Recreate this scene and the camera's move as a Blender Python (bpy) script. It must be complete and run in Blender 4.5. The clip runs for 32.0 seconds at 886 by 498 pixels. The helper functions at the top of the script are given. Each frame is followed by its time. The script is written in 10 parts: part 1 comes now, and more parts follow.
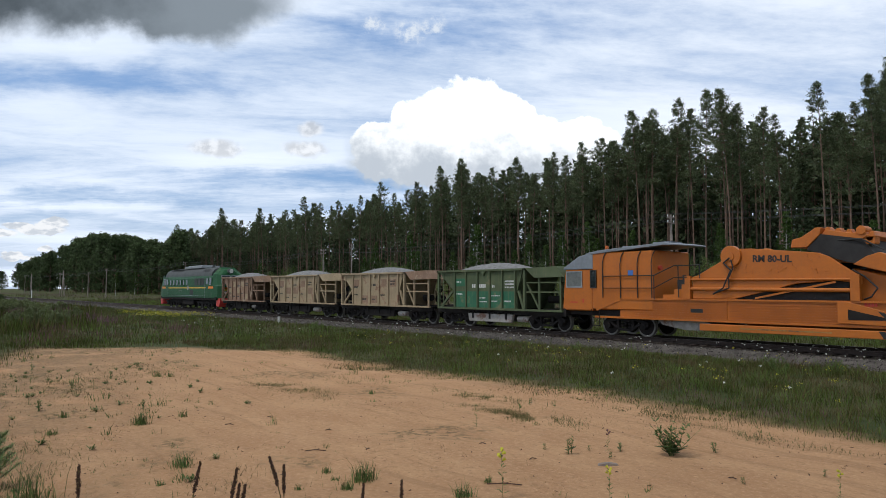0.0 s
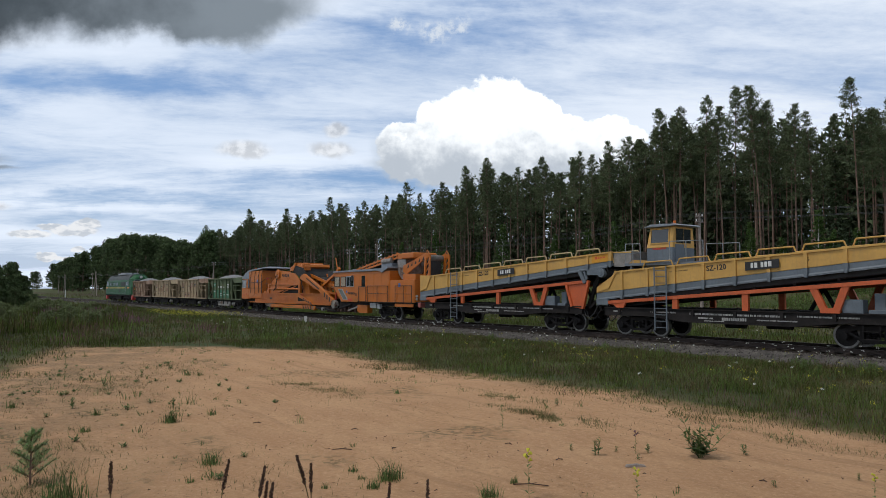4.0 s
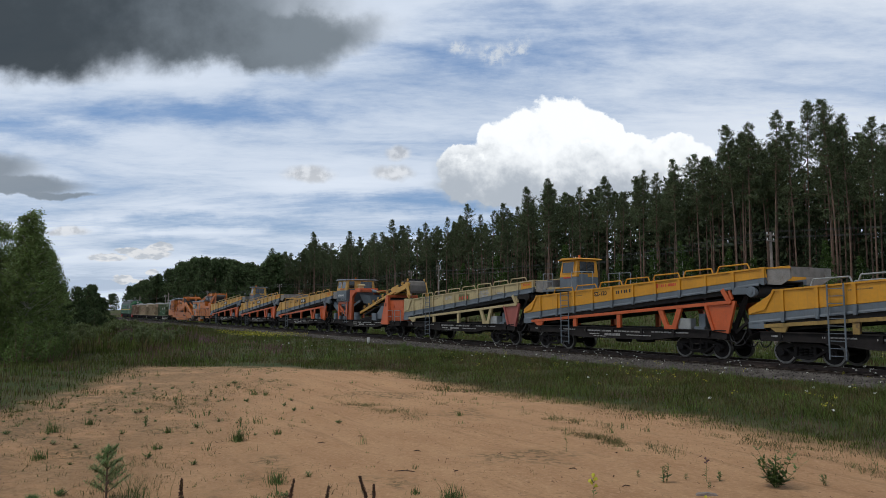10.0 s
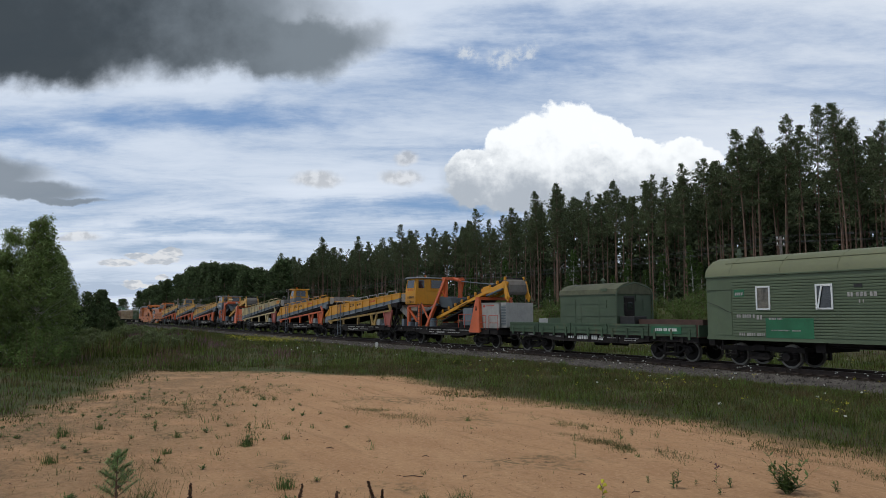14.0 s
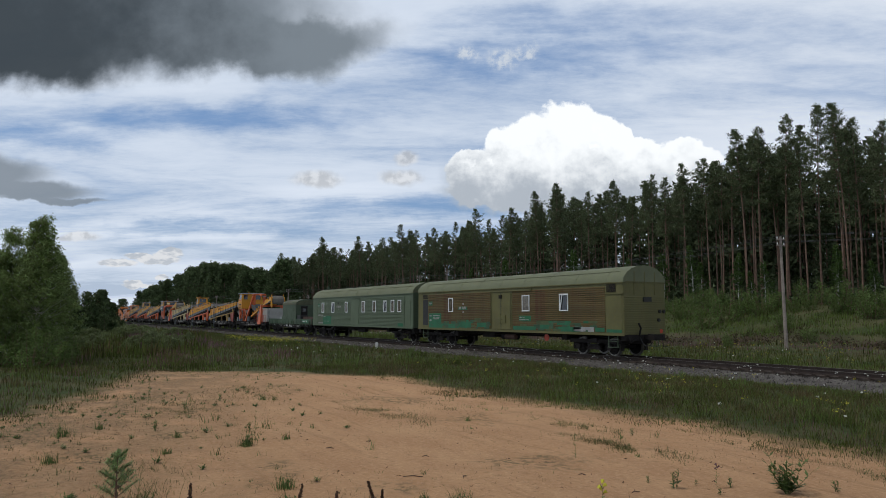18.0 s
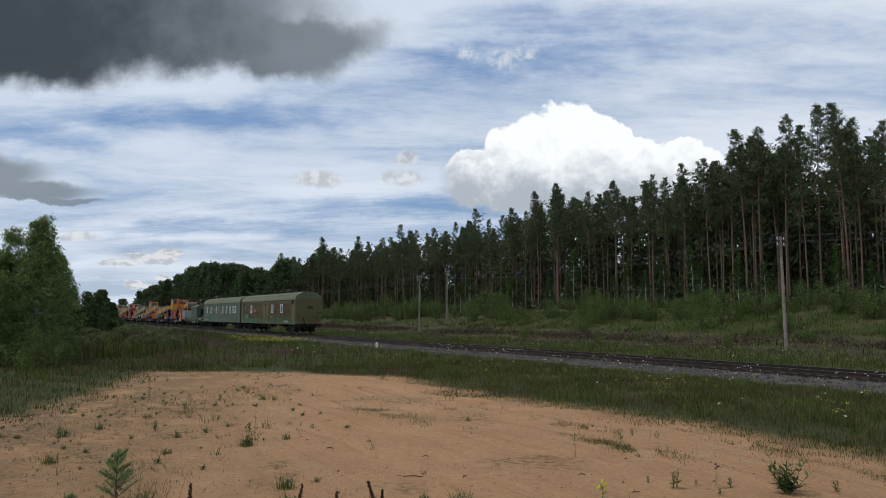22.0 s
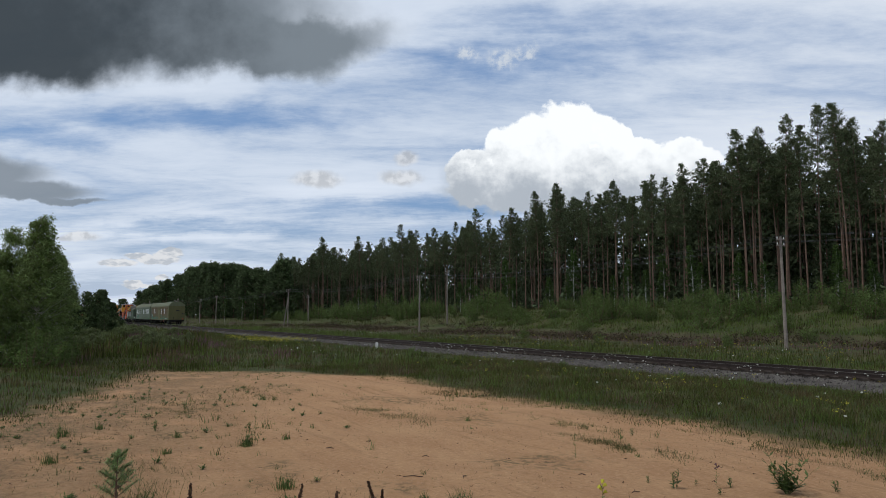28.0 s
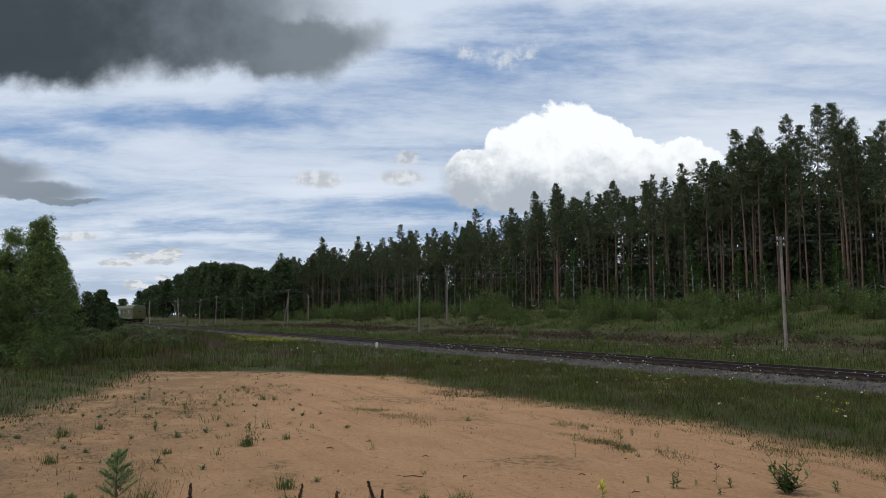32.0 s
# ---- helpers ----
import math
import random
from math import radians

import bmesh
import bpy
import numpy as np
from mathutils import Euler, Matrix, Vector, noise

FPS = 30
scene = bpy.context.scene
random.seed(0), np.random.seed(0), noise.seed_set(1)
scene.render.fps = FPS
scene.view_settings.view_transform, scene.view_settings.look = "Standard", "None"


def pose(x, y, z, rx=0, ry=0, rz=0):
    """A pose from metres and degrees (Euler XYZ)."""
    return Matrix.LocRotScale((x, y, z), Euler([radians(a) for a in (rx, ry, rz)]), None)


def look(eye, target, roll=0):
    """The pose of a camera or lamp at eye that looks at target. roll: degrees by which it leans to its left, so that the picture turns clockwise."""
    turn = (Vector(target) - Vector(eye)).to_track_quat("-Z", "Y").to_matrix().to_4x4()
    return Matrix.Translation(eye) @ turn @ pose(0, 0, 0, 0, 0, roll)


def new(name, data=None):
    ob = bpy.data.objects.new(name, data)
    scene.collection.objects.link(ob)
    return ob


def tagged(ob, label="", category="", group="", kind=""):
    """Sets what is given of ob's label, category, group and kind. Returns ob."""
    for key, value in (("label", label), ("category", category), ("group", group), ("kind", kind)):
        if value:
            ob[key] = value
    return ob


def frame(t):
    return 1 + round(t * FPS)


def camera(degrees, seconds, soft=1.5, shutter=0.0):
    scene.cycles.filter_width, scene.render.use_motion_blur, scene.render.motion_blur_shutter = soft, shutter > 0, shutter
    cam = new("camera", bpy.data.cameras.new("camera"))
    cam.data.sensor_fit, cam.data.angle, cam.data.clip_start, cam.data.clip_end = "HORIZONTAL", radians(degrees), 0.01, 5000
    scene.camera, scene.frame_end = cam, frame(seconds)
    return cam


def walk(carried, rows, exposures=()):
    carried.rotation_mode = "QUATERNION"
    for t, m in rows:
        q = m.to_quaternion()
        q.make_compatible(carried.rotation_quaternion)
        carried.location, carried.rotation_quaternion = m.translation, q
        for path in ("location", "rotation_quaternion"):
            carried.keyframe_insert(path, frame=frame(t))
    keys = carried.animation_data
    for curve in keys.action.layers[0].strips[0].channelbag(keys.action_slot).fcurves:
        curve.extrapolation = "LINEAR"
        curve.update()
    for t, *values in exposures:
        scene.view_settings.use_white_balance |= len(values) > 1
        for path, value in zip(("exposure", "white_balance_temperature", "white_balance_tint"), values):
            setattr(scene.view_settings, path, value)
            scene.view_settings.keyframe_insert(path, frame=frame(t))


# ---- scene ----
# The camera stands on a tripod and is panned to the left early on, then rests.
EYE = Vector((0.0, 0.0, 2.635))
RAIL_Z = 0.45          # top of the rails
TRACK_Y = 28.1         # centre line of the track, which runs along x


def aim(heading, pitch, roll=0.0):
    """A camera pose at EYE; heading in degrees clockwise from -x."""
    h, p = radians(heading), radians(pitch)
    way = Vector((-math.cos(h) * math.cos(p), math.sin(h) * math.cos(p), math.sin(p)))
    return look(EYE, EYE + way * 10, roll)


cam = camera(64.2, 32.0, soft=0.6)
walk(cam, [
    (0.0, aim(39.04, 3.19)), (0.5, aim(38.33, 3.175)), (1.0, aim(37.30, 3.15)), (1.5, aim(36.94, 3.15)),
    (2.0, aim(36.976, 3.178)), (3.5, aim(36.971, 3.178)), (5.5, aim(36.935, 3.193)), (6.0, aim(36.765, 3.205)),
    (6.5, aim(35.886, 3.444)), (7.0, aim(34.855, 3.795)), (7.5, aim(34.048, 4.141)), (8.0, aim(33.294, 4.463)),
    (8.5, aim(32.835, 4.612)), (9.0, aim(32.396, 4.740)), (9.5, aim(32.178, 4.810)), (10.0, aim(31.995, 4.906)),
    (10.5, aim(31.734, 5.053)), (11.0, aim(31.544, 5.231)), (11.5, aim(31.349, 5.297)), (12.0, aim(31.32, 5.305)),
    (13.0, aim(31.32, 5.305)), (32.0, aim(31.32, 5.305))],
    exposures=[(0.0, -0.02), (1.5, -0.14), (6.0, -0.15), (8.0, -0.17), (10.5, -0.35), (32.0, -0.35)])

# ---- sky, sun ----
class Nodes:
    """Short hand for building a node tree."""

    def __init__(self, tree):
        self.t = tree

    def add(self, kind, ins=None, operation=""):
        n = self.t.nodes.new(kind)
        if operation:
            n.operation = operation
        for i, x in (ins or {}).items():
            if isinstance(x, bpy.types.NodeSocket):
                self.t.links.new(x, n.inputs[i])
            else:
                n.inputs[i].default_value = x
        return n

    def m(self, op, a, b=0.0, c=0.0):
        return self.add("ShaderNodeMath", {0: a, 1: b, 2: c}, op).outputs[0]

    def v(self, op, a, b=(0, 0, 0)):
        n = self.add("ShaderNodeVectorMath", operation=op, ins={0: a, 1: b})
        return n.outputs["Value"] if op in ("DOT_PRODUCT", "LENGTH") else n.outputs[0]

    def ramp(self, x, lo, hi, a=0.0, b=1.0, smooth=True):
        n = self.add("ShaderNodeMapRange", {0: x, 1: lo, 2: hi, 3: a, 4: b})
        n.interpolation_type = "SMOOTHSTEP" if smooth else "LINEAR"
        return n.outputs[0]

    def noise(self, vec, scale, detail=4.0, rough=0.55, color=False):
        n = self.add("ShaderNodeTexNoise", ins={"Scale": scale, "Detail": detail, "Roughness": rough})
        if vec is not None:
            self.t.links.new(vec, n.inputs["Vector"])
        return n.outputs["Color" if color else "Fac"]

    def mix(self, fac, a, b, kind="MIX"):
        n = self.add("ShaderNodeMix")
        n.data_type, n.blend_type = "RGBA", kind
        for i, x in ((0, fac), (6, a), (7, b)):
            if isinstance(x, bpy.types.NodeSocket):
                self.t.links.new(x, n.inputs[i])
            else:
                n.inputs[i].default_value = x if i == 0 else (*x, 1.0)
        return n.outputs[2]


SUN_EL, SUN_H = 63.0, 285.0      # elevation; heading clockwise from -x (behind the camera, to its left)


def build_world():
    w = bpy.data.worlds.new("sky")
    scene.world = w
    w.use_nodes = True
    n = Nodes(w.node_tree)
    w.node_tree.nodes.clear()
    gain = 0.1
    sky = n.add("ShaderNodeTexSky")
    sky.sky_type, sky.sun_disc, sky.sun_elevation, sky.sun_rotation = "NISHITA", False, radians(SUN_EL), radians(SUN_H - 90.0)
    sky.air_density, sky.dust_density, sky.ozone_density = 1.0, 1.2, 1.5
    d = n.add("ShaderNodeTexCoord").outputs["Generated"]
    h = radians(31.32)
    x = n.v("DOT_PRODUCT", d, (math.sin(h), math.cos(h), 0))
    y = n.v("DOT_PRODUCT", d, (-math.cos(h), math.sin(h), 0))
    z = n.v("DOT_PRODUCT", d, (0, 0, 1))
    up = n.m("MAXIMUM", z, 0.0)
    k = n.m("ADD", up, 0.10)
    flat = n.add("ShaderNodeCombineXYZ", ins={0: n.m("DIVIDE", x, k), 1: n.m("DIVIDE", y, k), 2: 0.0}).outputs[0]
    ahead = n.ramp(y, 0.15, 0.35)
    yy = n.m("MAXIMUM", y, 0.15)
    uv = n.add("ShaderNodeCombineXYZ", ins={0: n.m("DIVIDE", x, yy), 1: n.m("DIVIDE", z, yy), 2: 0.0}).outputs[0]
    white = lambda v, tint=(1, 1, 1): tuple(v * c / gain for c in tint)

    def field(blobs, amount, coarse, small, smooth=0.25):
        off = n.v("SUBTRACT", n.noise(uv, coarse, 2, color=True), (0.5, 0.5, 0.5))
        off2 = n.v("SUBTRACT", n.noise(uv, small, 5, 0.6, color=True), (0.5, 0.5, 0.5))
        p = n.v("ADD", uv, n.v("ADD", n.v("MULTIPLY", off, (amount, amount, 0)), n.v("MULTIPLY", off2, (amount * 0.5, amount * 0.5, 0))))
        best = None
        for cx, cy, rx, ry in blobs:
            q = n.v("LENGTH", n.v("MULTIPLY", n.v("SUBTRACT", p, (cx, cy, 0)), (1 / rx, 1 / ry, 0)))
            best = q if best is None else n.m("SMOOTH_MIN", best, q, smooth)
        return best

    # thin streaked layer, with gaps of clear blue where it is thinnest
    rot = n.add("ShaderNodeMapping", ins={0: flat, 2: (0, 0, radians(-12)), 3: (0.25, 0.45, 1)}).outputs[0]
    warp = n.v("ADD", rot, n.v("MULTIPLY", n.v("SUBTRACT", n.noise(rot, 1.3, 3, color=True), (0.5, 0.5, 0.5)), (0.6, 0.6, 0)))
    streak = n.noise(warp, 1.8, 7, 0.58)
    fine = n.noise(n.add("ShaderNodeMapping", ins={0: flat, 2: (0, 0, radians(20)), 3: (1.2, 2.2, 1)}).outputs[0], 8.0, 5, 0.7)
    gap = field([(0.22, 0.385, 0.16, 0.020), (0.08, 0.370, 0.16, 0.022), (0.24, 0.435, 0.20, 0.020), (-0.05, 0.150, 0.24, 0.014), (-0.36, 0.125, 0.18, 0.010), (-0.34, 0.285, 0.20, 0.018), (-0.56, 0.255, 0.10, 0.016)], 0.05, 7, 26, 0.3)
    thinner = n.m("MULTIPLY", n.ramp(gap, 1.9, 0.3), ahead)
    thin = n.m("ADD", streak, n.m("MULTIPLY", n.m("SUBTRACT", fine, 0.5), 0.16))
    cover = n.ramp(n.m("SUBTRACT", thin, n.m("MULTIPLY", thinner, 0.13)), 0.25, 0.53)
    haze = n.ramp(z, 0.0, 0.16, 0.75, 0.0)
    cover = n.m("MAXIMUM", cover, haze)
    blue = n.mix(0.45, sky.outputs[0], white(1.0, (0.27, 0.51, 0.98)))
    tone = n.mix(n.ramp(streak, 0.36, 0.70), white(0.82, (0.84, 0.975, 1.18)), white(1.08, (0.91, 0.99, 1.11)))
    col = n.mix(n.m("MULTIPLY", cover, 0.94), blue, tone)

    # pale veil to the right, well above the wood
    side = n.m("MULTIPLY", n.ramp(n.m("DIVIDE", x, n.m("MAXIMUM", y, 0.15)), 0.10, 0.55), n.ramp(z, 0.10, 0.22))
    col = n.mix(n.m("MULTIPLY", n.m("MULTIPLY", side, n.ramp(thin, 0.30, 0.60, 0.35, 1.0)), 0.62), col, white(1.05, (0.93, 0.99, 1.08)))

    # heavy grey cover added overhead, out of view; the dark cloud ahead reaches down from it
    # it cuts the skylight that would fill the shadows
    heavy = n.m("MULTIPLY", n.ramp(z, 0.42, 0.75), n.ramp(n.noise(flat, 0.9, 5), 0.32, 0.50))
    col = n.mix(n.m("MULTIPLY", heavy, 0.9), col, white(0.17, (0.82, 1.0, 1.15)))

    # small fair-weather puffs
    puff = field([(-0.182, 0.193, 0.036, 0.012), (-0.052, 0.223, 0.017, 0.010), (-0.06, 0.195, 0.030, 0.011),
                  (-0.52, 0.110, 0.030, 0.006)], 0.014, 30, 90, 0.05)
    pm = n.m("MULTIPLY", n.ramp(puff, 1.35, 0.55), ahead)
    col = n.mix(n.m("MULTIPLY", pm, 0.6), col, n.mix(n.ramp(n.noise(uv, 45, 4), 0.42, 0.6), white(0.58), white(0.98)))

    low = field([(-0.462, 0.073, 0.028, 0.006), (-0.405, 0.078, 0.032, 0.007), (-0.390, 0.086, 0.020, 0.008), (-0.432, 0.084, 0.022, 0.005),
                 (-0.440, 0.043, 0.014, 0.005), (-0.398, 0.053, 0.009, 0.004), (-0.425, 0.040, 0.030, 0.003)], 0.012, 40, 130, 0.08)
    lm = n.m("MULTIPLY", n.ramp(low, 1.15, 0.85), ahead)
    lit = n.ramp(n.noise(n.v("MULTIPLY", uv, (1.0, 2.4, 1.0)), 48, 4), 0.38, 0.58)
    col = n.mix(n.m("MULTIPLY", lm, 0.80), col, n.mix(lit, white(0.66, (0.92, 0.98, 1.06)), white(1.0)))
    wisp = field([(0.088, 0.372, 0.026, 0.016), (0.122, 0.380, 0.012, 0.012), (0.040, 0.378, 0.014, 0.008)], 0.05, 22, 80, 0.2)
    wm = n.m("MULTIPLY", n.m("MULTIPLY", n.ramp(wisp, 1.6, 0.4), n.ramp(n.noise(uv, 70, 5, 0.7), 0.36, 0.62)), ahead)
    col = n.mix(n.m("MULTIPLY", wm, 0.75), col, white(0.92, (0.94, 1.0, 1.06)))

    # the tall cumulus
    cum = field([(0.185, 0.250, 0.072, 0.060), (0.115, 0.236, 0.060, 0.047), (0.058, 0.205, 0.055, 0.030), (0.270, 0.220, 0.070, 0.034),
                 (0.355, 0.215, 0.050, 0.030), (0.090, 0.178, 0.085, 0.026), (0.20, 0.185, 0.17, 0.038), (0.235, 0.247, 0.042, 0.036)],
                0.050, 15, 52, 0.16)
    cm = n.m("MULTIPLY", n.ramp(cum, 1.04, 0.93), ahead)
    vv = n.add("ShaderNodeSeparateXYZ", ins={0: uv}).outputs[1]
    uu = n.add("ShaderNodeSeparateXYZ", ins={0: uv}).outputs[0]
    lift = n.m("ADD", n.m("ADD", vv, n.m("MULTIPLY", uu, 0.05)), n.m("MULTIPLY", n.m("SUBTRACT", n.noise(uv, 21, 7, 0.62), 0.5), 0.17))
    bulge = n.add("ShaderNodeTexVoronoi", ins={"Scale": 19.0, "Detail": 2.0, "Roughness": 0.6, "Vector": n.v("ADD", uv, n.v("MULTIPLY", n.v("SUBTRACT", n.noise(uv, 30, 4, 0.6, color=True), (0.5, 0.5, 0.5)), (0.05, 0.05, 0)))})
    crease = n.ramp(bulge.outputs["Distance"], 0.25, 0.75)
    lift = n.m("SUBTRACT", lift, n.m("MULTIPLY", crease, 0.055))
    body = n.mix(n.ramp(lift, 0.110, 0.205), white(0.62, (0.88, 0.98, 1.11)), white(1.35, (0.97, 1, 1.02)))
    body = n.mix(n.m("MULTIPLY", crease, 0.10), body, white(0.74, (0.90, 0.98, 1.08)))
    soft = n.m("MULTIPLY", n.ramp(cum, 1.35, 0.9), n.ramp(vv, 0.23, 0.17))
    soft = n.m("MULTIPLY", soft, ahead)
    col = n.mix(n.m("MULTIPLY", soft, 0.7), col, white(0.62, (0.84, 0.98, 1.16)))
    col = n.mix(cm, col, body)

    # dark near cloud
    dark = field([(-0.52, 0.445, 0.37, 0.090), (-0.27, 0.400, 0.19, 0.052), (-0.66, 0.395, 0.26, 0.062), (-0.44, 0.50, 0.26, 0.10)], 0.10, 6, 24, 0.2)
    dm = n.m("MULTIPLY", n.ramp(dark, 1.26, 0.66), ahead)
    vv0 = n.add("ShaderNodeSeparateXYZ", ins={0: uv}).outputs[0]
    shade = n.mix(n.ramp(n.m("ADD", vv0, n.m("MULTIPLY", n.noise(uv, 7, 6, 0.6), 0.55)), -0.30, 0.12), white(0.066, (0.76, 1.0, 1.20)), white(0.28, (0.84, 1.0, 1.16)))
    col = n.mix(n.m("MULTIPLY", dm, 0.97), col, shade)
    dark2 = field([(-0.70, 0.200, 0.13, 0.028), (-0.62, 0.178, 0.12, 0.013), (-0.56, 0.166, 0.08, 0.005)], 0.03, 10, 30, 0.2)
    dm2 = n.m("MULTIPLY", n.ramp(dark2, 1.25, 0.7), ahead)
    col = n.mix(n.m("MULTIPLY", dm2, 0.85), col, white(0.30, (0.84, 1.0, 1.18)))

    bg = n.add("ShaderNodeBackground", ins={0: col, 1: gain})
    out = n.add("ShaderNodeOutputWorld")
    w.node_tree.links.new(bg.outputs[0], out.inputs[0])


build_world()
h = radians(SUN_H)
sun = new("sun", bpy.data.lights.new("sun", "SUN"))
sun.data.energy, sun.data.angle, sun.data.color = 1.72, radians(12), (1.0, 0.96, 0.90)
sun.matrix_world = look((-math.cos(h) * 40, math.sin(h) * 40, 60), (0, 0, 60 - 40 * math.tan(radians(SUN_EL))))

# ---- materials ----
def material(name, color, rough=0.7, metal=0.0, vary=0.25, scale=3.0, stain=None, stain_scale=0.8, stain_at=0.6, bump=0.15,
             bump_scale=40.0, per_object=0.0, spec=0.5, streaks=0.0, island=0.0, back=0.0):
    """A painted, rusty, stony or leafy surface: colour that varies at two scales, stains and fine relief."""
    mat = bpy.data.materials.new(name)
    mat.use_nodes = True
    n = Nodes(mat.node_tree)
    bsdf = mat.node_tree.nodes["Principled BSDF"]
    pos = n.add("ShaderNodeTexCoord").outputs["Object"]
    big, small = n.noise(pos, scale, 5, 0.6), n.noise(pos, scale * 9, 4, 0.6)
    lo = tuple(c * (1 - vary) for c in color)
    hi = tuple(min(1, c * (1 + vary)) for c in color)
    fac = n.m("ADD", n.m("MULTIPLY", big, 0.6), n.m("MULTIPLY", small, 0.4))
    col = n.mix(n.ramp(fac, 0.35, 0.65), lo, hi)
    if streaks:
        st = n.add("ShaderNodeMapping", ins={0: pos, 3: (5, 5, 0.45)}).outputs[0]
        s = n.noise(st, 1.6, 5, 0.65)
        col = n.mix(n.m("MULTIPLY", n.ramp(s, 0.5, 0.72), streaks), col, stain or tuple(c * 0.35 for c in color))
    if stain:
        blot = n.m("ADD", n.noise(pos, stain_scale, 6, 0.7), n.m("MULTIPLY", n.m("SUBTRACT", small, 0.5), 0.2))
        col = n.mix(n.ramp(blot, stain_at, stain_at + 0.12), col, stain)
    if per_object or island:
        r = n.add("ShaderNodeObjectInfo").outputs["Random"] if per_object else n.add("ShaderNodeNewGeometry").outputs["Random Per Island"]
        amt = per_object or island
        hsv = n.add("ShaderNodeHueSaturation", ins={0: n.ramp(r, 0, 1, 0.5 - 0.03 * amt, 0.5 + 0.03 * amt), 2: n.ramp(r, 0, 1, 1 - amt, 1 + amt), 4: col})
        col = hsv.outputs[0]
    mat.node_tree.links.new(col, bsdf.inputs["Base Color"])
    mat.node_tree.links.new(n.ramp(small, 0.3, 0.7, rough - 0.1, min(1, rough + 0.1)), bsdf.inputs["Roughness"])
    bsdf.inputs["Metallic"].default_value = metal
    bsdf.inputs["Specular IOR Level"].default_value = spec
    if bump:
        b = n.add("ShaderNodeBump", ins={"Strength": bump, "Distance": 0.01, "Height": n.noise(pos, bump_scale, 3)})
        mat.node_tree.links.new(b.outputs[0], bsdf.inputs["Normal"])
    if back:
        tr = n.add("ShaderNodeBsdfTranslucent", ins={0: col})
        ms = n.add("ShaderNodeMixShader", ins={0: back, 1: bsdf.outputs[0], 2: tr.outputs[0]})
        mat.node_tree.links.new(ms.outputs[0], mat.node_tree.nodes["Material Output"].inputs[0])
    return mat


RUST = (0.13, 0.055, 0.025)
M = {
    "ballast": material("ballast stone", (0.080, 0.072, 0.067), 0.95, vary=0.45, scale=2, island=0.9, bump=0.3, spec=0.2),
    "oilyballast": material("oily brown ballast", (0.038, 0.030, 0.026), 0.95, vary=0.45, scale=2, island=0.8, bump=0.3, spec=0.2),
    "rail": material("rusty rail steel", (0.045, 0.031, 0.025), 0.85, 0.1, vary=0.3),
    "railtop": material("worn rail head", (0.15, 0.13, 0.115), 0.45, 0.6, vary=0.2),
    "sleeper": material("dark oiled sleeper", (0.040, 0.032, 0.027), 0.95, spec=0.2, stain=(0.10, 0.075, 0.06), stain_at=0.5, per_object=0.2),
    "grass": material("meadow grass", (0.076, 0.094, 0.021), 0.75, vary=0.45, scale=0.25, stain=(0.125, 0.088, 0.045), stain_scale=0.30, stain_at=0.50, island=0.5, spec=0.15, bump=0, back=0.25),
    "drygrass": material("dry grass", (0.128, 0.098, 0.046), 0.8, vary=0.3, scale=0.4, island=0.4, spec=0.15, bump=0, back=0.2),
    "weed": material("weed leaves", (0.112, 0.160, 0.052), 0.65, vary=0.3, scale=1.5, island=0.4, spec=0.15, bump=0, back=0.25),
    "flower": material("white umbel flowers", (0.75, 0.76, 0.70), 0.8, vary=0.1, bump=0),
    "petal": material("yellow flowers", (0.50, 0.46, 0.04), 0.8, vary=0.15, bump=0),
    "purple": material("reddish flowering grass", (0.20, 0.105, 0.115), 0.85, vary=0.3, scale=0.3, island=0.3, spec=0.15, bump=0, back=0.2),
    "seed": material("dark brown seed heads", (0.085, 0.045, 0.03), 0.9, vary=0.3, bump=0),
    "needles": material("pine needles", (0.106, 0.131, 0.064), 0.7, vary=0.35, scale=0.35, island=0.5, bump=0, back=0.18, spec=0.25),
    "spruce": material("spruce needles", (0.080, 0.104, 0.053), 0.75, vary=0.35, scale=0.35, island=0.45, bump=0, back=0.1, spec=0.2),
    "leaves": material("birch leaves", (0.068, 0.112, 0.030), 0.55, vary=0.35, scale=0.5, island=0.45, spec=0.15, bump=0, back=0.3),
    "farleaves": material("dark broadleaf crowns", (0.068, 0.096, 0.040), 0.75, vary=0.35, scale=0.2, island=0.45, bump=0, back=0.2, spec=0.2),
    "bark": material("pine bark", (0.180, 0.112, 0.080), 0.9, vary=0.35, scale=1.2, stain=(0.115, 0.085, 0.068), stain_scale=0.35, stain_at=0.52, bump=0.5, bump_scale=14),
    "birchbark": material("birch bark", (0.46, 0.44, 0.40), 0.8, vary=0.2, scale=2, stain=(0.06, 0.055, 0.05), stain_scale=3, stain_at=0.6),
    "polewood": material("weathered pole", (0.27, 0.225, 0.195), 0.9, vary=0.25, scale=2, streaks=0.5, bump=0.4),
    "wire": material("dark wire", (0.10, 0.10, 0.10), 0.5, 0.6, vary=0.1, bump=0),
    "porcelain": material("white insulator", (0.7, 0.7, 0.68), 0.3, vary=0.05, bump=0),
}


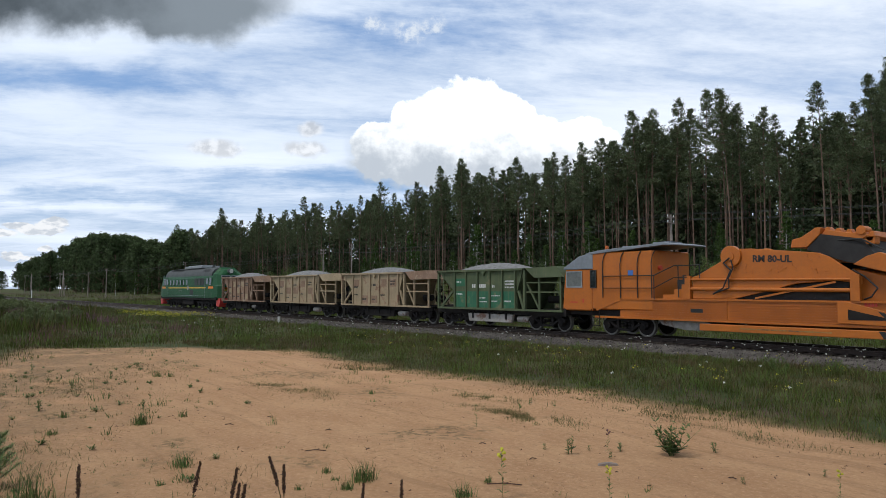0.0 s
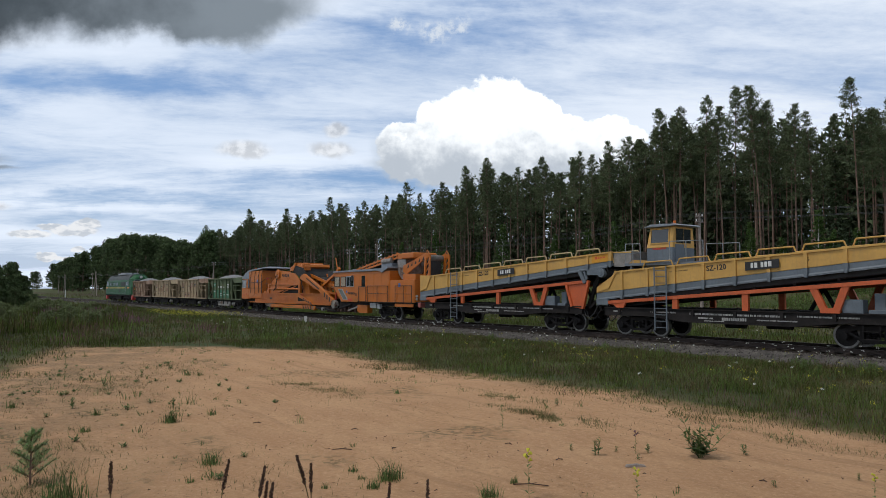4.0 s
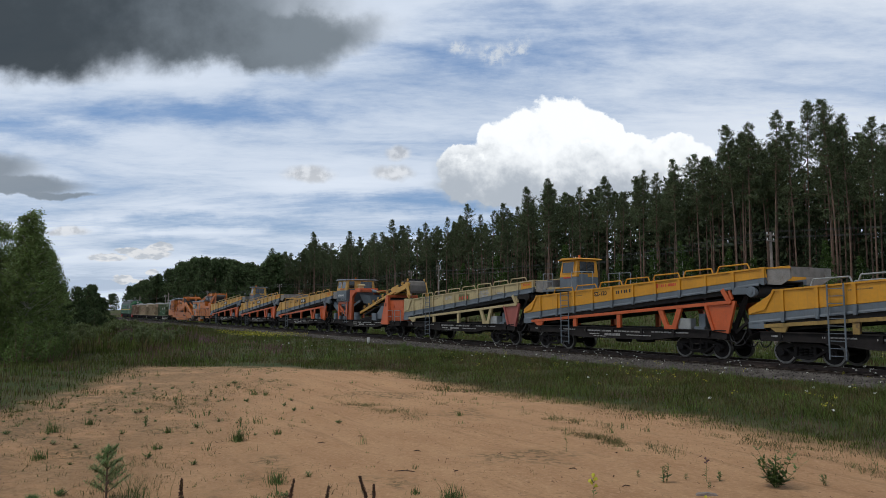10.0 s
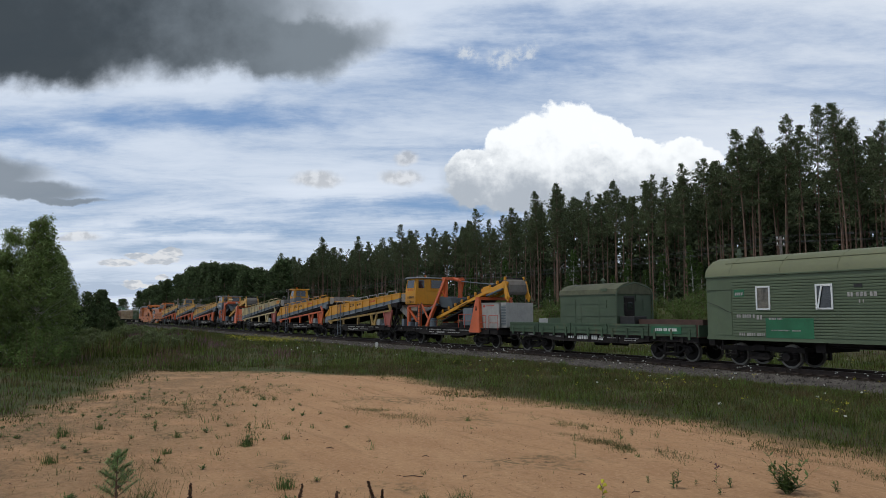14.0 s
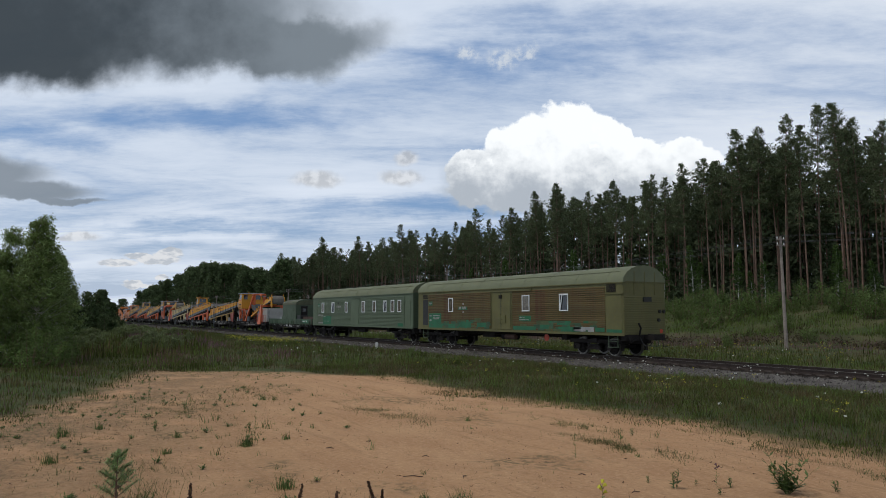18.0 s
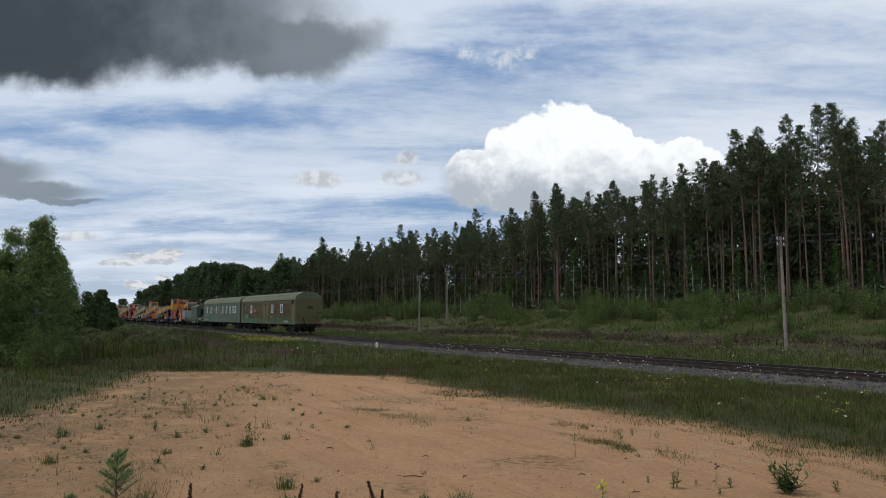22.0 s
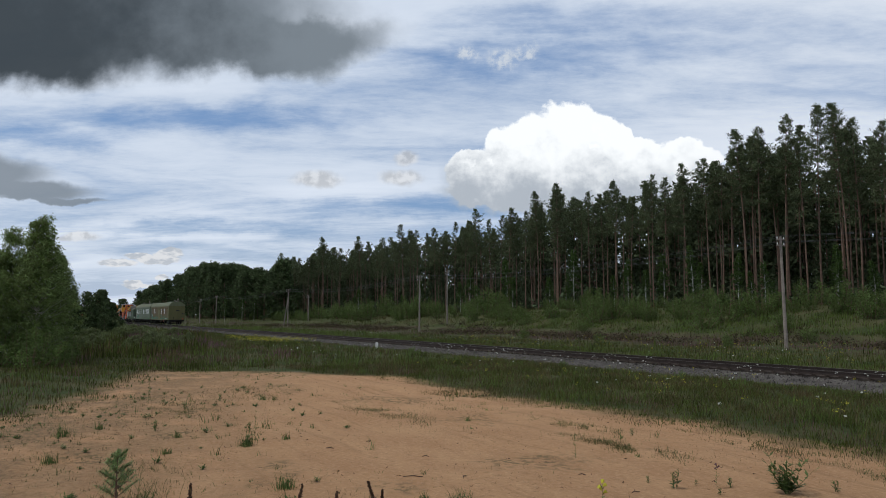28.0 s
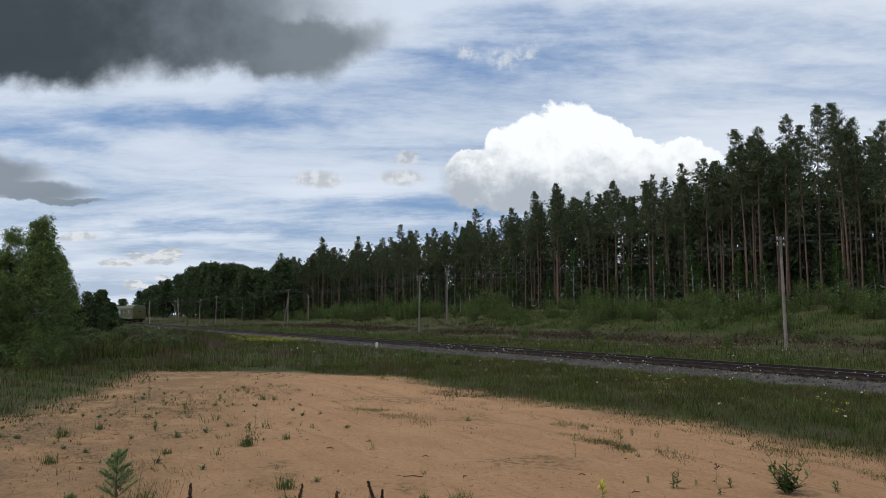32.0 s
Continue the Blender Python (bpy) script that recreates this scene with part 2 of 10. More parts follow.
def ground_material():
    mat = bpy.data.materials.new("sandy meadow ground")
    mat.use_nodes = True
    n = Nodes(mat.node_tree)
    bsdf = mat.node_tree.nodes["Principled BSDF"]
    pos = n.add("ShaderNodeTexCoord").outputs["Object"]
    sep = n.add("ShaderNodeSeparateXYZ", ins={0: pos})
    x, y = sep.outputs[0], sep.outputs[1]
    a = n.m("ADD", y, n.m("MULTIPLY", n.m("ADD", x, 20.0), 0.41))          # left bound of the sand
    b = n.m("SUBTRACT", 13.3, y)                                            # bound towards the track
    c = n.m("SUBTRACT", n.m("ADD", 36.1, n.m("MULTIPLY", x, 0.86)), y)      # far tip
    edge = n.m("MINIMUM", n.m("MINIMUM", a, b), n.m("MULTIPLY", c, 0.75))
    edge = n.m("ADD", edge, n.m("MULTIPLY", n.m("SUBTRACT", n.noise(pos, 0.55, 5, 0.65), 0.5), 3.2))
    sandy = n.ramp(edge, -1.5, 0.3)
    long = n.add("ShaderNodeMapping", ins={0: pos, 2: (0, 0, radians(-12)), 3: (0.45, 1.0, 1)}).outputs[0]
    track = n.noise(long, 0.9, 7, 0.65)
    grain = n.noise(pos, 60, 4, 0.7)
    crumb = n.noise(pos, 5.5, 5, 0.65)
    sand = n.mix(n.ramp(track, 0.30, 0.72), (0.46, 0.255, 0.130), (0.57, 0.335, 0.178))
    sand = n.mix(n.m("MULTIPLY", n.ramp(crumb, 0.52, 0.72), 0.45), sand, (0.30, 0.17, 0.085))
    sand = n.mix(n.m("MULTIPLY", n.ramp(grain, 0.4, 0.75), 0.25), sand, (0.60, 0.39, 0.22))
    ruffle = n.noise(pos, 14, 8, 0.78)
    sand = n.mix(n.ramp(ruffle, 0.46, 0.28, 0.0, 0.5), sand, (0.33, 0.18, 0.09))
    sand = n.mix(n.ramp(ruffle, 0.48, 0.68, 0.0, 0.6), sand, (0.70, 0.45, 0.27))
    moss = n.mix(n.ramp(crumb, 0.4, 0.65), (0.085, 0.085, 0.035), (0.15, 0.115, 0.065))
    soil = n.mix(n.ramp(n.noise(pos, 0.35, 5), 0.4, 0.62), (0.055, 0.075, 0.024), (0.10, 0.095, 0.045))
    soil = n.mix(n.m("MULTIPLY", n.ramp(crumb, 0.5, 0.7), 0.6), soil, (0.04, 0.05, 0.018))
    patch = n.m("MULTIPLY", n.m("MULTIPLY", n.ramp(n.noise(pos, 0.42, 4), 0.54, 0.68), n.ramp(n.noise(pos, 7.0, 5, 0.7), 0.46, 0.58)), 0.7)
    film = n.m("MULTIPLY", n.m("MULTIPLY", n.ramp(a, 9.0, 1.0), n.ramp(n.noise(pos, 0.8, 5, 0.65), 0.30, 0.58)), 0.80)
    sand = n.mix(film, sand, n.mix(n.ramp(n.noise(pos, 9.0, 5, 0.7), 0.40, 0.62), (0.34, 0.215, 0.120), (0.17, 0.125, 0.070)))
    rut = n.add("ShaderNodeMapping", ins={0: pos, 2: (0, 0, radians(-24)), 3: (0.10, 2.6, 1)}).outputs[0]
    sand = n.mix(n.m("MULTIPLY", n.ramp(n.noise(rut, 1.0, 4, 0.55), 0.56, 0.66), 0.30), sand, (0.29, 0.165, 0.085))
    # shade of footprints and small holes, put into the sand colour as dark specks
    print_shade = n.m("MULTIPLY", n.ramp(n.noise(pos, 24, 3, 0.6), 0.62, 0.70), n.ramp(n.noise(pos, 1.3, 4, 0.6), 0.38, 0.62))
    sand = n.mix(n.m("MULTIPLY", print_shade, 0.65), sand, (0.20, 0.105, 0.055))
    scuff = n.m("MULTIPLY", n.ramp(n.noise(pos, 11, 4, 0.65), 0.57, 0.66), n.ramp(n.noise(pos, 0.5, 3), 0.42, 0.62))
    sand = n.mix(n.m("MULTIPLY", scuff, 0.40), sand, (0.24, 0.135, 0.07))
    heath = n.m("MULTIPLY", n.m("MULTIPLY", n.ramp(y, 42.0, 46.0), n.ramp(y, 60.0, 55.0)), n.ramp(n.noise(pos, 0.16, 4), 0.42, 0.56))
    soil = n.mix(heath, soil, n.mix(n.ramp(crumb, 0.4, 0.62), (0.045, 0.030, 0.022), (0.085, 0.058, 0.042)))
    col = n.mix(sandy, soil, n.mix(patch, sand, moss))
    mat.node_tree.links.new(col, bsdf.inputs["Base Color"])
    bsdf.inputs["Roughness"].default_value = 0.95
    bsdf.inputs["Specular IOR Level"].default_value = 0.2
    bp = n.add("ShaderNodeBump", ins={"Strength": 1.0, "Distance": 0.045, "Height": n.m("ADD", n.m("ADD", crumb, n.m("MULTIPLY", n.noise(pos, 1.7, 4, 0.6), 1.6)), n.m("ADD", n.m("MULTIPLY", grain, 0.35), n.m("MULTIPLY", ruffle, 0.9)))})
    mat.node_tree.links.new(bp.outputs[0], bsdf.inputs["Normal"])
    return mat


M["ground"] = ground_material()

# ---- mesh helpers ----
class Geo:
    """Collects vertices and faces of simple forms; one Geo becomes one mesh."""

    def __init__(self):
        self.v, self.f = [], []

    def put(self, verts, faces):
        k = len(self.v)
        self.v += [tuple(p) for p in verts]
        self.f += [tuple(i + k for i in q) for q in faces]
        return self

    def box(self, x0, x1, y0, y1, z0, z1):
        return self.put([(x, y, z) for z in (z0, z1) for y in (y0, y1) for x in (x0, x1)],
                        [(0, 2, 3, 1), (4, 5, 7, 6), (0, 1, 5, 4), (2, 6, 7, 3), (0, 4, 6, 2), (1, 3, 7, 5)])

    def prism(self, poly, y0, y1):
        """poly: corners (x, z), extruded along y."""
        n = len(poly)
        area = sum(poly[i][0] * poly[(i + 1) % n][1] - poly[(i + 1) % n][0] * poly[i][1] for i in range(n))
        if area < 0:
            poly = poly[::-1]
        return self.put([(x, y0, z) for x, z in poly] + [(x, y1, z) for x, z in poly],
                        [tuple(range(n)), tuple(range(2 * n - 1, n - 1, -1))] + [(i, i + n, (i + 1) % n + n, (i + 1) % n) for i in range(n)])

    def profile(self, poly, x0, x1):
        """poly: corners (y, z), extruded along x."""
        n = len(poly)
        area = sum(poly[i][0] * poly[(i + 1) % n][1] - poly[(i + 1) % n][0] * poly[i][1] for i in range(n))
        if area < 0:
            poly = poly[::-1]
        return self.put([(x0, y, z) for y, z in poly] + [(x1, y, z) for y, z in poly],
                        [tuple(range(n - 1, -1, -1)), tuple(range(n, 2 * n))] + [(i, (i + 1) % n, (i + 1) % n + n, i + n) for i in range(n)])

    def rod(self, a, b, r, n=8, r2=None):
        a, b = Vector(a), Vector(b)
        d = (b - a).normalized()
        s = d.orthogonal().normalized()
        t = d.cross(s)
        r2 = r if r2 is None else r2
        ring = [(math.cos(i * math.tau / n), math.sin(i * math.tau / n)) for i in range(n)]
        return self.put([a + (s * c + t * q) * r for c, q in ring] + [b + (s * c + t * q) * r2 for c, q in ring],
                        [tuple(range(n - 1, -1, -1)), tuple(range(n, 2 * n))] + [(i, (i + 1) % n, (i + 1) % n + n, i + n) for i in range(n)])

    def pipe(self, pts, r, n=6):
        for a, b in zip(pts, pts[1:]):
            self.rod(a, b, r, n)
        return self

    def beam(self, a, b, w, h):
        """A bar of width w (across y) and height h from a to b, which lie in one x-z plane."""
        a, b = Vector(a), Vector(b)
        d = (b - a).normalized()
        s = Vector((0, 1, 0)) if abs(d.y) < 0.9 else Vector((1, 0, 0))
        u = d.cross(s).normalized()
        s = u.cross(d).normalized()
        c = [s * (w / 2) + u * (h / 2), -s * (w / 2) + u * (h / 2), -s * (w / 2) - u * (h / 2), s * (w / 2) - u * (h / 2)]
        return self.put([a + q for q in c] + [b + q for q in c],
                        [(3, 2, 1, 0), (4, 5, 6, 7)] + [(i, (i + 1) % 4, (i + 1) % 4 + 4, i + 4) for i in range(4)])

    def mesh(self, name, mat, bevel=0.0, smooth=False):
        me = bpy.data.meshes.new(name)
        me.from_pydata(self.v, [], self.f)
        bm = bmesh.new()
        bm.from_mesh(me)
        bmesh.ops.recalc_face_normals(bm, faces=bm.faces)
        if bevel:
            bmesh.ops.bevel(bm, geom=[e for e in bm.edges if len(e.link_faces) == 2 and e.calc_face_angle(0) > 0.6], offset=bevel, segments=1, affect="EDGES", clamp_overlap=True)
        bm.to_mesh(me)
        bm.free()
        if smooth:
            me.shade_smooth()
            me.set_sharp_from_angle(angle=radians(35))
        me.materials.append(mat)
        return me


def part(name, geo, mat, parent, label="", bevel=0.0, smooth=False):
    """One mesh under a thing or under a part of it."""
    ob = new(name, geo if isinstance(geo, bpy.types.Mesh) else geo.mesh(name, mat, bevel, smooth))
    ob.parent = parent
    return tagged(ob, label=label)


def big_mesh(name, verts, faces, mats, index=None, smooth=False):
    """A mesh from numpy arrays: verts (n, 3), faces (m, k)."""
    me = bpy.data.meshes.new(name)
    k = faces.shape[1]
    me.vertices.add(len(verts))
    me.vertices.foreach_set("co", np.ascontiguousarray(verts, dtype=np.float32).ravel())
    me.loops.add(faces.size)
    me.loops.foreach_set("vertex_index", np.ascontiguousarray(faces, dtype=np.int32).ravel())
    me.polygons.add(len(faces))
    me.polygons.foreach_set("loop_start", np.arange(0, faces.size, k, dtype=np.int32))
    for m in mats:
        me.materials.append(m)
    if index is not None:
        me.polygons.foreach_set("material_index", np.ascontiguousarray(index, dtype=np.int32))
    me.update(calc_edges=True)
    me.validate()
    if smooth:
        me.shade_smooth()
    return me


rng = np.random.default_rng(7)


# ---- ground ----
def waves(x, y, size, seed):
    """Smooth uneven heights between -1 and 1, for arrays."""
    r = np.random.default_rng(seed)
    out = 0
    for k in range(6):
        a, p, s = r.uniform(0, math.tau), r.uniform(0, math.tau), size * r.uniform(0.5, 1.5)
        out = out + np.sin((x * math.cos(a) + y * math.sin(a)) * math.tau / s + p)
    return out / 3.2


def smooth01(t):
    t = np.clip(t, 0, 1)
    return t * t * (3 - 2 * t)


def bank_height(x):
    return 1.3 + 2.0 * smooth01((np.asarray(x) + 190.0) / 110.0)


def ground_z(x, y):
    x, y = np.asarray(x, dtype=float), np.asarray(y, dtype=float)
    z = 0.10 * waves(x, y, 14, 3) * smooth01((np.abs(y - TRACK_Y) - 2.0) / 5.0)
    z = z + 0.03 * waves(x, y, 2.4, 4) * smooth01((np.abs(y - TRACK_Y) - 2.0) / 3.0)
    z = z + 0.25 * smooth01((y - 33) / 12)
    z = z + bank_height(x) * smooth01((y - 52.0) / 22.0)
    z = z + 0.5 * smooth01((-x - 45) / 40) * smooth01((19 - y) / 10)
    return z


def sand_edge(x, y):
    """Positive on the bare sand, negative in the grass."""
    x, y = np.asarray(x, dtype=float), np.asarray(y, dtype=float)
    return np.minimum(np.minimum(y + 0.41 * (x + 20.0), 13.3 - y), 0.75 * (36.1 + 0.86 * x - y))


def build_ground():
    def axis(lo, hi, step, far, grow=1.22):
        c = list(np.arange(lo, hi + step / 2, step))
        s, a, b = step, [lo], [hi]
        while a[-1] > -far or b[-1] < far:
            s *= grow
            a.append(a[-1] - s)
            b.append(b[-1] + s)
        return np.array(a[:0:-1] + c + b[1:])
    xs, ys = axis(-62, 8, 0.35, 2500), axis(-8, 80, 0.4, 2500)
    gx, gy = np.meshgrid(xs, ys)
    v = np.stack([gx, gy, ground_z(gx, gy)], -1).reshape(-1, 3)
    w = len(xs)
    i = np.arange(len(ys) - 1)[:, None] * w + np.arange(w - 1)[None, :]
    f = np.stack([i, i + 1, i + w + 1, i + w], -1).reshape(-1, 4)
    ob = new("ground", big_mesh("ground", v, f, [M["ground"]], smooth=True))
    tagged(ob, "orange sandy clearing and rough meadow ground beside a railway", "ground", kind="structure")


build_ground()

TRACK_X0, TRACK_X1 = -520.0, 230.0


def build_track():
    bed = Geo().profile([(-4.0, -0.15), (-1.75, 0.20), (1.75, 0.20), (4.0, -0.15)], TRACK_X0, TRACK_X1)
    track = new("track_bed", bed.mesh("track_bed", M["ballast"]))
    track.location = (0, TRACK_Y, 0)
    tagged(track, "grey crushed stone ballast bed of a single railway line", "track bed", kind="structure")
    part("oily_middle", Geo().box(TRACK_X0, TRACK_X1, -1.4, 1.4, 0.19, 0.206), M["oilyballast"], track, "dark oil-soaked ballast between the rails")
    # loose stones on the bed
    n = 92000
    x = np.concatenate([rng.uniform(-75, 12, n * 3 // 4), rng.uniform(-190, -75, n // 4)])
    y = rng.uniform(-3.9, 1.9, n)
    z = np.where(np.abs(y) < 1.75, 0.20, 0.20 - (np.abs(y) - 1.75) * 0.1556) + rng.uniform(-0.01, 0.02, n)
    size = rng.uniform(0.018, 0.046, n) * np.where(x < -75, 2.0, 1.0)
    base = np.array([(1, 0, -.5), (-.5, .87, -.5), (-.5, -.87, -.5), (.3, .2, .7)], dtype=float)
    v = base[None] + rng.uniform(-0.35, 0.35, (n, 4, 3))
    a = rng.uniform(0, math.tau, n)
    rot = np.stack([np.stack([np.cos(a), -np.sin(a), 0 * a], -1), np.stack([np.sin(a), np.cos(a), 0 * a], -1), np.stack([0 * a, 0 * a, 1 + 0 * a], -1)], -2)
    v = np.einsum("nij,nkj->nki", rot, v) * size[:, None, None] + np.stack([x, y, z], -1)[:, None]
    f = (np.arange(n) * 4)[:, None, None] + np.array([(0, 1, 3), (1, 2, 3), (2, 0, 3)])[None]
    stones = new("ballast_stone", big_mesh("ballast_stone", v.reshape(-1, 3), f.reshape(-1, 3), [M["ballast"], M["oilyballast"]], np.repeat((np.abs(y) < 1.3 + 0.2 * np.sin(x * 3.1)).astype(int), 3)))
    stones.location = (0, TRACK_Y, 0)
    tagged(stones, "loose grey ballast stones between and beside the sleepers", "ballast", kind="stuff")
    # rails
    for side in (-1, 1):
        rail = new("rail", None)
        rail.location = (0, TRACK_Y + side * 0.795, 0)
        tagged(rail, "rusty brown steel rail with a worn head", "rail", group="rails of the track", kind="structure")
        web = [(-0.07, 0.27), (0.07, 0.27), (0.07, 0.285), (0.012, 0.305), (0.012, 0.405), (0.036, 0.412), (0.036, 0.445),
               (-0.036, 0.445), (-0.036, 0.412), (-0.012, 0.405), (-0.012, 0.305), (-0.07, 0.285)]
        part("rail_profile", Geo().profile(web, TRACK_X0, TRACK_X1), M["rail"], rail)
        part("rail_head", Geo().box(TRACK_X0, TRACK_X1, -0.030, 0.030, 0.445, 0.450), M["railtop"], rail, "worn shiny running surface")


build_track()


def build_sleepers():
    g = Geo().prism([(-0.13, 0), (0.13, 0), (0.10, 0.2), (-0.10, 0.2)], -1.35, 1.35)
    me = g.mesh("sleeper", M["sleeper"])
    clip = Geo()
    for s in (-1, 1):
        for q in (-1, 1):
            clip.box(-0.06, 0.06, s * 0.795 + q * 0.12 - 0.04, s * 0.795 + q * 0.12 + 0.04, 0.2, 0.25)
    cm = clip.mesh("fastening", M["rail"])
    tr = bpy.data.objects["track_bed"]
    xs = np.arange(-118, 12, 0.545)
    for i, x in enumerate(xs):
        ob = part("sleeper", me, None, tr)
        ob.location = (x, 0, 0.075)
        if x > -60:
            part("fastening", cm, None, ob)
    rest = Geo()
    for x in np.concatenate([np.arange(-330, -118, 0.545), np.arange(12, 60, 0.545)]):
        rest.box(x - 0.12, x + 0.12, -1.35, 1.35, 0.15, 0.27)
    ob = part("far_sleeper", rest, M["sleeper"], tr)
    tagged(ob, kind="stuff")


build_sleepers()

# ---- trees ----
def spray(centres, radii, count, size, flat=0.6, seed=0, droop=0.0, thin=0.55):
    """Small leaf triangles scattered about each centre. Returns verts, faces."""
    r = np.random.default_rng(seed)
    n = len(centres)
    c = np.repeat(np.asarray(centres, dtype=float), count, axis=0)
    rad = np.repeat(np.asarray(radii, dtype=float), count)
    d = r.normal(size=(n * count, 3))
    d /= np.linalg.norm(d, axis=1, keepdims=True)
    p = c + d * (rad * r.uniform(0.25, 1.0, n * count) ** 0.6)[:, None] * np.array([1, 1, flat])
    p[:, 2] -= droop * np.abs(d[:, 0] * rad)
    s = size * r.uniform(0.6, 1.4, n * count)
    a = r.normal(size=(n * count, 3))
    a /= np.linalg.norm(a, axis=1, keepdims=True)
    b = np.cross(a, r.normal(size=(n * count, 3)))
    b /= np.linalg.norm(b, axis=1, keepdims=True)
    v = np.stack([p + a * s[:, None], p - a * s[:, None] * 0.7 + b * s[:, None] * thin, p - a * s[:, None] * 0.7 - b * s[:, None] * thin], 1).reshape(-1, 3)
    return v, np.arange(len(v)).reshape(-1, 3)


def needle_tufts(bases, ways, lengths, count, size, thin, seed, up=0.25):
    """Narrow needle triangles bristling along twigs. Returns verts, faces."""
    r = np.random.default_rng(seed)
    n = len(bases) * count
    base, way, lng = (np.repeat(np.asarray(q, dtype=float), count, axis=0) for q in (bases, ways, lengths))
    p = base + way * (lng * r.uniform(0.0, 1.0, n))[:, None] + r.normal(0, 0.11, (n, 3))
    d = way * 0.6 + r.normal(0, 0.55, (n, 3)) + np.array([0, 0, up])
    d /= np.linalg.norm(d, axis=1, keepdims=True)
    b = np.cross(d, r.normal(size=(n, 3)))
    b /= np.linalg.norm(b, axis=1, keepdims=True)
    s = (size * r.uniform(0.55, 1.4, n))[:, None]
    v = np.stack([p + d * s, p - d * s * 0.7 + b * s * thin, p - d * s * 0.7 - b * s * thin], 1).reshape(-1, 3)
    return v, np.arange(len(v)).reshape(-1, 3)


def pine_meshes(seed, height=24.0, crown_from=0.50, width=2.3, boughs=60, blunt=0.6, fine=True):
    """A forest pine: a bare, slightly bent trunk and a ragged crown of boughs with bristling twigs."""
    r = random.Random(seed)
    g = Geo()
    lean = (r.uniform(-0.9, 0.9), r.uniform(-0.9, 0.9))
    sway = r.uniform(-0.25, 0.25)
    at = lambda q: Vector((lean[0] * q * q + sway * math.sin(q * 5.0), lean[1] * q * q, height * q))
    stops = [0, 0.03, 0.2, 0.4, 0.6, 0.8, 0.97]
    rad = [0.19, 0.15, 0.125, 0.105, 0.08, 0.05, 0.015]
    for i in range(6):
        g.rod(at(stops[i]), at(stops[i + 1]), rad[i], 7, rad[i + 1])
    bases, ways, lengths = [], [], []
    turn, phase, waves_t = r.uniform(0, 6), r.uniform(0, 6), r.uniform(5, 11)
    for i in range(boughs):
        t = ((i + r.random()) / boughs) ** 0.9
        turn += 2.4 + r.uniform(-0.6, 0.6)
        if t < 0.3 and r.random() < 0.25:
            continue
        ragged = 0.72 + 0.34 * math.sin(t * waves_t + turn + phase) + 0.22 * math.sin(t * 23.0 + phase * 2)
        if ragged < 0.5 and r.random() < 0.55:
            continue
        reach = width * min(1.0, 0.45 + 1.9 * t) * (1.0 - t) ** blunt * ragged * r.uniform(0.6, 1.35) + 0.24
        root = at(crown_from + (0.985 - crown_from) * t)
        rise = -0.12 + 0.55 * t + r.uniform(-0.35, 0.45)
        mid = root + Vector((math.cos(turn), math.sin(turn), rise)) * reach * 0.6
        side = turn + r.uniform(-0.35, 0.35)
        tip = mid + Vector((math.cos(side), math.sin(side), rise + 0.18)) * reach * 0.4
        g.rod(root, mid, 0.030 if reach > 0.8 else 0.016, 3, 0.016)
        g.rod(mid, tip, 0.016, 3, 0.006)
        n = 4 + int(reach * 3.0)
        for w in range(n):
            q = 1.0 - (w + r.random() * 0.6) / n * 0.74
            p = root.lerp(mid, q / 0.6) if q < 0.6 else mid.lerp(tip, (q - 0.6) / 0.4)
            b = side + r.choice((-1, 1)) * r.uniform(0.1, 1.6)
            d = Vector((math.cos(b), math.sin(b), r.uniform(-0.35, 0.75))).normalized()
            p = p + Vector((r.uniform(-1, 1), r.uniform(-1, 1), r.uniform(-0.7, 0.7))) * 0.16 * reach
            bases.append(tuple(p)), ways.append(tuple(d)), lengths.append(r.uniform(0.30, 0.80) * min(1.0, 0.5 + reach * 0.3))
    for k in range(6):
        bases.append(tuple(at(0.975))), ways.append((r.uniform(-0.6, 0.6), r.uniform(-0.6, 0.6), 0.6)), lengths.append(0.4)
    for k in range(7):       # dead twigs under the crown
        q, a = r.uniform(crown_from * 0.5, crown_from), r.uniform(0, math.tau)
        g.rod(at(q), at(q) + Vector((math.cos(a), math.sin(a), r.uniform(-0.2, 0.25))) * r.uniform(0.5, 1.6), 0.022, 3, 0.006)
    v, f = needle_tufts(bases, ways, lengths, 17 if fine else 7, 0.135 if fine else 0.225, 0.28 if fine else 0.36, seed)
    return g.mesh("trunk", M["bark"]), big_mesh("crown", v, f, [M["needles"]])


def spruce_meshes(seed, height=20.0, width=2.6, mat="spruce"):
    r = random.Random(seed)
    g = Geo().rod((0, 0, 0), (0, 0, height * 0.97), 0.2, 7, 0.02)
    cs, rs = [], []
    levels = 26
    for i in range(levels):
        q = 0.12 + 0.87 * i / levels
        reach = width * (1 - q) ** 0.85 + 0.15
        for k in range(5):
            a = r.uniform(0, math.tau)
            root = Vector((0, 0, height * q))
            tip = root + Vector((math.cos(a) * reach, math.sin(a) * reach, -reach * 0.25))
            for w in (1.0, 0.55):
                cs.append(root.lerp(tip, w))
                rs.append(0.36 + 0.16 * reach * r.uniform(0.7, 1.3))
    v, f = spray(cs, rs, 12, 0.27, 0.5, seed)
    return g.mesh("trunk", M["bark"]), big_mesh("crown", v, f, [M[mat]])


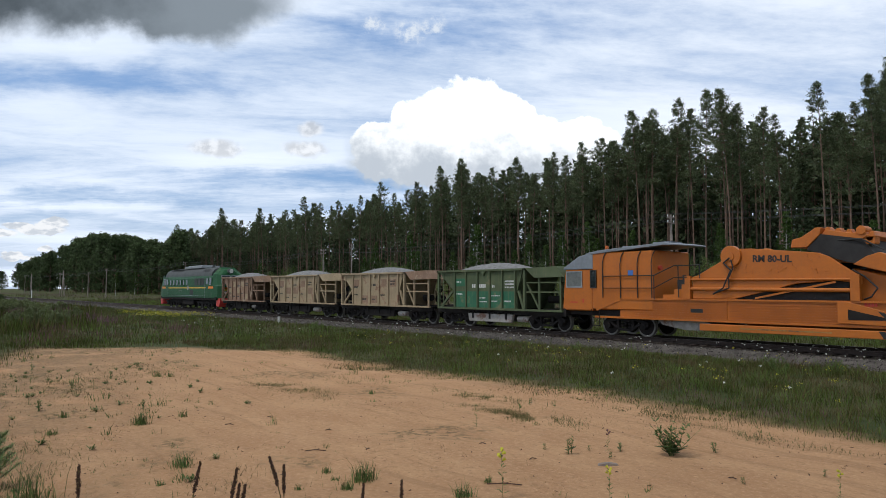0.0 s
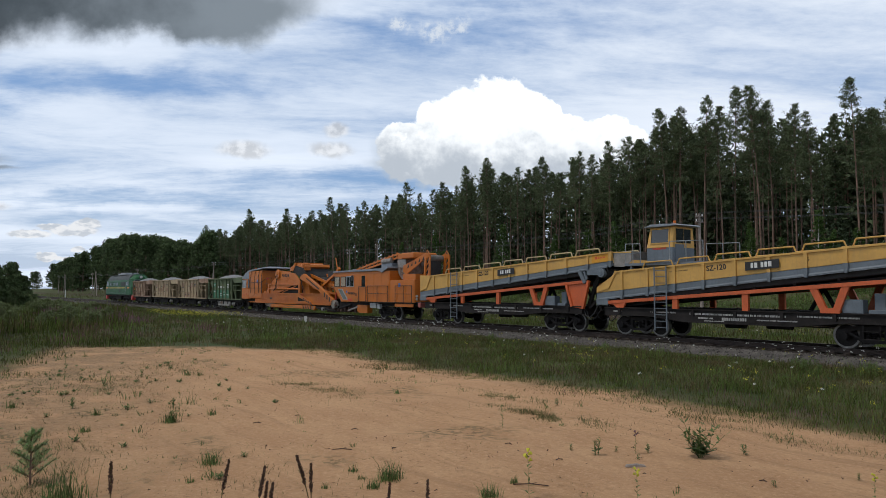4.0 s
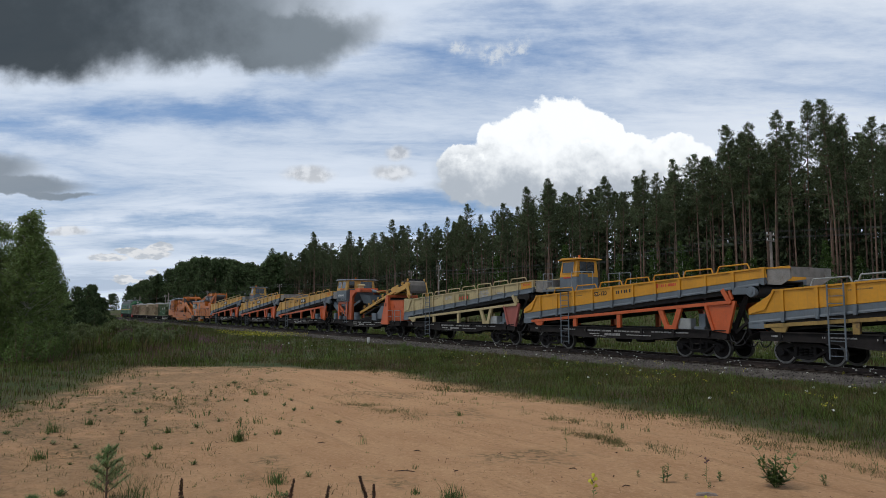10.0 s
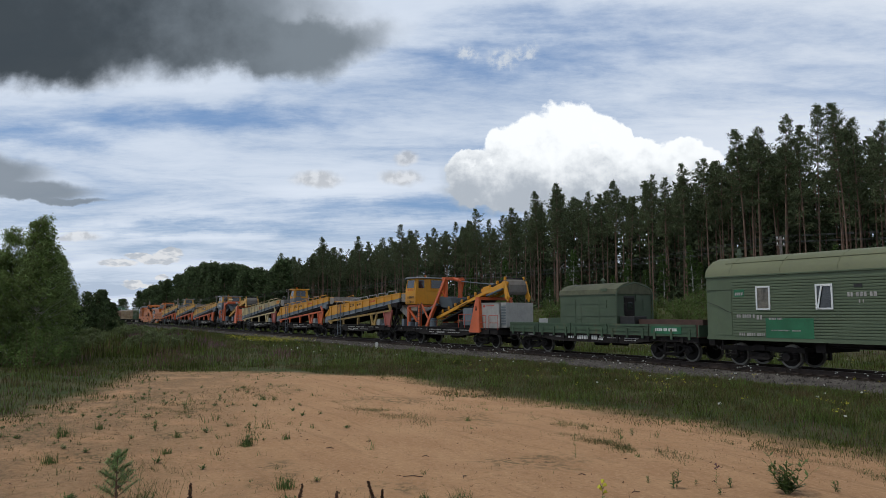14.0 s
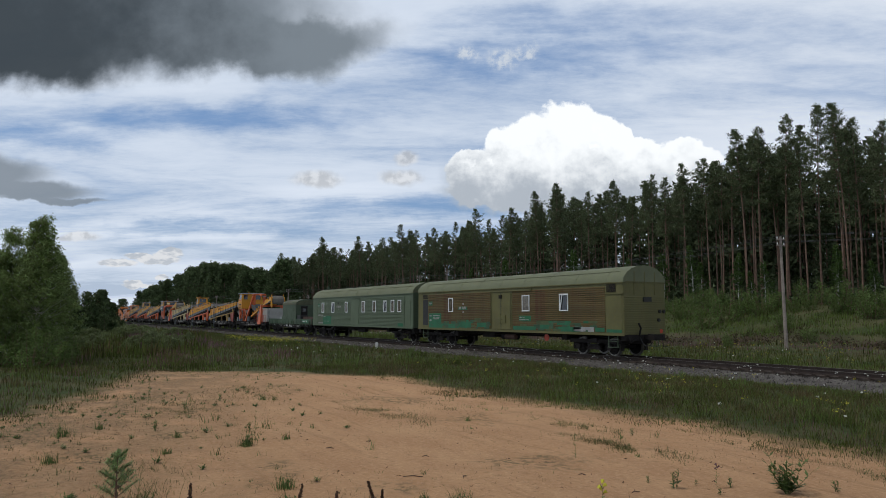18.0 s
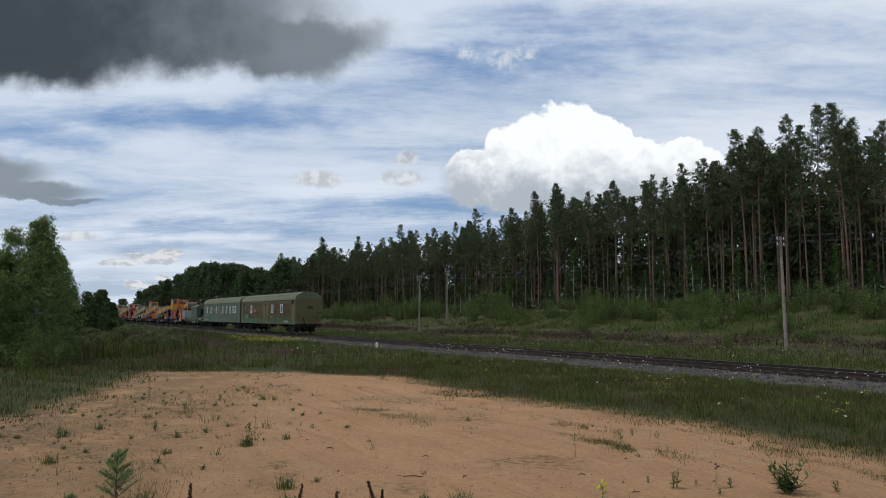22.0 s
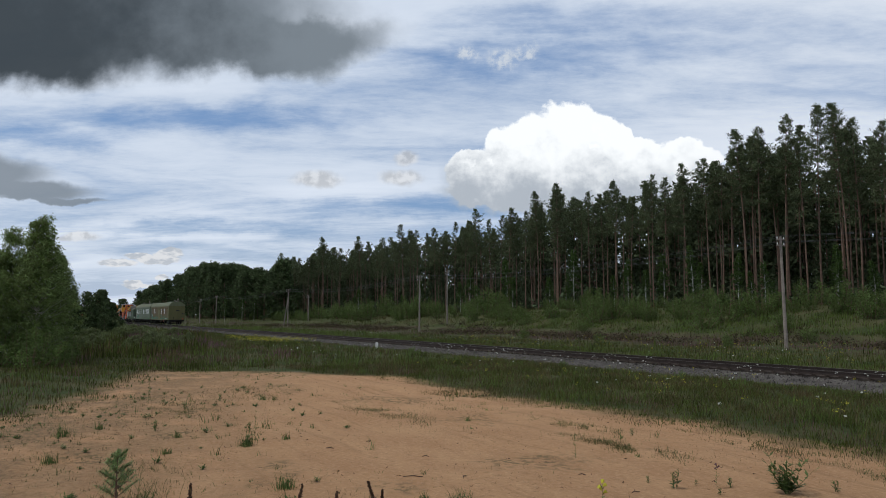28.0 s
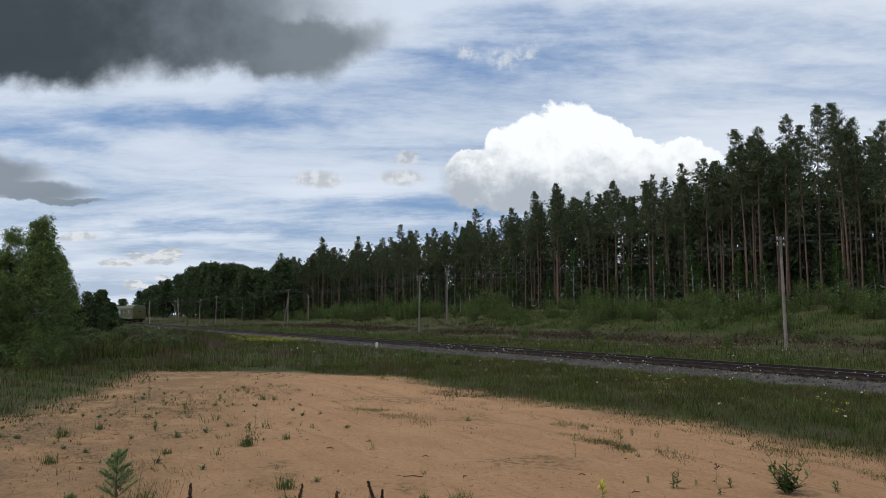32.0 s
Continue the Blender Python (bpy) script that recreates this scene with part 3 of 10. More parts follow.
def leafy_meshes(seed, height=8.0, width=2.0, leaf=0.16, count=30, mat="leaves", bark="birchbark", stems=1, low=0.12, clumps=95, tuft=(0.14, 0.27)):
    r = random.Random(seed)
    g = Geo()
    cs, rs = [], []
    for s in range(stems):
        a0 = r.uniform(0, math.tau)
        off = Vector((math.cos(a0), math.sin(a0), 0)) * (0.0 if stems == 1 else r.uniform(0.2, width * 0.35))
        hh = height * (1 if s == 0 else r.uniform(0.6, 0.95))
        top = off * 1.7 + Vector((r.uniform(-0.4, 0.4), r.uniform(-0.4, 0.4), hh))
        mid = off * 1.1 + Vector((0, 0, hh * 0.5))
        g.rod(off * 0.6, mid, 0.011 * hh, 6, 0.007 * hh)
        g.rod(mid, top, 0.007 * hh, 6, 0.01)
        for k in range(clumps // stems):
            q = low + (0.97 - low) * r.random() ** 0.8
            reach = width * (math.sin(min(1.0, (q - low) / (1 - low) * 1.35 + 0.22) * math.pi * 0.62)) * r.uniform(0.25, 1.0) * (1.12 - q * 0.95)
            a = r.uniform(0, math.tau)
            root = (off * 0.6).lerp(mid, q * 2) if q < 0.5 else mid.lerp(top, q * 2 - 1)
            tip = root + Vector((math.cos(a) * reach, math.sin(a) * reach, reach * r.uniform(0.1, 0.8)))
            if k % 3 == 0:
                g.rod(root, tip, 0.0035 * hh, 3, 0.006)
            cs.append(tip)
            rs.append(width * r.uniform(*tuft))
    v, f = spray(cs, rs, count, leaf, 0.8, seed)
    return g.mesh("trunk", M[bark]), big_mesh("crown", v, f, [M[mat]])


def bush_meshes(seed, height=2.6, width=1.3, shoots=13):
    """A willow-like bush: a fan of upright shoots, leafy from the ground to their tips."""
    r = random.Random(seed)
    g = Geo()
    cs, rs = [], []
    for k in range(shoots):
        a, out = r.uniform(0, math.tau), width * r.random() ** 0.6
        h = height * (1.0 - 0.45 * (out / width) ** 2) * r.uniform(0.72, 1.05)
        root = Vector((math.cos(a) * out * 0.35, math.sin(a) * out * 0.35, 0))
        mid = Vector((math.cos(a) * out * 0.85, math.sin(a) * out * 0.85, h * 0.5))
        tip = Vector((math.cos(a) * out, math.sin(a) * out, h))
        g.rod(root, mid, 0.025, 4, 0.015).rod(mid, tip, 0.015, 4, 0.005)
        for j in range(15):
            q = 0.06 + 0.92 * (j + r.random()) / 15
            p = root.lerp(mid, q * 2) if q < 0.5 else mid.lerp(tip, q * 2 - 1)
            cs.append(p + Vector((r.uniform(-0.2, 0.2), r.uniform(-0.2, 0.2), 0)))
            rs.append((0.34 - 0.20 * q) * r.uniform(0.7, 1.3))
    v, f = spray(cs, rs, 12, 0.074, 1.1, seed, thin=0.42)
    return g.mesh("trunk", M["bark"]), big_mesh("crown", v, f, [M["bushleaf"]])


def tree(name, meshes, x, y, scale, turn, label, category, group, z=None):
    ob = new(name)
    ob.location, ob.rotation_euler, ob.scale = (x, y, float(ground_z(x, y)) - 0.05 if z is None else z), (0, 0, turn), scale
    part("trunk", meshes[0], None, ob)
    part("crown", meshes[1], None, ob)
    return tagged(ob, label, category, group)


# skyline of the wood: heading in degrees clockwise from -x, tree top height over the eye per metre of distance
SKYLINE = [(5.0, .012), (6.9, .020), (8.5, .034), (9.8, .0445), (11.5, .0654), (13, .0705), (15.9, .067), (17.6, .0613), (18.3, .0834), (20.5, .0777), (21.7, .1067), (22.9, .0911),
           (24.7, .1075), (26.5, .1062), (28.1, .1258), (29.3, .1179), (30.7, .122), (32.3, .1285), (34.1, .1478), (35.1, .1323), (36.7, .149),
           (38, .1429), (39, .1718), (40.6, .1824), (43, .1681), (45.2, .1826), (47.9, .1898), (48.9, .184), (50.4, .2011), (52.1, .2059),
           (53.7, .2151), (54.6, .2419), (55.6, .2407), (57.3, .2547), (59.5, .2594), (61.2, .2617), (62, .2394), (63.6, .2326), (64.8, .222),
           (67.6, .2583), (69.2, .2273), (70.8, .2564), (71.6, .2722), (76, .25)]
SKY_H, SKY_E = np.array([a for a, b in SKYLINE]), np.array([b for a, b in SKYLINE])


def wood_height(x, y):
    """Height over the local ground at which a tree there meets the skyline."""
    d = math.hypot(x, y)
    h = math.degrees(math.atan2(y, -x))
    return (EYE.z + d * float(np.interp(h, SKY_H, SKY_E)) - float(ground_z(x, y))) * 1.03


def build_wood():
    r = random.Random(11)
    pines = [pine_meshes(s, 24, r.uniform(0.44, 0.64), r.uniform(2.9, 4.1), r.choice((60, 68, 76)), r.uniform(0.70, 1.10), s < 10) for s in range(15)]
    pines, coarse = pines[:10], pines[10:]
    spruces = [spruce_meshes(50 + s, 20, r.uniform(2.2, 3.0)) for s in range(3)]
    broad = [leafy_meshes(80 + s, 18, 6.0, 0.38, 20, "farleaves", "bark", 1, 0.0, 150, (0.10, 0.22)) for s in range(3)]
    lab = "tall pine with a bare orange-brown trunk and dark green crown"
    # trees that mark the skyline, one for each of its points
    for h, e in SKYLINE:
        if h < 17.9:
            continue
        y = 79 + r.uniform(-1, 3)
        x = -y / math.tan(radians(h))
        k = wood_height(x, y) / 24.0
        tree("pine_tree", r.choice(pines), x, y, (k * 0.95, k * 0.95, k), r.uniform(0, 6.3), lab, "pine tree", "pines at the edge of the wood")
    # the rest of the edge and the rows behind it
    rows = [(80, 4.6, 0.97), (84, 4.6, 0.97), (88, 4.4, 0.95), (93, 4.6, 0.95)]
    for row, (y0, step, top) in enumerate(rows):
        x = -262.0
        while x < 12:
            xx, yy = x + r.uniform(-1.6, 1.6), y0 + r.uniform(-1.5, 2.5)
            k = min(1.2, wood_height(xx, yy) / 24.0) * top * r.uniform(0.84, 1.0)
            if r.random() < 0.80 or row == 0:
                tree("pine_tree", r.choice(pines if row == 0 and xx > -170 else coarse), xx, yy, (k * 0.95, k * 0.95, k), r.uniform(0, 6.3), lab, "pine tree", "pines at the edge of the wood")
            else:
                k = k * 24 / 20 * r.uniform(0.6, 0.85)
                tree("spruce_tree", r.choice(spruces), xx, yy, (k, k, k), r.uniform(0, 6.3), "dark green spruce standing among the pines", "spruce tree", "spruces in the wood")
            x += step * (1 if x > -150 else 1.5) * r.uniform(0.8, 1.2)
    # dark broadleaf wood far along the line
    for i in range(120):
        h = radians(r.uniform(8.0, 18.8) if i < 96 else r.uniform(4.8, 9.0))
        y = r.uniform(62, 82)
        x = -y / math.tan(h)
        k = wood_height(x, y) / 18.0 * r.uniform(0.80, 0.98)
        kk = max(k, 1.0)
        tree("broadleaf_tree", r.choice(broad), x, y, (kk, kk, k), r.uniform(0, 6.3), "dark green broadleaf tree at the far edge of the wood", "tree", "far broadleaf trees")
    # depth of the wood behind: trunks and crowns joined
    tv, tf, cv, cf, nt, nc = [], [], [], [], 0, 0
    for i in range(1000):
        y = r.uniform(96, 140)
        x = r.uniform(-380, 60) if i < 800 else r.uniform(-110, 30)
        top = (ground_z(x, y) + min(26, wood_height(x, y)) * r.uniform(0.66, 0.92))
        z0 = float(ground_z(x, y))
        cs = [(x + r.uniform(-1.6, 1.6), y + r.uniform(-1.6, 1.6), z0 + (top - z0) * q) for q in [r.uniform(0.04, 1.0) for k in range(24)]]
        v, f = spray(cs, [r.uniform(1.0, 1.9) for c in cs], 12, 0.50, 0.8, 1000 + i)
        cv.append(v), cf.append(f + nc)
        nc += len(v)
        w = 0.15
        tv.append(np.array([(x - w, y, z0), (x + w, y - w, z0), (x + w, y + w, z0), (x - w * .5, y, top), (x + w * .5, y - w * .5, top), (x + w * .5, y + w * .5, top)]))
        tf.append(np.array([(0, 1, 4, 3), (1, 2, 5, 4), (2, 0, 3, 5)]) + nt)
        nt += 6
    ob = new("deep_wood", big_mesh("deep_wood", np.concatenate(cv), np.concatenate(cf), [M["spruce"]]))
    tagged(ob, "dense dark conifer crowns deep in the wood", "wood", kind="stuff")
    ob = new("deep_wood_trunk", big_mesh("deep_wood_trunk", np.concatenate(tv), np.concatenate(tf), [M["bark"]]))
    tagged(ob, "many dark pine trunks deep in the wood", "wood", kind="stuff")
    # a darkening thicket under the trees
    cs, rs = [], []
    for i in range(7000):
        x, y = r.uniform(-330, 40), 80 + 50 * r.random() ** 0.8
        z0 = float(ground_z(x, y))
        cs.append((x, y, z0 + r.uniform(0.1, 1.8 + (y - 80) * 0.22)))
        rs.append(r.uniform(0.7, 1.6))
    v, f = spray(cs, rs, 12, 0.45, 0.8, 5)
    tagged(new("undergrowth", big_mesh("undergrowth", v, f, [M["spruce"]])), "dark undergrowth of young spruce below the pines", "undergrowth", kind="stuff")


build_wood()

# ---- the work train: paints and shared parts ----
M.update({
    "chassis": material("black-brown underframe", (0.021, 0.018, 0.017), 0.85, spec=0.2, vary=0.35, scale=2, stain=(0.046, 0.034, 0.027), stain_scale=1.3, stain_at=0.62),
    "wheel": material("oily wheel disc", (0.019, 0.016, 0.015), 0.75, 0.1, spec=0.2, vary=0.3, scale=4),
    "tread": material("bright wheel tyre", (0.20, 0.188, 0.175), 0.4, 0.7, vary=0.2, scale=6),
    "orange": material("orange machine paint", (0.474, 0.130, 0.010), 0.45, vary=0.10, scale=1.2, stain=(0.30, 0.11, 0.03), stain_scale=1.6, stain_at=0.68, streaks=0.25),
    "yellow": material("faded yellow paint", (0.562, 0.318, 0.079), 0.55, vary=0.10, scale=0.9, stain=(0.34, 0.22, 0.09), stain_scale=1.2, stain_at=0.66, streaks=0.32),
    "deepyellow": material("deep yellow paint", (0.612, 0.276, 0.016), 0.5, vary=0.10, scale=0.9, stain=(0.36, 0.19, 0.04), stain_scale=1.2, stain_at=0.68, streaks=0.28),
    "cream": material("dusty cream paint", (0.463, 0.368, 0.194), 0.65, vary=0.14, scale=0.9, stain=(0.24, 0.17, 0.09), stain_scale=1.0, stain_at=0.58, streaks=0.5),
    "bluegrey": material("blue-grey paint", (0.127, 0.150, 0.172), 0.5, vary=0.15, scale=1.1, stain=(0.09, 0.085, 0.08), stain_scale=1.2, stain_at=0.62, streaks=0.32),
    "vermilion": material("vermilion frame paint", (0.528, 0.104, 0.029), 0.5, vary=0.12, scale=1.3, stain=(0.26, 0.07, 0.03), stain_scale=1.5, stain_at=0.66, streaks=0.28),
    "pinkred": material("faded red paint", (0.33, 0.095, 0.075), 0.65, vary=0.15, scale=1.3, stain=(0.2, 0.1, 0.08), stain_at=0.6),
    "tan": material("rust-stained tan paint", (0.32, 0.205, 0.06), 0.7, vary=0.2, scale=1.0, stain=(0.12, 0.075, 0.045), stain_at=0.52, streaks=0.3),
    "belt": material("black rubber belt", (0.022, 0.021, 0.021), 0.8, vary=0.4, scale=2, stain=(0.085, 0.075, 0.065), stain_at=0.6),
    "beltgrey": material("worn grey rubber belt", (0.145, 0.13, 0.115), 0.85, vary=0.25, scale=2),
    "chute": material("scraped steel chute", (0.27, 0.25, 0.23), 0.55, 0.4, vary=0.25, stain=RUST, stain_scale=1.0, stain_at=0.52),
    "roofgrey": material("blue-grey sheet roof", (0.220, 0.243, 0.270), 0.45, 0.2, vary=0.15, scale=0.8, streaks=0.2),
    "black": material("black paint", (0.018, 0.018, 0.018), 0.6, vary=0.3),
    "white": material("white lettering paint", (0.62, 0.62, 0.60), 0.7, vary=0.15),
    "dimwhite": material("worn white lettering", (0.34, 0.33, 0.31), 0.75, vary=0.25),
    "signred": material("red emblem paint", (0.55, 0.06, 0.03), 0.5, vary=0.1),
    "glass": material("dark window glass", (0.018, 0.022, 0.024), 0.08, vary=0.2, bump=0, spec=0.8),
    "curtain": material("beige curtain behind glass", (0.34, 0.29, 0.215), 0.35, vary=0.35, scale=2.5, bump=0),
    # darker copy of the curtain: the shade behind the glass is in its colour
    "dimcurtain": material("curtain in shade behind glass", (0.11, 0.095, 0.07), 0.12, vary=0.6, scale=3.5, bump=0, spec=0.6),
    "patch_teal": material("faded green paint patch", (0.042, 0.096, 0.050), 0.7, vary=0.25, scale=1.5),
    "patch_moss": material("mossy green paint patch", (0.082, 0.105, 0.044), 0.75, vary=0.25, scale=1.5),
    "paleglass": material("dusty pale window glass", (0.16, 0.17, 0.165), 0.15, vary=0.2, bump=0, spec=0.7),
    "rubber": material("black rubber seal", (0.02, 0.02, 0.02), 0.7, bump=0),
    "pvc": material("white plastic window frame", (0.74, 0.75, 0.74), 0.4, vary=0.05, bump=0),
    "handrail": material("grey handrail", (0.26, 0.28, 0.29), 0.5, 0.3, bump=0),
    "redrail": material("red handrail", (0.42, 0.06, 0.03), 0.5, bump=0),
    "palebox": material("pale grey cabinet", (0.310, 0.318, 0.310), 0.5, vary=0.12, stain=(0.25, 0.22, 0.18), stain_at=0.64),
    "genset": material("dirty white generator case", (0.360, 0.353, 0.329), 0.5, vary=0.12, stain=(0.26, 0.23, 0.19), stain_at=0.58, streaks=0.25),
    "hopper_beige": material("dusty beige hopper paint", (0.35, 0.268, 0.165), 0.8, vary=0.16, scale=0.9, stain=(0.24, 0.135, 0.085), stain_scale=0.9, stain_at=0.54, streaks=0.3),
    "hopper_brown": material("rusty brown hopper paint", (0.240, 0.148, 0.096), 0.85, vary=0.2, scale=0.9, stain=(0.40, 0.31, 0.23), stain_scale=0.8, stain_at=0.55, streaks=0.3),
    "hopper_green": material("faded green hopper paint", (0.022, 0.130, 0.066), 0.7, vary=0.2, scale=0.8, stain=(0.17, 0.165, 0.085), stain_scale=0.8, stain_at=0.55, streaks=0.3),
    "hopper_olive": material("weathered olive sheet", (0.080, 0.105, 0.050), 0.8, vary=0.2, scale=0.8, stain=(0.20, 0.17, 0.09), stain_at=0.6, streaks=0.3),
    "gravel": material("grey gravel load", (0.20, 0.20, 0.20), 0.95, vary=0.35, scale=6, bump=1.0, bump_scale=25),
    "loco_green": material("dark green locomotive paint", (0.014, 0.085, 0.030), 0.55, spec=0.3, vary=0.12, scale=0.8, stain=(0.04, 0.06, 0.04), stain_at=0.64, streaks=0.15),
    "loco_roof": material("sooty grey-green roof", (0.060, 0.066, 0.066), 0.7, vary=0.25, scale=0.8, stain=(0.05, 0.05, 0.05), stain_at=0.58, streaks=0.3),
    "loco_yellow": material("yellow stripe", (0.70, 0.46, 0.04), 0.5, vary=0.1),
    "loco_orange": material("orange stripe", (0.72, 0.22, 0.02), 0.5, vary=0.1),
    "loco_red": material("red buffer beam paint", (0.55, 0.045, 0.035), 0.5, vary=0.12),
    "reef_green": material("grey-green wagon paint", (0.098, 0.132, 0.078), 0.65, vary=0.12, scale=0.7, stain=(0.105, 0.130, 0.080), stain_scale=0.7, stain_at=0.6, streaks=0.30),
    "reef_roof": material("pale olive roof", (0.138, 0.152, 0.084), 0.7, vary=0.14, scale=0.5, stain=(0.17, 0.16, 0.09), stain_scale=0.6, stain_at=0.6, streaks=0.15),
    "reef_brown": material("rust-brown wagon slats", (0.112, 0.076, 0.026), 0.8, vary=0.2, scale=0.45, stain=(0.095, 0.034, 0.015), stain_scale=0.6, stain_at=0.50, streaks=0.45, per_object=0.12),
    "reef_olive": material("olive wagon paint", (0.125, 0.118, 0.042), 0.7, vary=0.16, scale=0.7, stain=(0.14, 0.10, 0.045), stain_scale=0.9, stain_at=0.6, streaks=0.2),
    "patch_green": material("bright green paint patch", (0.020, 0.135, 0.062), 0.65, vary=0.2, scale=1.2, stain=(0.10, 0.16, 0.08), stain_at=0.6),
    "van_green": material("dull green van body", (0.068, 0.098, 0.060), 0.7, vary=0.15, scale=0.8, stain=(0.085, 0.10, 0.065), stain_at=0.58, streaks=0.2),
    "van_roof": material("mossy dark roof", (0.091, 0.096, 0.057), 0.85, vary=0.3, scale=1.2, stain=(0.05, 0.05, 0.04), stain_at=0.55),
    "board_green": material("green drop side boards", (0.055, 0.090, 0.052), 0.75, vary=0.2, scale=0.8, stain=(0.10, 0.09, 0.05), stain_at=0.56, per_object=0.15),
    "beam_brown": material("red-brown steel", (0.075, 0.040, 0.030), 0.8, vary=0.25),
    "rustcover": material("rusty whitish hopper doors", (0.40, 0.375, 0.345), 0.8, vary=0.2, stain=(0.22, 0.12, 0.08), stain_scale=1.2, stain_at=0.52, streaks=0.35),
    "lamp": material("lamp lens", (0.5, 0.5, 0.46), 0.15, vary=0.05, bump=0),
    "amber": material("amber beacon", (0.55, 0.12, 0.01), 0.3, bump=0),
})

CACHE = {}


def cached(key, make):
    if key not in CACHE:
        CACHE[key] = make()
    return CACHE[key]


def disc(g, x, y0, y1, z, r, n=20):
    return g.rod((x, y0, z), (x, y1, z), r, n)


def wheelset_meshes():
    w, t = Geo(), Geo()
    for s in (-1, 1):
        disc(t, 0, s * 0.735, s * 0.865, 0, 0.475, 28)
        disc(t, 0, s * 0.715, s * 0.737, 0, 0.503, 28)
        disc(w, 0, s * 0.866, s * 0.872, 0, 0.395, 24)
        disc(w, 0, s * 0.872, s * 0.91, 0, 0.15, 14)
        for k in range(6):
            a = k * math.tau / 6
            disc(w, 0.27 * math.cos(a), s * 0.871, s * 0.879, 0.27 * math.sin(a), 0.045, 8)
        disc(w, 0, s * 0.70, s * 0.716, 0, 0.40, 24)
    disc(w, 0, -1.10, 1.10, 0, 0.085, 10)
    return t.mesh("wheelset", M["tread"], smooth=True), w.mesh("wheel_disc", M["wheel"], smooth=True)


WHEELS = []          # wheelsets that turn


def wheel_mesh():
    tread, web = wheelset_meshes()
    bm = bmesh.new()
    bm.from_mesh(tread)
    n = len(bm.faces)
    bm.from_mesh(web)
    bm.faces.ensure_lookup_table()
    for f in bm.faces[n:]:
        f.material_index = 1
    me = bpy.data.meshes.new("wheelset")
    bm.to_mesh(me)
    bm.free()
    me.materials.append(M["tread"])
    me.materials.append(M["wheel"])
    me.shade_smooth()
    me.set_sharp_from_angle(angle=radians(35))
    return me


def add_wheel(bogie, x):
    ob = part("wheelset", cached("wheel", wheel_mesh), None, bogie)
    ob.location = (x, 0, 0.475)
    WHEELS.append(ob)
    return ob


def freight_bogie_mesh(base):
    g = Geo()
    b = base / 2
    for s in (-1, 1):
        y0, y1 = s * 0.97, s * 1.12
        g.prism([(-b - 0.28, 0.50), (-b - 0.22, 0.68), (-0.55, 0.86), (0.55, 0.86), (b + 0.22, 0.68), (b + 0.28, 0.50), (b + 0.14, 0.42), (b - 0.10, 0.60), (0.50, 0.72), (-0.50, 0.72), (-b + 0.10, 0.60), (-b - 0.14, 0.42)], y0, y1)
        g.prism([(-b + 0.12, 0.58), (-0.36, 0.24), (0.36, 0.24), (b - 0.12, 0.58), (b - 0.22, 0.62), (0.30, 0.35), (-0.30, 0.35), (-b + 0.22, 0.62)], y0, y1)
        for q in (-1, 1):
            g.box(q * 0.40 - 0.06, q * 0.40 + 0.06, y0, y1, 0.30, 0.75)
            disc(g, q * b, s * 0.93, s * 1.17, 0.475, 0.15, 14)
            g.box(q * b - 0.13, q * b + 0.13, s * 0.98, s * 1.10, 0.47, 0.66)
        for k in (-0.2, 0.0, 0.2):
            for z in range(5):
                disc_z = 0.38 + z * 0.065
                g.rod((k, s * 1.03, disc_z), (k, s * 1.03, disc_z + 0.032), 0.085, 10)
    g.box(-0.24, 0.24, -1.1, 1.1, 0.66, 0.84)
    g.rod((0, 0, 0.8), (0, 0, 1.0), 0.18, 12)
    for q in (-1, 1):
        g.box(q * (b - 0.52) - 0.04, q * (b - 0.52) + 0.04, -0.95, 0.95, 0.40, 0.48)
        for s in (-1, 1):
            g.box(q * (b - 0.50) - 0.05, q * (b - 0.50) + 0.02, s * 0.70, s * 0.88, 0.32, 0.60)
    return g.mesh("bogie", M["chassis"], smooth=True)


def add_bogie(car, x, base=2.0):
    ob = part("bogie", cached(("bogie", base), lambda: freight_bogie_mesh(base)), None, car, "dark cast steel bogie")
    ob.location = (x, 0, 0)
    for q in (-1, 1):
        add_wheel(ob, q * base / 2)
    return ob


def coach_bogie_mesh(base):
    g = Geo()
    b = base / 2
    for s in (-1, 1):
        g.box(-b - 0.75, b + 0.75, s * 0.98, s * 1.12, 0.66, 0.86)
        for q in (-1, 1):
            disc(g, q * b, s * 0.95, s * 1.22, 0.475, 0.17, 14)
            for k in (-0.30, 0.30):
                for z in range(5):
                    g.rod((q * b + k, s * 1.06, 0.36 + z * 0.065), (q * b + k, s * 1.06, 0.393 + z * 0.065), 0.10, 10)
            g.box(q * b - 0.42, q * b + 0.42, s * 0.98, s * 1.14, 0.30, 0.36)
            g.box(q * (b + 0.62) - 0.05, q * (b + 0.62) + 0.05, s * 0.78, s * 0.93, 0.30, 0.66)
        g.prism([(-0.55, 0.40), (0.55, 0.40), (0.40, 0.32), (-0.40, 0.32)], s * 1.0, s * 1.25)
        for k in range(4):
            g.box(-0.50 + k * 0.04, 0.50 - k * 0.04, s * 1.02, s * 1.22, 0.41 + k * 0.05, 0.445 + k * 0.05)
    g.box(-0.25, 0.25, -1.2, 1.2, 0.70, 0.92)
    for q in (-1, 1):
        g.box(q * (b + 0.70) - 0.06, q * (b + 0.70) + 0.06, -1.1, 1.1, 0.66, 0.84)
    return g.mesh("bogie", M["chassis"], smooth=True)


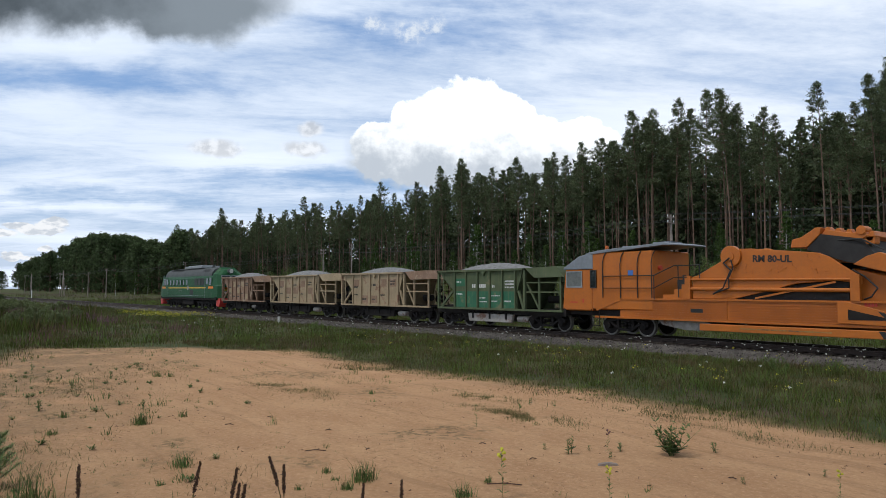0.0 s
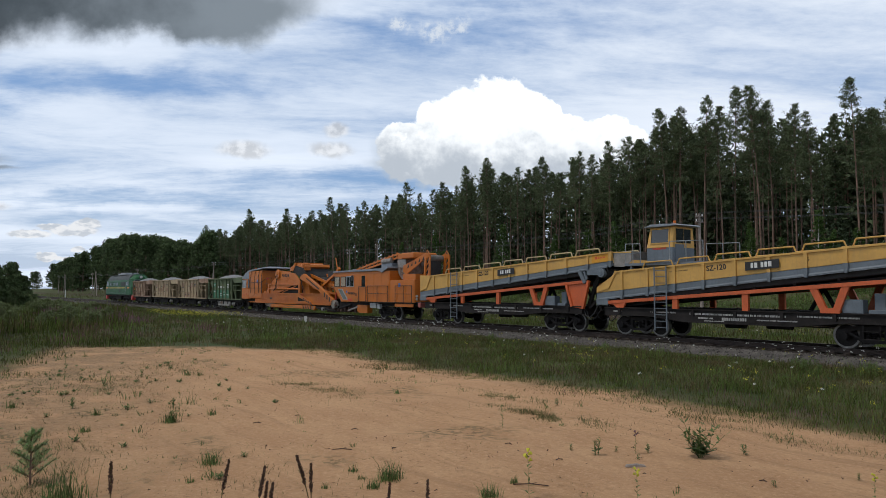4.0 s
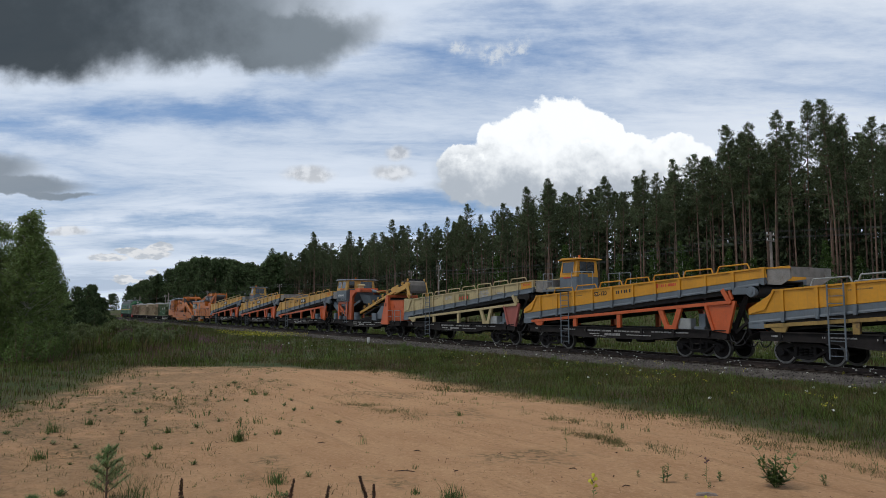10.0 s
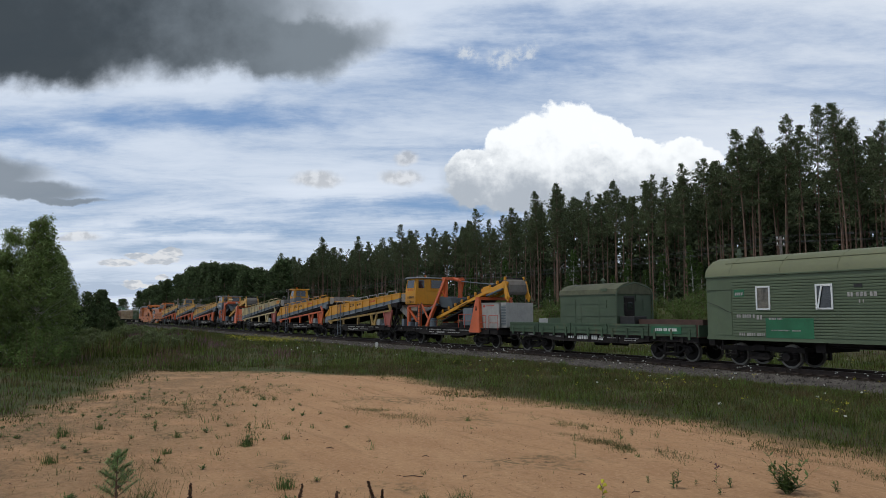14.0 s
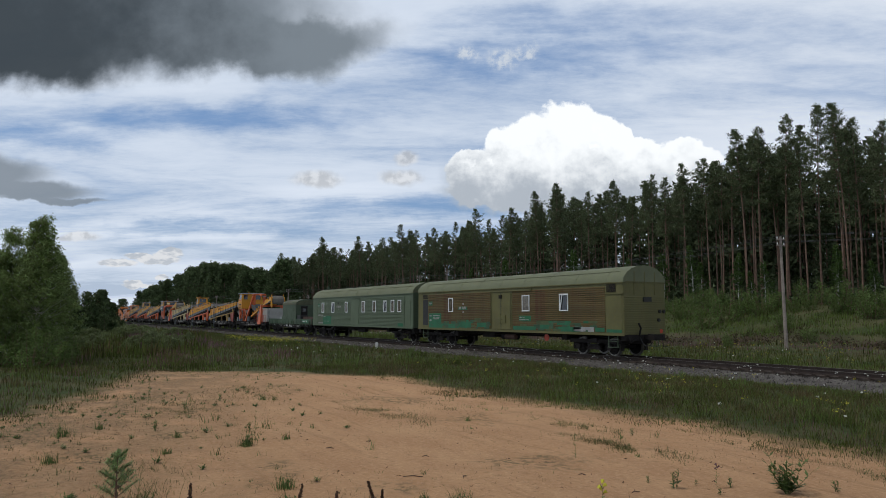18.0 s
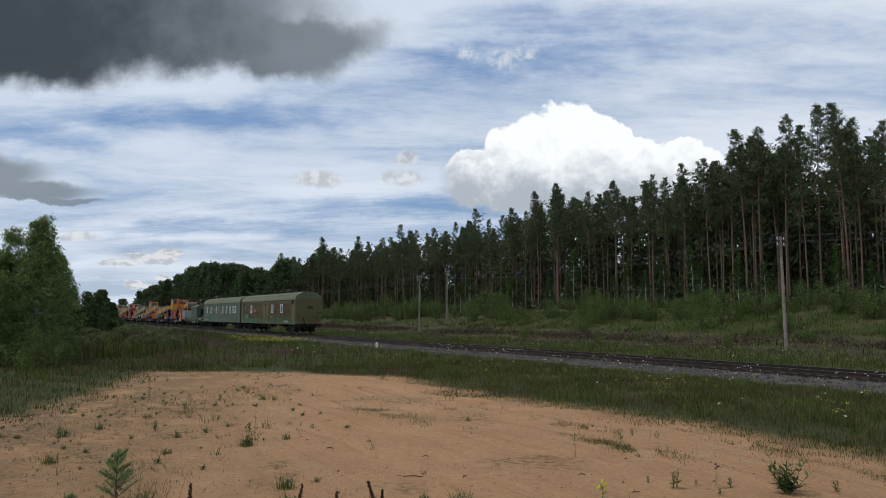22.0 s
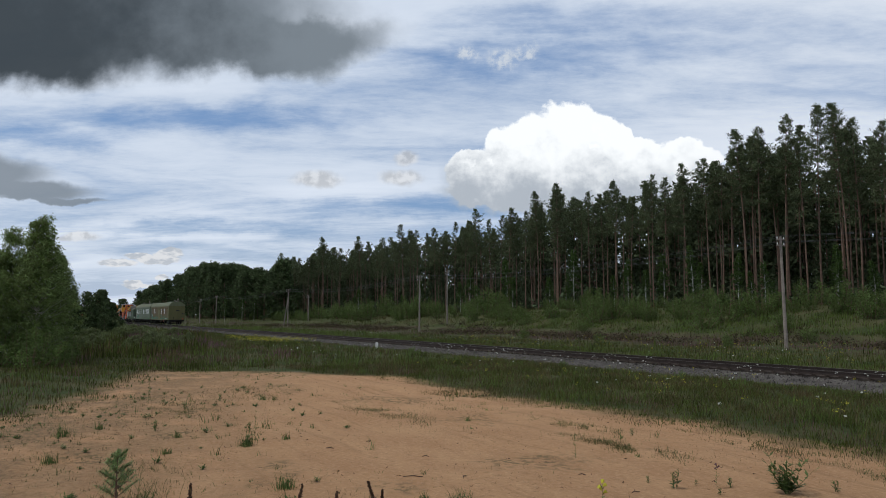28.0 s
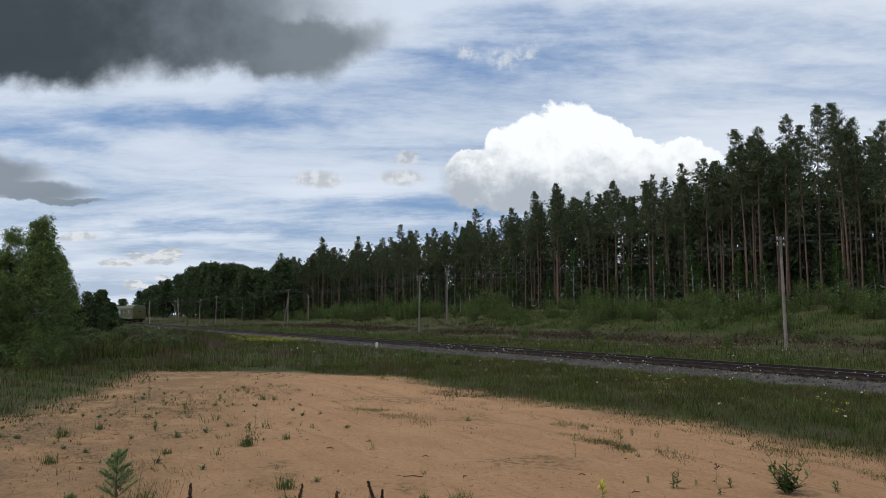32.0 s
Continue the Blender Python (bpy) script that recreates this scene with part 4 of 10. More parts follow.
def add_coach_bogie(car, x, base=2.4):
    ob = part("bogie", cached(("coach", base), lambda: coach_bogie_mesh(base)), None, car, "dark coach bogie with coil springs")
    ob.location = (x, 0, 0)
    for q in (-1, 1):
        add_wheel(ob, q * base / 2)
    return ob


def coupler_mesh(q):
    g = Geo()
    g.box(min(0, q * 0.35), max(0, q * 0.35), -0.10, 0.10, 0.92, 1.14)
    g.prism([(q * 0.33, 0.86), (q * 0.62, 0.88), (q * 0.66, 1.02), (q * 0.62, 1.18), (q * 0.33, 1.20)], -0.20, 0.14)
    g.box(min(q * 0.62, q * 0.74), max(q * 0.62, q * 0.74), -0.2, -0.06, 0.90, 1.16)
    return g.mesh("coupler", M["chassis"])


def hose_mesh(q):
    g = Geo()
    pts = [(q * 0.05, -0.45, 1.0), (q * 0.22, -0.45, 0.72), (q * 0.42, -0.42, 0.58), (q * 0.62, -0.36, 0.62), (q * 0.74, -0.32, 0.80)]
    return g.pipe(pts, 0.026, 6).mesh("air_hose", M["rubber"])


def add_couplers(car, x0, x1, ends="fr"):
    for q, x, e in ((-1, x0, "f"), (1, x1, "r")):
        if e in ends:
            ob = part("coupler", cached(("coupler", q), lambda: coupler_mesh(q)), None, car)
            ob.location = (x, 0, 0)
            ob = part("air_hose", cached(("hose", q), lambda: hose_mesh(q)), None, car)
            ob.location = (x, 0, 0)


def letters(car, text, x, y, z, size, mat, slope=0.0, bold=0.0):
    """Raised lettering on the near side (y negative), as one thin mesh."""
    cu = bpy.data.curves.new("lettering", "FONT")
    cu.body, cu.size, cu.extrude, cu.offset, cu.resolution_u = text, size, 0.003, bold, 2
    tmp = new("lettering", cu)
    bpy.context.view_layer.update()
    me = bpy.data.meshes.new_from_object(tmp.evaluated_get(bpy.context.evaluated_depsgraph_get()))
    bpy.data.objects.remove(tmp)
    me.name = "lettering"
    me.transform(Matrix.Translation((x, y, z)) @ Matrix.Rotation(-slope, 4, "Y") @ Matrix.Rotation(radians(90), 4, "X"))
    me.materials.clear()
    me.materials.append(mat)
    return part("lettering", me, None, car)


def bars(car, y, mat, cells, name="marking", slope=0.0):
    """Illegible writing: plain bars (x, z, length, height) on the near side, broken into word-long runs."""
    g = Geo()
    r = random.Random(int(abs(cells[0][0]) * 100))
    for x, z, length, height in cells:
        at = x
        while at < x + length - 0.02:
            w = min(r.uniform(0.42, 0.72) * height, x + length - at)
            zz = z + (at - x) * slope
            g.box(at, at + w, y, y - 0.004, zz, zz + height)
            at += w + height * (0.22 if r.random() < 0.84 else 0.7)
    return tagged(part(name, g, mat, car), kind="stuff")


def window(car, x0, x1, z0, z1, y, frame, glass="glass", wide=0.05, name="window", tilt=0.0, mullion=False):
    """A framed pane on the side at y: the frame is the part, the pane its sub-part."""
    s = 1 if y > 0 else -1
    g = Geo()
    a, b = min(y, y + s * 0.035), max(y, y + s * 0.035)
    g.box(x0, x1, a, b, z0, z0 + wide).box(x0, x1, a, b, z1 - wide, z1).box(x0, x0 + wide, a, b, z0 + wide, z1 - wide).box(x1 - wide, x1, a, b, z0 + wide, z1 - wide)
    if mullion:
        c = (x0 + x1) / 2
        g.box(c - wide / 2, c + wide / 2, a, b, z0 + wide, z1 - wide)
    w = part(name, g, M[frame], car)
    p = Geo().box(x0 + wide * 0.6, x1 - wide * 0.6, y - 0.012, y + 0.012, z0 + wide * 0.6, z1 - wide * 0.6)
    part("pane", p, M[glass], w)
    if tilt:
        h = z1 - z0
        k = Geo().beam((x0 + wide * 1.5, y + s * 0.05, z0 + 0.05), (x0 + wide * 1.5 + tilt, y + s * 0.05, z1 - 0.05), 0.03, wide * 0.9)
        k.beam((x0 + wide * 1.5 + tilt, y + s * 0.05, z1 - 0.06), (x1 - wide * 0.7, y + s * 0.05, z1 - 0.06), 0.03, wide * 0.9)
        part("tilted_sash", k, M[frame], w)
    return w


def ladder(car, x, y, z0, z1, width=0.5, mat="bluegrey", step=0.28, lean=0.0):
    g = Geo()
    for q in (0, width):
        g.beam((x + q, y, z0), (x + q + lean, y, z1), 0.03, 0.055)
    n = int((z1 - z0) / step)
    for i in range(n):
        z = z0 + 0.12 + i * step
        o = lean * (z - z0) / (z1 - z0)
        g.box(x + o, x + width + o, y - 0.02, y + 0.02, z, z + 0.03)
    return part("ladder", g, M[mat], car)


def handrail(car, pts, mat="handrail", r=0.02, posts=(), name="handrail"):
    g = Geo().pipe(pts, r, 6)
    for (x, y, z0, z1) in posts:
        g.rod((x, y, z0), (x, y, z1), r, 6)
    return part(name, g, M[mat], car)


def flat_frame(car, half=6.7, deck=1.28, marks=True, x0=None, x1=None):
    """The underframe that all flat wagons share."""
    x0, x1 = -half if x0 is None else x0, half if x1 is None else x1
    part("deck", Geo().box(x0, x1, -1.40, 1.40, deck - 0.06, deck), M["chassis"], car)
    for s in (-1, 1):
        g = Geo()
        sill = [(x0, deck), (x0, 0.93), (x0 + 2.6, 0.93), (x0 + 4.4, 0.74), (x1 - 4.4, 0.74), (x1 - 2.6, 0.93), (x1, 0.93), (x1, deck)]
        g.prism(sill, s * 1.405, s * 1.425)
        g.box(x0, x1, s * 1.40, s * 1.49, deck - 0.03, deck + 0.02)
        low = [(x0, 0.93), (x0 + 2.6, 0.93), (x0 + 4.4, 0.74), (x1 - 4.4, 0.74), (x1 - 2.6, 0.93), (x1, 0.93)]
        for a, b in zip(low, low[1:]):
            g.beam((a[0], s * 1.44, a[1]), (b[0], s * 1.44, b[1]), 0.10, 0.03)
        part("side_sill", g, M["chassis"], car)
        for k in range(7):
            x = x0 + 0.9 + k * (x1 - x0 - 1.8) / 6
            part("stake_pocket", Geo().box(x - 0.07, x + 0.07, s * 1.43, s * 1.515, deck - 0.26, deck - 0.04), M["chassis"], car)
    part("centre_sill", Geo().box(x0 + 0.1, x1 - 0.1, -0.22, 0.22, 0.72, deck - 0.06), M["chassis"], car)
    for x in (x0, x1 - 0.1):
        part("end_beam", Geo().box(x, x + 0.1, -1.42, 1.42, 0.88, deck), M["chassis"], car)
    part("brake_gear", Geo().rod((-1.6, 0.55, 0.62), (-0.7, 0.55, 0.62), 0.17, 12).rod((0.9, -0.6, 0.70), (1.9, -0.6, 0.70), 0.14, 10).rod((x0 + 1.6, 0.3, 0.66), (x1 - 1.6, 0.3, 0.66), 0.025, 6), M["chassis"], car)
    if marks:
        bars(car, -1.427, M["dimwhite"], [(x0 + 0.5, 1.08, 0.5, 0.07), (x0 + 2.6, 1.09, 1.3, 0.06), (x0 + 4.6, 1.06, 4.2, 0.075), (x0 + 9.2, 1.09, 2.2, 0.06), (x0 + 5.0, 0.90, 0.7, 0.06), (x0 + 6.1, 0.86, 1.1, 0.12), (x0 + 7.6, 0.90, 1.6, 0.05), (x0 + 5.3, 0.80, 0.9, 0.04)])
    step = Geo()
    for x in (x1 - 1.9,):
        step.pipe([(x, -1.46, 0.95), (x, -1.46, 0.40), (x + 0.55, -1.46, 0.40), (x + 0.55, -1.46, 0.95)], 0.018).box(x, x + 0.55, -1.56, -1.36, 0.39, 0.41).box(x, x + 0.55, -1.56, -1.36, 0.66, 0.68)
    part("step", step, M["chassis"], car)


TRAIN = []


def wagon(name, place, label, category="railway wagon"):
    ob = new(name)
    ob.location = (place, TRACK_Y, RAIL_Z)
    tagged(ob, label, category, "vehicles of the work train")
    TRAIN.append((ob, place))
    return ob

# ---- conveyor wagons ----
def bed_low(x):
    return 1.54 + (x + 7.15) * (3.22 - 1.54) / 15.85


def bed_high(x):
    return 2.98 + (x + 6.1) * 0.0642


def operator_cab(car, x0, x1, z0, z1, side=1.25, low="bluegrey", high="yellow", split=0.45, roof="roofgrey", rear_door=True, over=0.18):
    """A driver's cab with sloped upper windows, its roof and beacon."""
    zs = z0 + (z1 - z0) * split
    body = part("cab", Geo().box(x0, x1, -side, side, z0, zs), M[low], car, "lower half of the driver's cab", bevel=0.03)
    inset = 0.12
    g = Geo()
    lo = [(x0, -side), (x1, -side), (x1, side), (x0, side)]
    hi = [(x0 + inset, -side + inset), (x1, -side + inset), (x1, side - inset), (x0 + inset, side - inset)]
    g.put([(x, y, zs) for x, y in lo] + [(x, y, z1) for x, y in hi], [(3, 2, 1, 0), (4, 5, 6, 7)] + [(i, (i + 1) % 4, (i + 1) % 4 + 4, i + 4) for i in range(4)])
    part("cab_top", g, M[high], body, bevel=0.02)
    part("cab_roof", Geo().prism([(x0 - over * 0.6, z1), (x0 + 0.3, z1 + 0.13), (x1 + over, z1 + 0.10), (x1 + over * 1.6, z1 + 0.03), (x1, z1)], -side - over * 0.5, side + over * 0.5), M[roof], body, bevel=0.02)
    part("beacon", Geo().rod((x1 - 0.1, -0.5, z1 + 0.11), (x1 - 0.1, -0.5, z1 + 0.27), 0.07, 10), M["amber"], body, "amber warning beacon")
    # windows sit proud of the sloped upper walls
    h = z1 - zs
    wa, wb = zs + h * 0.22, zs + h * 0.90
    ya = -side + inset * 0.22
    yb = -side + inset * 0.90
    n = 2 if x1 - x0 > 1.8 else 1
    span = (x1 - x0 - 0.35) / n
    for k in range(n):
        a = x0 + 0.22 + k * span
        for s in (1, -1):
            w = Geo()
            quad = [(a, ya - 0.02, wa), (a + span - 0.08, ya - 0.02, wa), (a + span - 0.08, yb - 0.02, wb), (a, yb - 0.02, wb)]
            edges = [((p[0], s * p[1], p[2]), (q[0], s * q[1], q[2])) for p, q in zip(quad, quad[1:] + quad[:1])]
            for p, q in edges:
                w.rod(p, q, 0.028, 4)
            win = part("window", w, M[high], car)
            part("pane", Geo().put([(p[0], s * (p[1] + 0.005), p[2]) for p in quad], [(0, 1, 2, 3)]).put([(p[0], s * (p[1] + 0.013), p[2]) for p in quad], [(3, 2, 1, 0)]), M["glass"], win)
    if rear_door:
        d = part("door", Geo().box(x1 - 0.005, x1 + 0.03, -side + 0.2, -side + 0.85, z0 + 0.05, zs + h * 0.15), M[low], car, "cab door in the end wall")
        part("door_pane", Geo().box(x1, x1 + 0.035, -side + 0.27, -side + 0.78, wa, wb), M["glass"], d)
        e = part("window", Geo().box(x1, x1 + 0.03, -0.1, side - 0.3, wa - 0.05, wb + 0.04), M[high], car)
        part("pane", Geo().box(x1 + 0.008, x1 + 0.037, -0.05, side - 0.35, wa, wb - 0.01), M["glass"], e)
    return body


def conveyor_wagon(place, label, paint, legs, gusset, cab=None, cut=True, plate=True, number_mat="black", box="bluegrey", rail=None, logo="deepyellow"):
    car = wagon("conveyor_wagon", place, label)
    flat_frame(car)
    add_bogie(car, -5.0), add_bogie(car, 5.0)
    add_couplers(car, -6.7, 6.7)
    front_top = 2.22 if cut else 3.02
    for s in (-1, 1):
        y0, y1 = s * 1.46, s * 1.52
        up = [(-7.15, bed_low(-7.15) + 0.42), (-7.15, front_top), (-6.25, 2.74 if cut else 3.0), (-5.95, bed_high(-5.95)), (8.70, bed_high(8.7)), (8.70, bed_low(8.7) + 0.28)]
        panel = part("side_panel", Geo().prism(up, y0, y1), M[paint], car, bevel=0.01)
        lo = [(-7.15, bed_low(-7.15) + 0.10), (-7.15, bed_low(-7.15) + 0.416), (8.70, bed_low(8.7) + 0.276), (8.70, bed_low(8.7) + 0.04)]
        part("lower_panel", Geo().prism(lo, s * 1.45, s * 1.50), M["bluegrey"], panel, "blue-grey lower strip")
        part("flap", Geo().put([(-7.1, s * 1.50, bed_low(-7.1) + 0.16), (8.4, s * 1.50, bed_low(8.4) + 0.10), (8.4, s * 1.55, bed_low(8.4) + 0.03), (-7.1, s * 1.55, bed_low(-7.1) + 0.09)], [(0, 1, 2, 3)]).put(
            [(-7.1, s * 1.50, bed_low(-7.1) + 0.12), (8.4, s * 1.50, bed_low(8.4) + 0.06), (8.4, s * 1.55, bed_low(8.4) - 0.01), (-7.1, s * 1.55, bed_low(-7.1) + 0.05)], [(3, 2, 1, 0)]), M["bluegrey"], panel)
        # top and front edge mouldings
        trim = Geo().beam((-5.95, s * 1.52, bed_high(-5.95) - 0.03), (8.70, s * 1.52, bed_high(8.7) - 0.03), 0.11, 0.07)
        trim.beam((-7.1, s * 1.53, 2.03), (-6.4, s * 1.53, 2.22), 0.08, 0.08).beam((-6.4, s * 1.53, 2.22), (-5.95, s * 1.53, bed_high(-5.95)), 0.08, 0.09)
        part("edge_moulding", trim, M[paint], panel)
        for k in range(11):
            x = -5.6 + k * 1.42
            zb, zt, zm = bed_low(x), bed_high(x), bed_low(x) + 0.42 - (x + 7.15) * 0.0088
            part("rib", Geo().box(x - 0.07, x + 0.07, s * 1.50, s * 1.585, zm, zt - 0.02), M[paint], panel)
            part("rib_foot", Geo().prism([(x - 0.09, zm), (x + 0.09, zm), (x + 0.06, zb - 0.02), (x - 0.05, zb - 0.02)], s * 1.50, s * 1.60), M["bluegrey"], panel)
        for k in range(7):
            a, b = -4.45 + k * 1.80, -4.45 + k * 1.80 + 1.62
            za, zb = bed_high(a), bed_high(b)
            hoop = Geo().pipe([(a, s * 1.5, za - 0.05), (a + 0.14, s * 1.5, za + 0.27), (b - 0.10, s * 1.5, zb + 0.22), (b, s * 1.5, zb - 0.02)], 0.032, 6)
            part("guard_hoop", hoop, M[rail or paint], panel)
        # sloping support beam and its legs
        beam = Geo().beam((-6.6, s * 1.47, 1.50), (6.85, s * 1.47, 2.50), 0.12, 0.15)
        sup = part("support_beam", beam, M[legs], car, "sloping beam that carries the conveyor", bevel=0.008)
        top = lambda x: 1.50 + (x + 6.6) * 0.0743
        for x in (-2.78, 0.46):
            part("leg", Geo().box(x - 0.13, x + 0.13, s * 1.36, s * 1.50, 1.28, top(x) - 0.06), M[legs], sup)
        part("leg", Geo().prism([(-6.3, top(-6.3)), (-5.4, top(-5.4)), (-5.55, 1.28), (-5.95, 1.28)], s * 1.40, s * 1.51), M[legs], sup)
        for a, b in ((3.12, 3.55), (4.30, 3.90)):
            part("leg", Geo().prism([(a - 0.14, top(a)), (a + 0.14, top(a)), (b + 0.13, 1.28), (b - 0.13, 1.28)], s * 1.38, s * 1.51), M[legs], sup)
        part("leg_foot", Geo().box(3.38, 4.07, s * 1.36, s * 1.52, 1.28, 1.46), M[legs], sup)
        gs = part("gusset", Geo().prism([(5.62, 2.44), (7.20, 2.56), (6.80, 1.15), (6.05, 1.25)], s * 1.38, s * 1.46), M[gusset], sup, "tapered end support", bevel=0.01)
        part("gusset_rim", Geo().beam((5.70, s * 1.48, 2.43), (6.10, s * 1.48, 1.27), 0.14, 0.13).beam((7.20, s * 1.48, 2.55), (6.80, s * 1.48, 1.18), 0.14, 0.13), M[legs if gusset != "pinkred" else gusset], gs)
        part("strut", Geo().beam((7.0, s * 1.50, 2.45), (6.62, s * 1.50, 3.05), 0.12, 0.20).beam((7.1, s * 1.5, 2.62), (6.95, s * 1.5, 3.0), 0.1, 0.1), M["bluegrey" if legs == "vermilion" and paint != "deepyellow" else legs], sup)
    # far braces under the bed
    for x in (1.9, 4.5):
        part("inner_leg", Geo().beam((x, 0.9, 1.28), (x + 0.5, 0.9, 2.2), 0.1, 0.14).beam((x + 1.0, 0.9, 1.28), (x + 0.5, 0.9, 2.2), 0.1, 0.14), M["chassis"], car)
    belt = Geo().prism([(-6.9, bed_low(-6.9) + 0.26), (8.5, bed_low(8.5) + 0.20), (8.5, bed_low(8.5) + 0.14), (-6.9, bed_low(-6.9) + 0.20)], -1.44, 1.44)
    belt.prism([(-6.9, bed_low(-6.9) - 0.10), (8.3, bed_low(8.3) - 0.16), (8.3, bed_low(8.3) - 0.22), (-6.9, bed_low(-6.9) - 0.16)], -1.3, 1.3)
    for s in (-1, 1):
        part("belt_skirt", Geo().prism([(-6.9, bed_low(-6.9) + 0.12), (8.3, bed_low(8.3) + 0.08), (8.3, bed_low(8.3) - 0.20), (-6.9, bed_low(-6.9) - 0.12)], s * 1.36, s * 1.40), M["belt"], car, "black rubber skirt under the bed")
    b = part("conveyor_belt", belt, M["belt"], car, "black rubber conveyor belt")
    for k in range(9):
        x = -5.6 + k * 1.6
        part("roller", Geo().rod((x, -1.38, bed_low(x) - 0.20), (x, 1.38, bed_low(x) - 0.20), 0.07, 8), M["chassis"], b)
    under = Geo().prism([(-6.4, bed_low(-6.4) - 0.22), (6.6, bed_low(6.6) - 0.30), (6.6, bed_low(6.6) - 0.44), (-6.4, bed_low(-6.4) - 0.36)], -1.2, 1.2)
    part("under_tray", under, M["chassis"], car)
    part("head_drum", Geo().rod((8.05, -1.40, 2.92), (8.05, 1.40, 2.92), 0.26, 18), M["belt"], car)
    for s in (-1, 1):
        part("drive_motor", Geo().box(7.15, 8.0, s * 1.40, s * 1.58, 2.82, 3.10).rod((8.05, s * 1.38, 2.92), (8.05, s * 1.60, 2.92), 0.22, 14).rod((8.05, s * 1.58, 2.92), (8.05, s * 1.63, 2.92), 0.10, 10), M["bluegrey" if legs == "vermilion" else "chassis"], car, bevel=0.01)
    hood = Geo()
    for s in (-1, 1):
        hood.prism([(8.70, 3.22), (8.70, 3.90), (9.75, 3.85), (9.75, 3.45), (9.3, 3.18)], s * 1.38, s * 1.42)
    hood.box(9.72, 9.76, -1.42, 1.42, 3.5, 3.9)
    part("discharge_hood", hood, M["chute"], car, "scraped steel discharge hood")
    part("hood_edge", Geo().beam((8.7, -1.42, 3.89), (9.75, -1.42, 3.85), 0.05, 0.05).beam((8.7, 1.42, 3.89), (9.75, 1.42, 3.85), 0.05, 0.05), M[paint], car)
    for s in (-1, 1):
        arm = Geo().beam((6.9, s * 1.15, 1.28), (7.55, s * 1.15, 2.75), 0.12, 0.2).beam((7.6, s * 1.0, 1.1), (7.1, s * 1.0, 2.5), 0.1, 0.14).beam((7.0, s * 1.2, 1.2), (7.9, s * 1.2, 1.9), 0.1, 0.12)
        part("tilt_arm", arm, M["chassis"], car)
    part("hydraulic_hose", Geo().pipe([(6.75, -1.3, 1.2), (6.95, -1.45, 0.85), (7.25, -1.48, 0.75), (7.45, -1.4, 0.95), (7.5, -1.2, 1.3)], 0.025).pipe([(6.8, -1.2, 1.1), (7.1, -1.35, 0.65), (7.4, -1.3, 0.7), (7.6, -1.1, 1.1)], 0.02), M["rubber"], car)
    cab_box = part("control_box", Geo().box(4.10, 4.80, -1.40, -1.00, 1.285, 1.78), M[box], car, "control cabinet on the deck", bevel=0.012)
    part("box_door", Geo().box(4.14, 4.76, -1.412, -1.402, 1.33, 1.74), M[box], cab_box)
    part("control_box", Geo().box(5.10, 5.45, -1.2, -0.8, 1.285, 2.0).box(4.95, 5.5, -1.35, -1.0, 1.285, 1.42), M["bluegrey"], car, bevel=0.012)
    ladder(car, -3.72, -1.64, 0.32, 3.16, 0.62)
    part("tail_drum", Geo().rod((-6.95, -1.52, 1.52), (-6.95, 1.52, 1.52), 0.12, 12).box(-7.15, -6.45, -1.54, -1.42, 1.40, 1.66), M["bluegrey"], car)
    slope = math.atan(0.0763)
    if plate == "stencil":
        part("repaint_patch", Geo().box(0.60, 1.90, -1.526, -1.523, 2.80, 3.22), M["reef_olive"], car)
        bars(car, -1.528, M["signred"], [(0.68, 2.84, 1.1, 0.22)], slope=0.07)
        letters(car, "SZ-120", -1.20, -1.524, 2.86, 0.31, M["dimwhite"], slope, 0.006)
        bars(car, -1.524, M["dimwhite"], [(3.1, 3.28, 0.9, 0.12), (2.9, 3.12, 1.2, 0.12), (3.0, 2.98, 1.0, 0.11), (5.0, 3.15, 1.0, 0.12)], slope=0.07)
    else:
        letters(car, "SZ-120", -1.20, -1.524, 2.90 if plate else 2.88, 0.31, M["black"], slope, 0.008)
        if plate:
            part("number_panel", Geo().prism([(0.56, 2.88), (0.56, 3.22), (1.95, 3.32), (1.95, 2.98)], -1.596, -1.590), M["black"], car)
            bars(car, -1.598, M["white"], [(0.80, 2.98, 1.0, 0.2)], slope=0.07)
        else:
            bars(car, -1.524, M["black"], [(0.35, 2.98, 1.05, 0.16)], slope=0.07)
            bars(car, -1.524, M["signred"], [(2.95, 3.20, 0.22, 0.20), (3.25, 3.24, 0.9, 0.13)], slope=0.07)
        letters(car, "25", 2.85, -1.524, 3.18, 0.22, M["black"], slope)
    if plate in (True, "stencil"):
        part("emblem_panel", Geo().prism([(7.45, 3.40), (7.45, 3.80), (8.45, 3.87), (8.45, 3.47)], -1.530, -1.522), M[logo], car)
        bars(car, -1.533, M["signred"], [(7.65, 3.58, 0.16, 0.13), (7.85, 3.61, 0.42, 0.07)], slope=0.07)
    bars(car, -1.524, M["tan"], [(-3.0, 2.88, 0.9, 0.05)], slope=0.07)
    if cab:
        # platform with rails, and the cab on it, over the front of the bed
        top = Geo().box(-5.5, -1.35, -1.45, 1.45, 3.22, 3.34)
        for x in (-5.2, -1.6):
            for s in (-1, 1):
                top.box(x - 0.06, x + 0.06, s * 1.3 - 0.06, s * 1.3 + 0.06, 2.8, 3.22)
        part("cab_platform", top, M["bluegrey"], car)
        operator_cab(car, -4.70, -3.30, 3.34, 4.98, 0.85, "bluegrey", paint, 0.42, paint if paint == "deepyellow" else "roofgrey")
        bars(car, -0.86, M["signred"], [(-4.35, 3.95, 0.7, 0.08)])
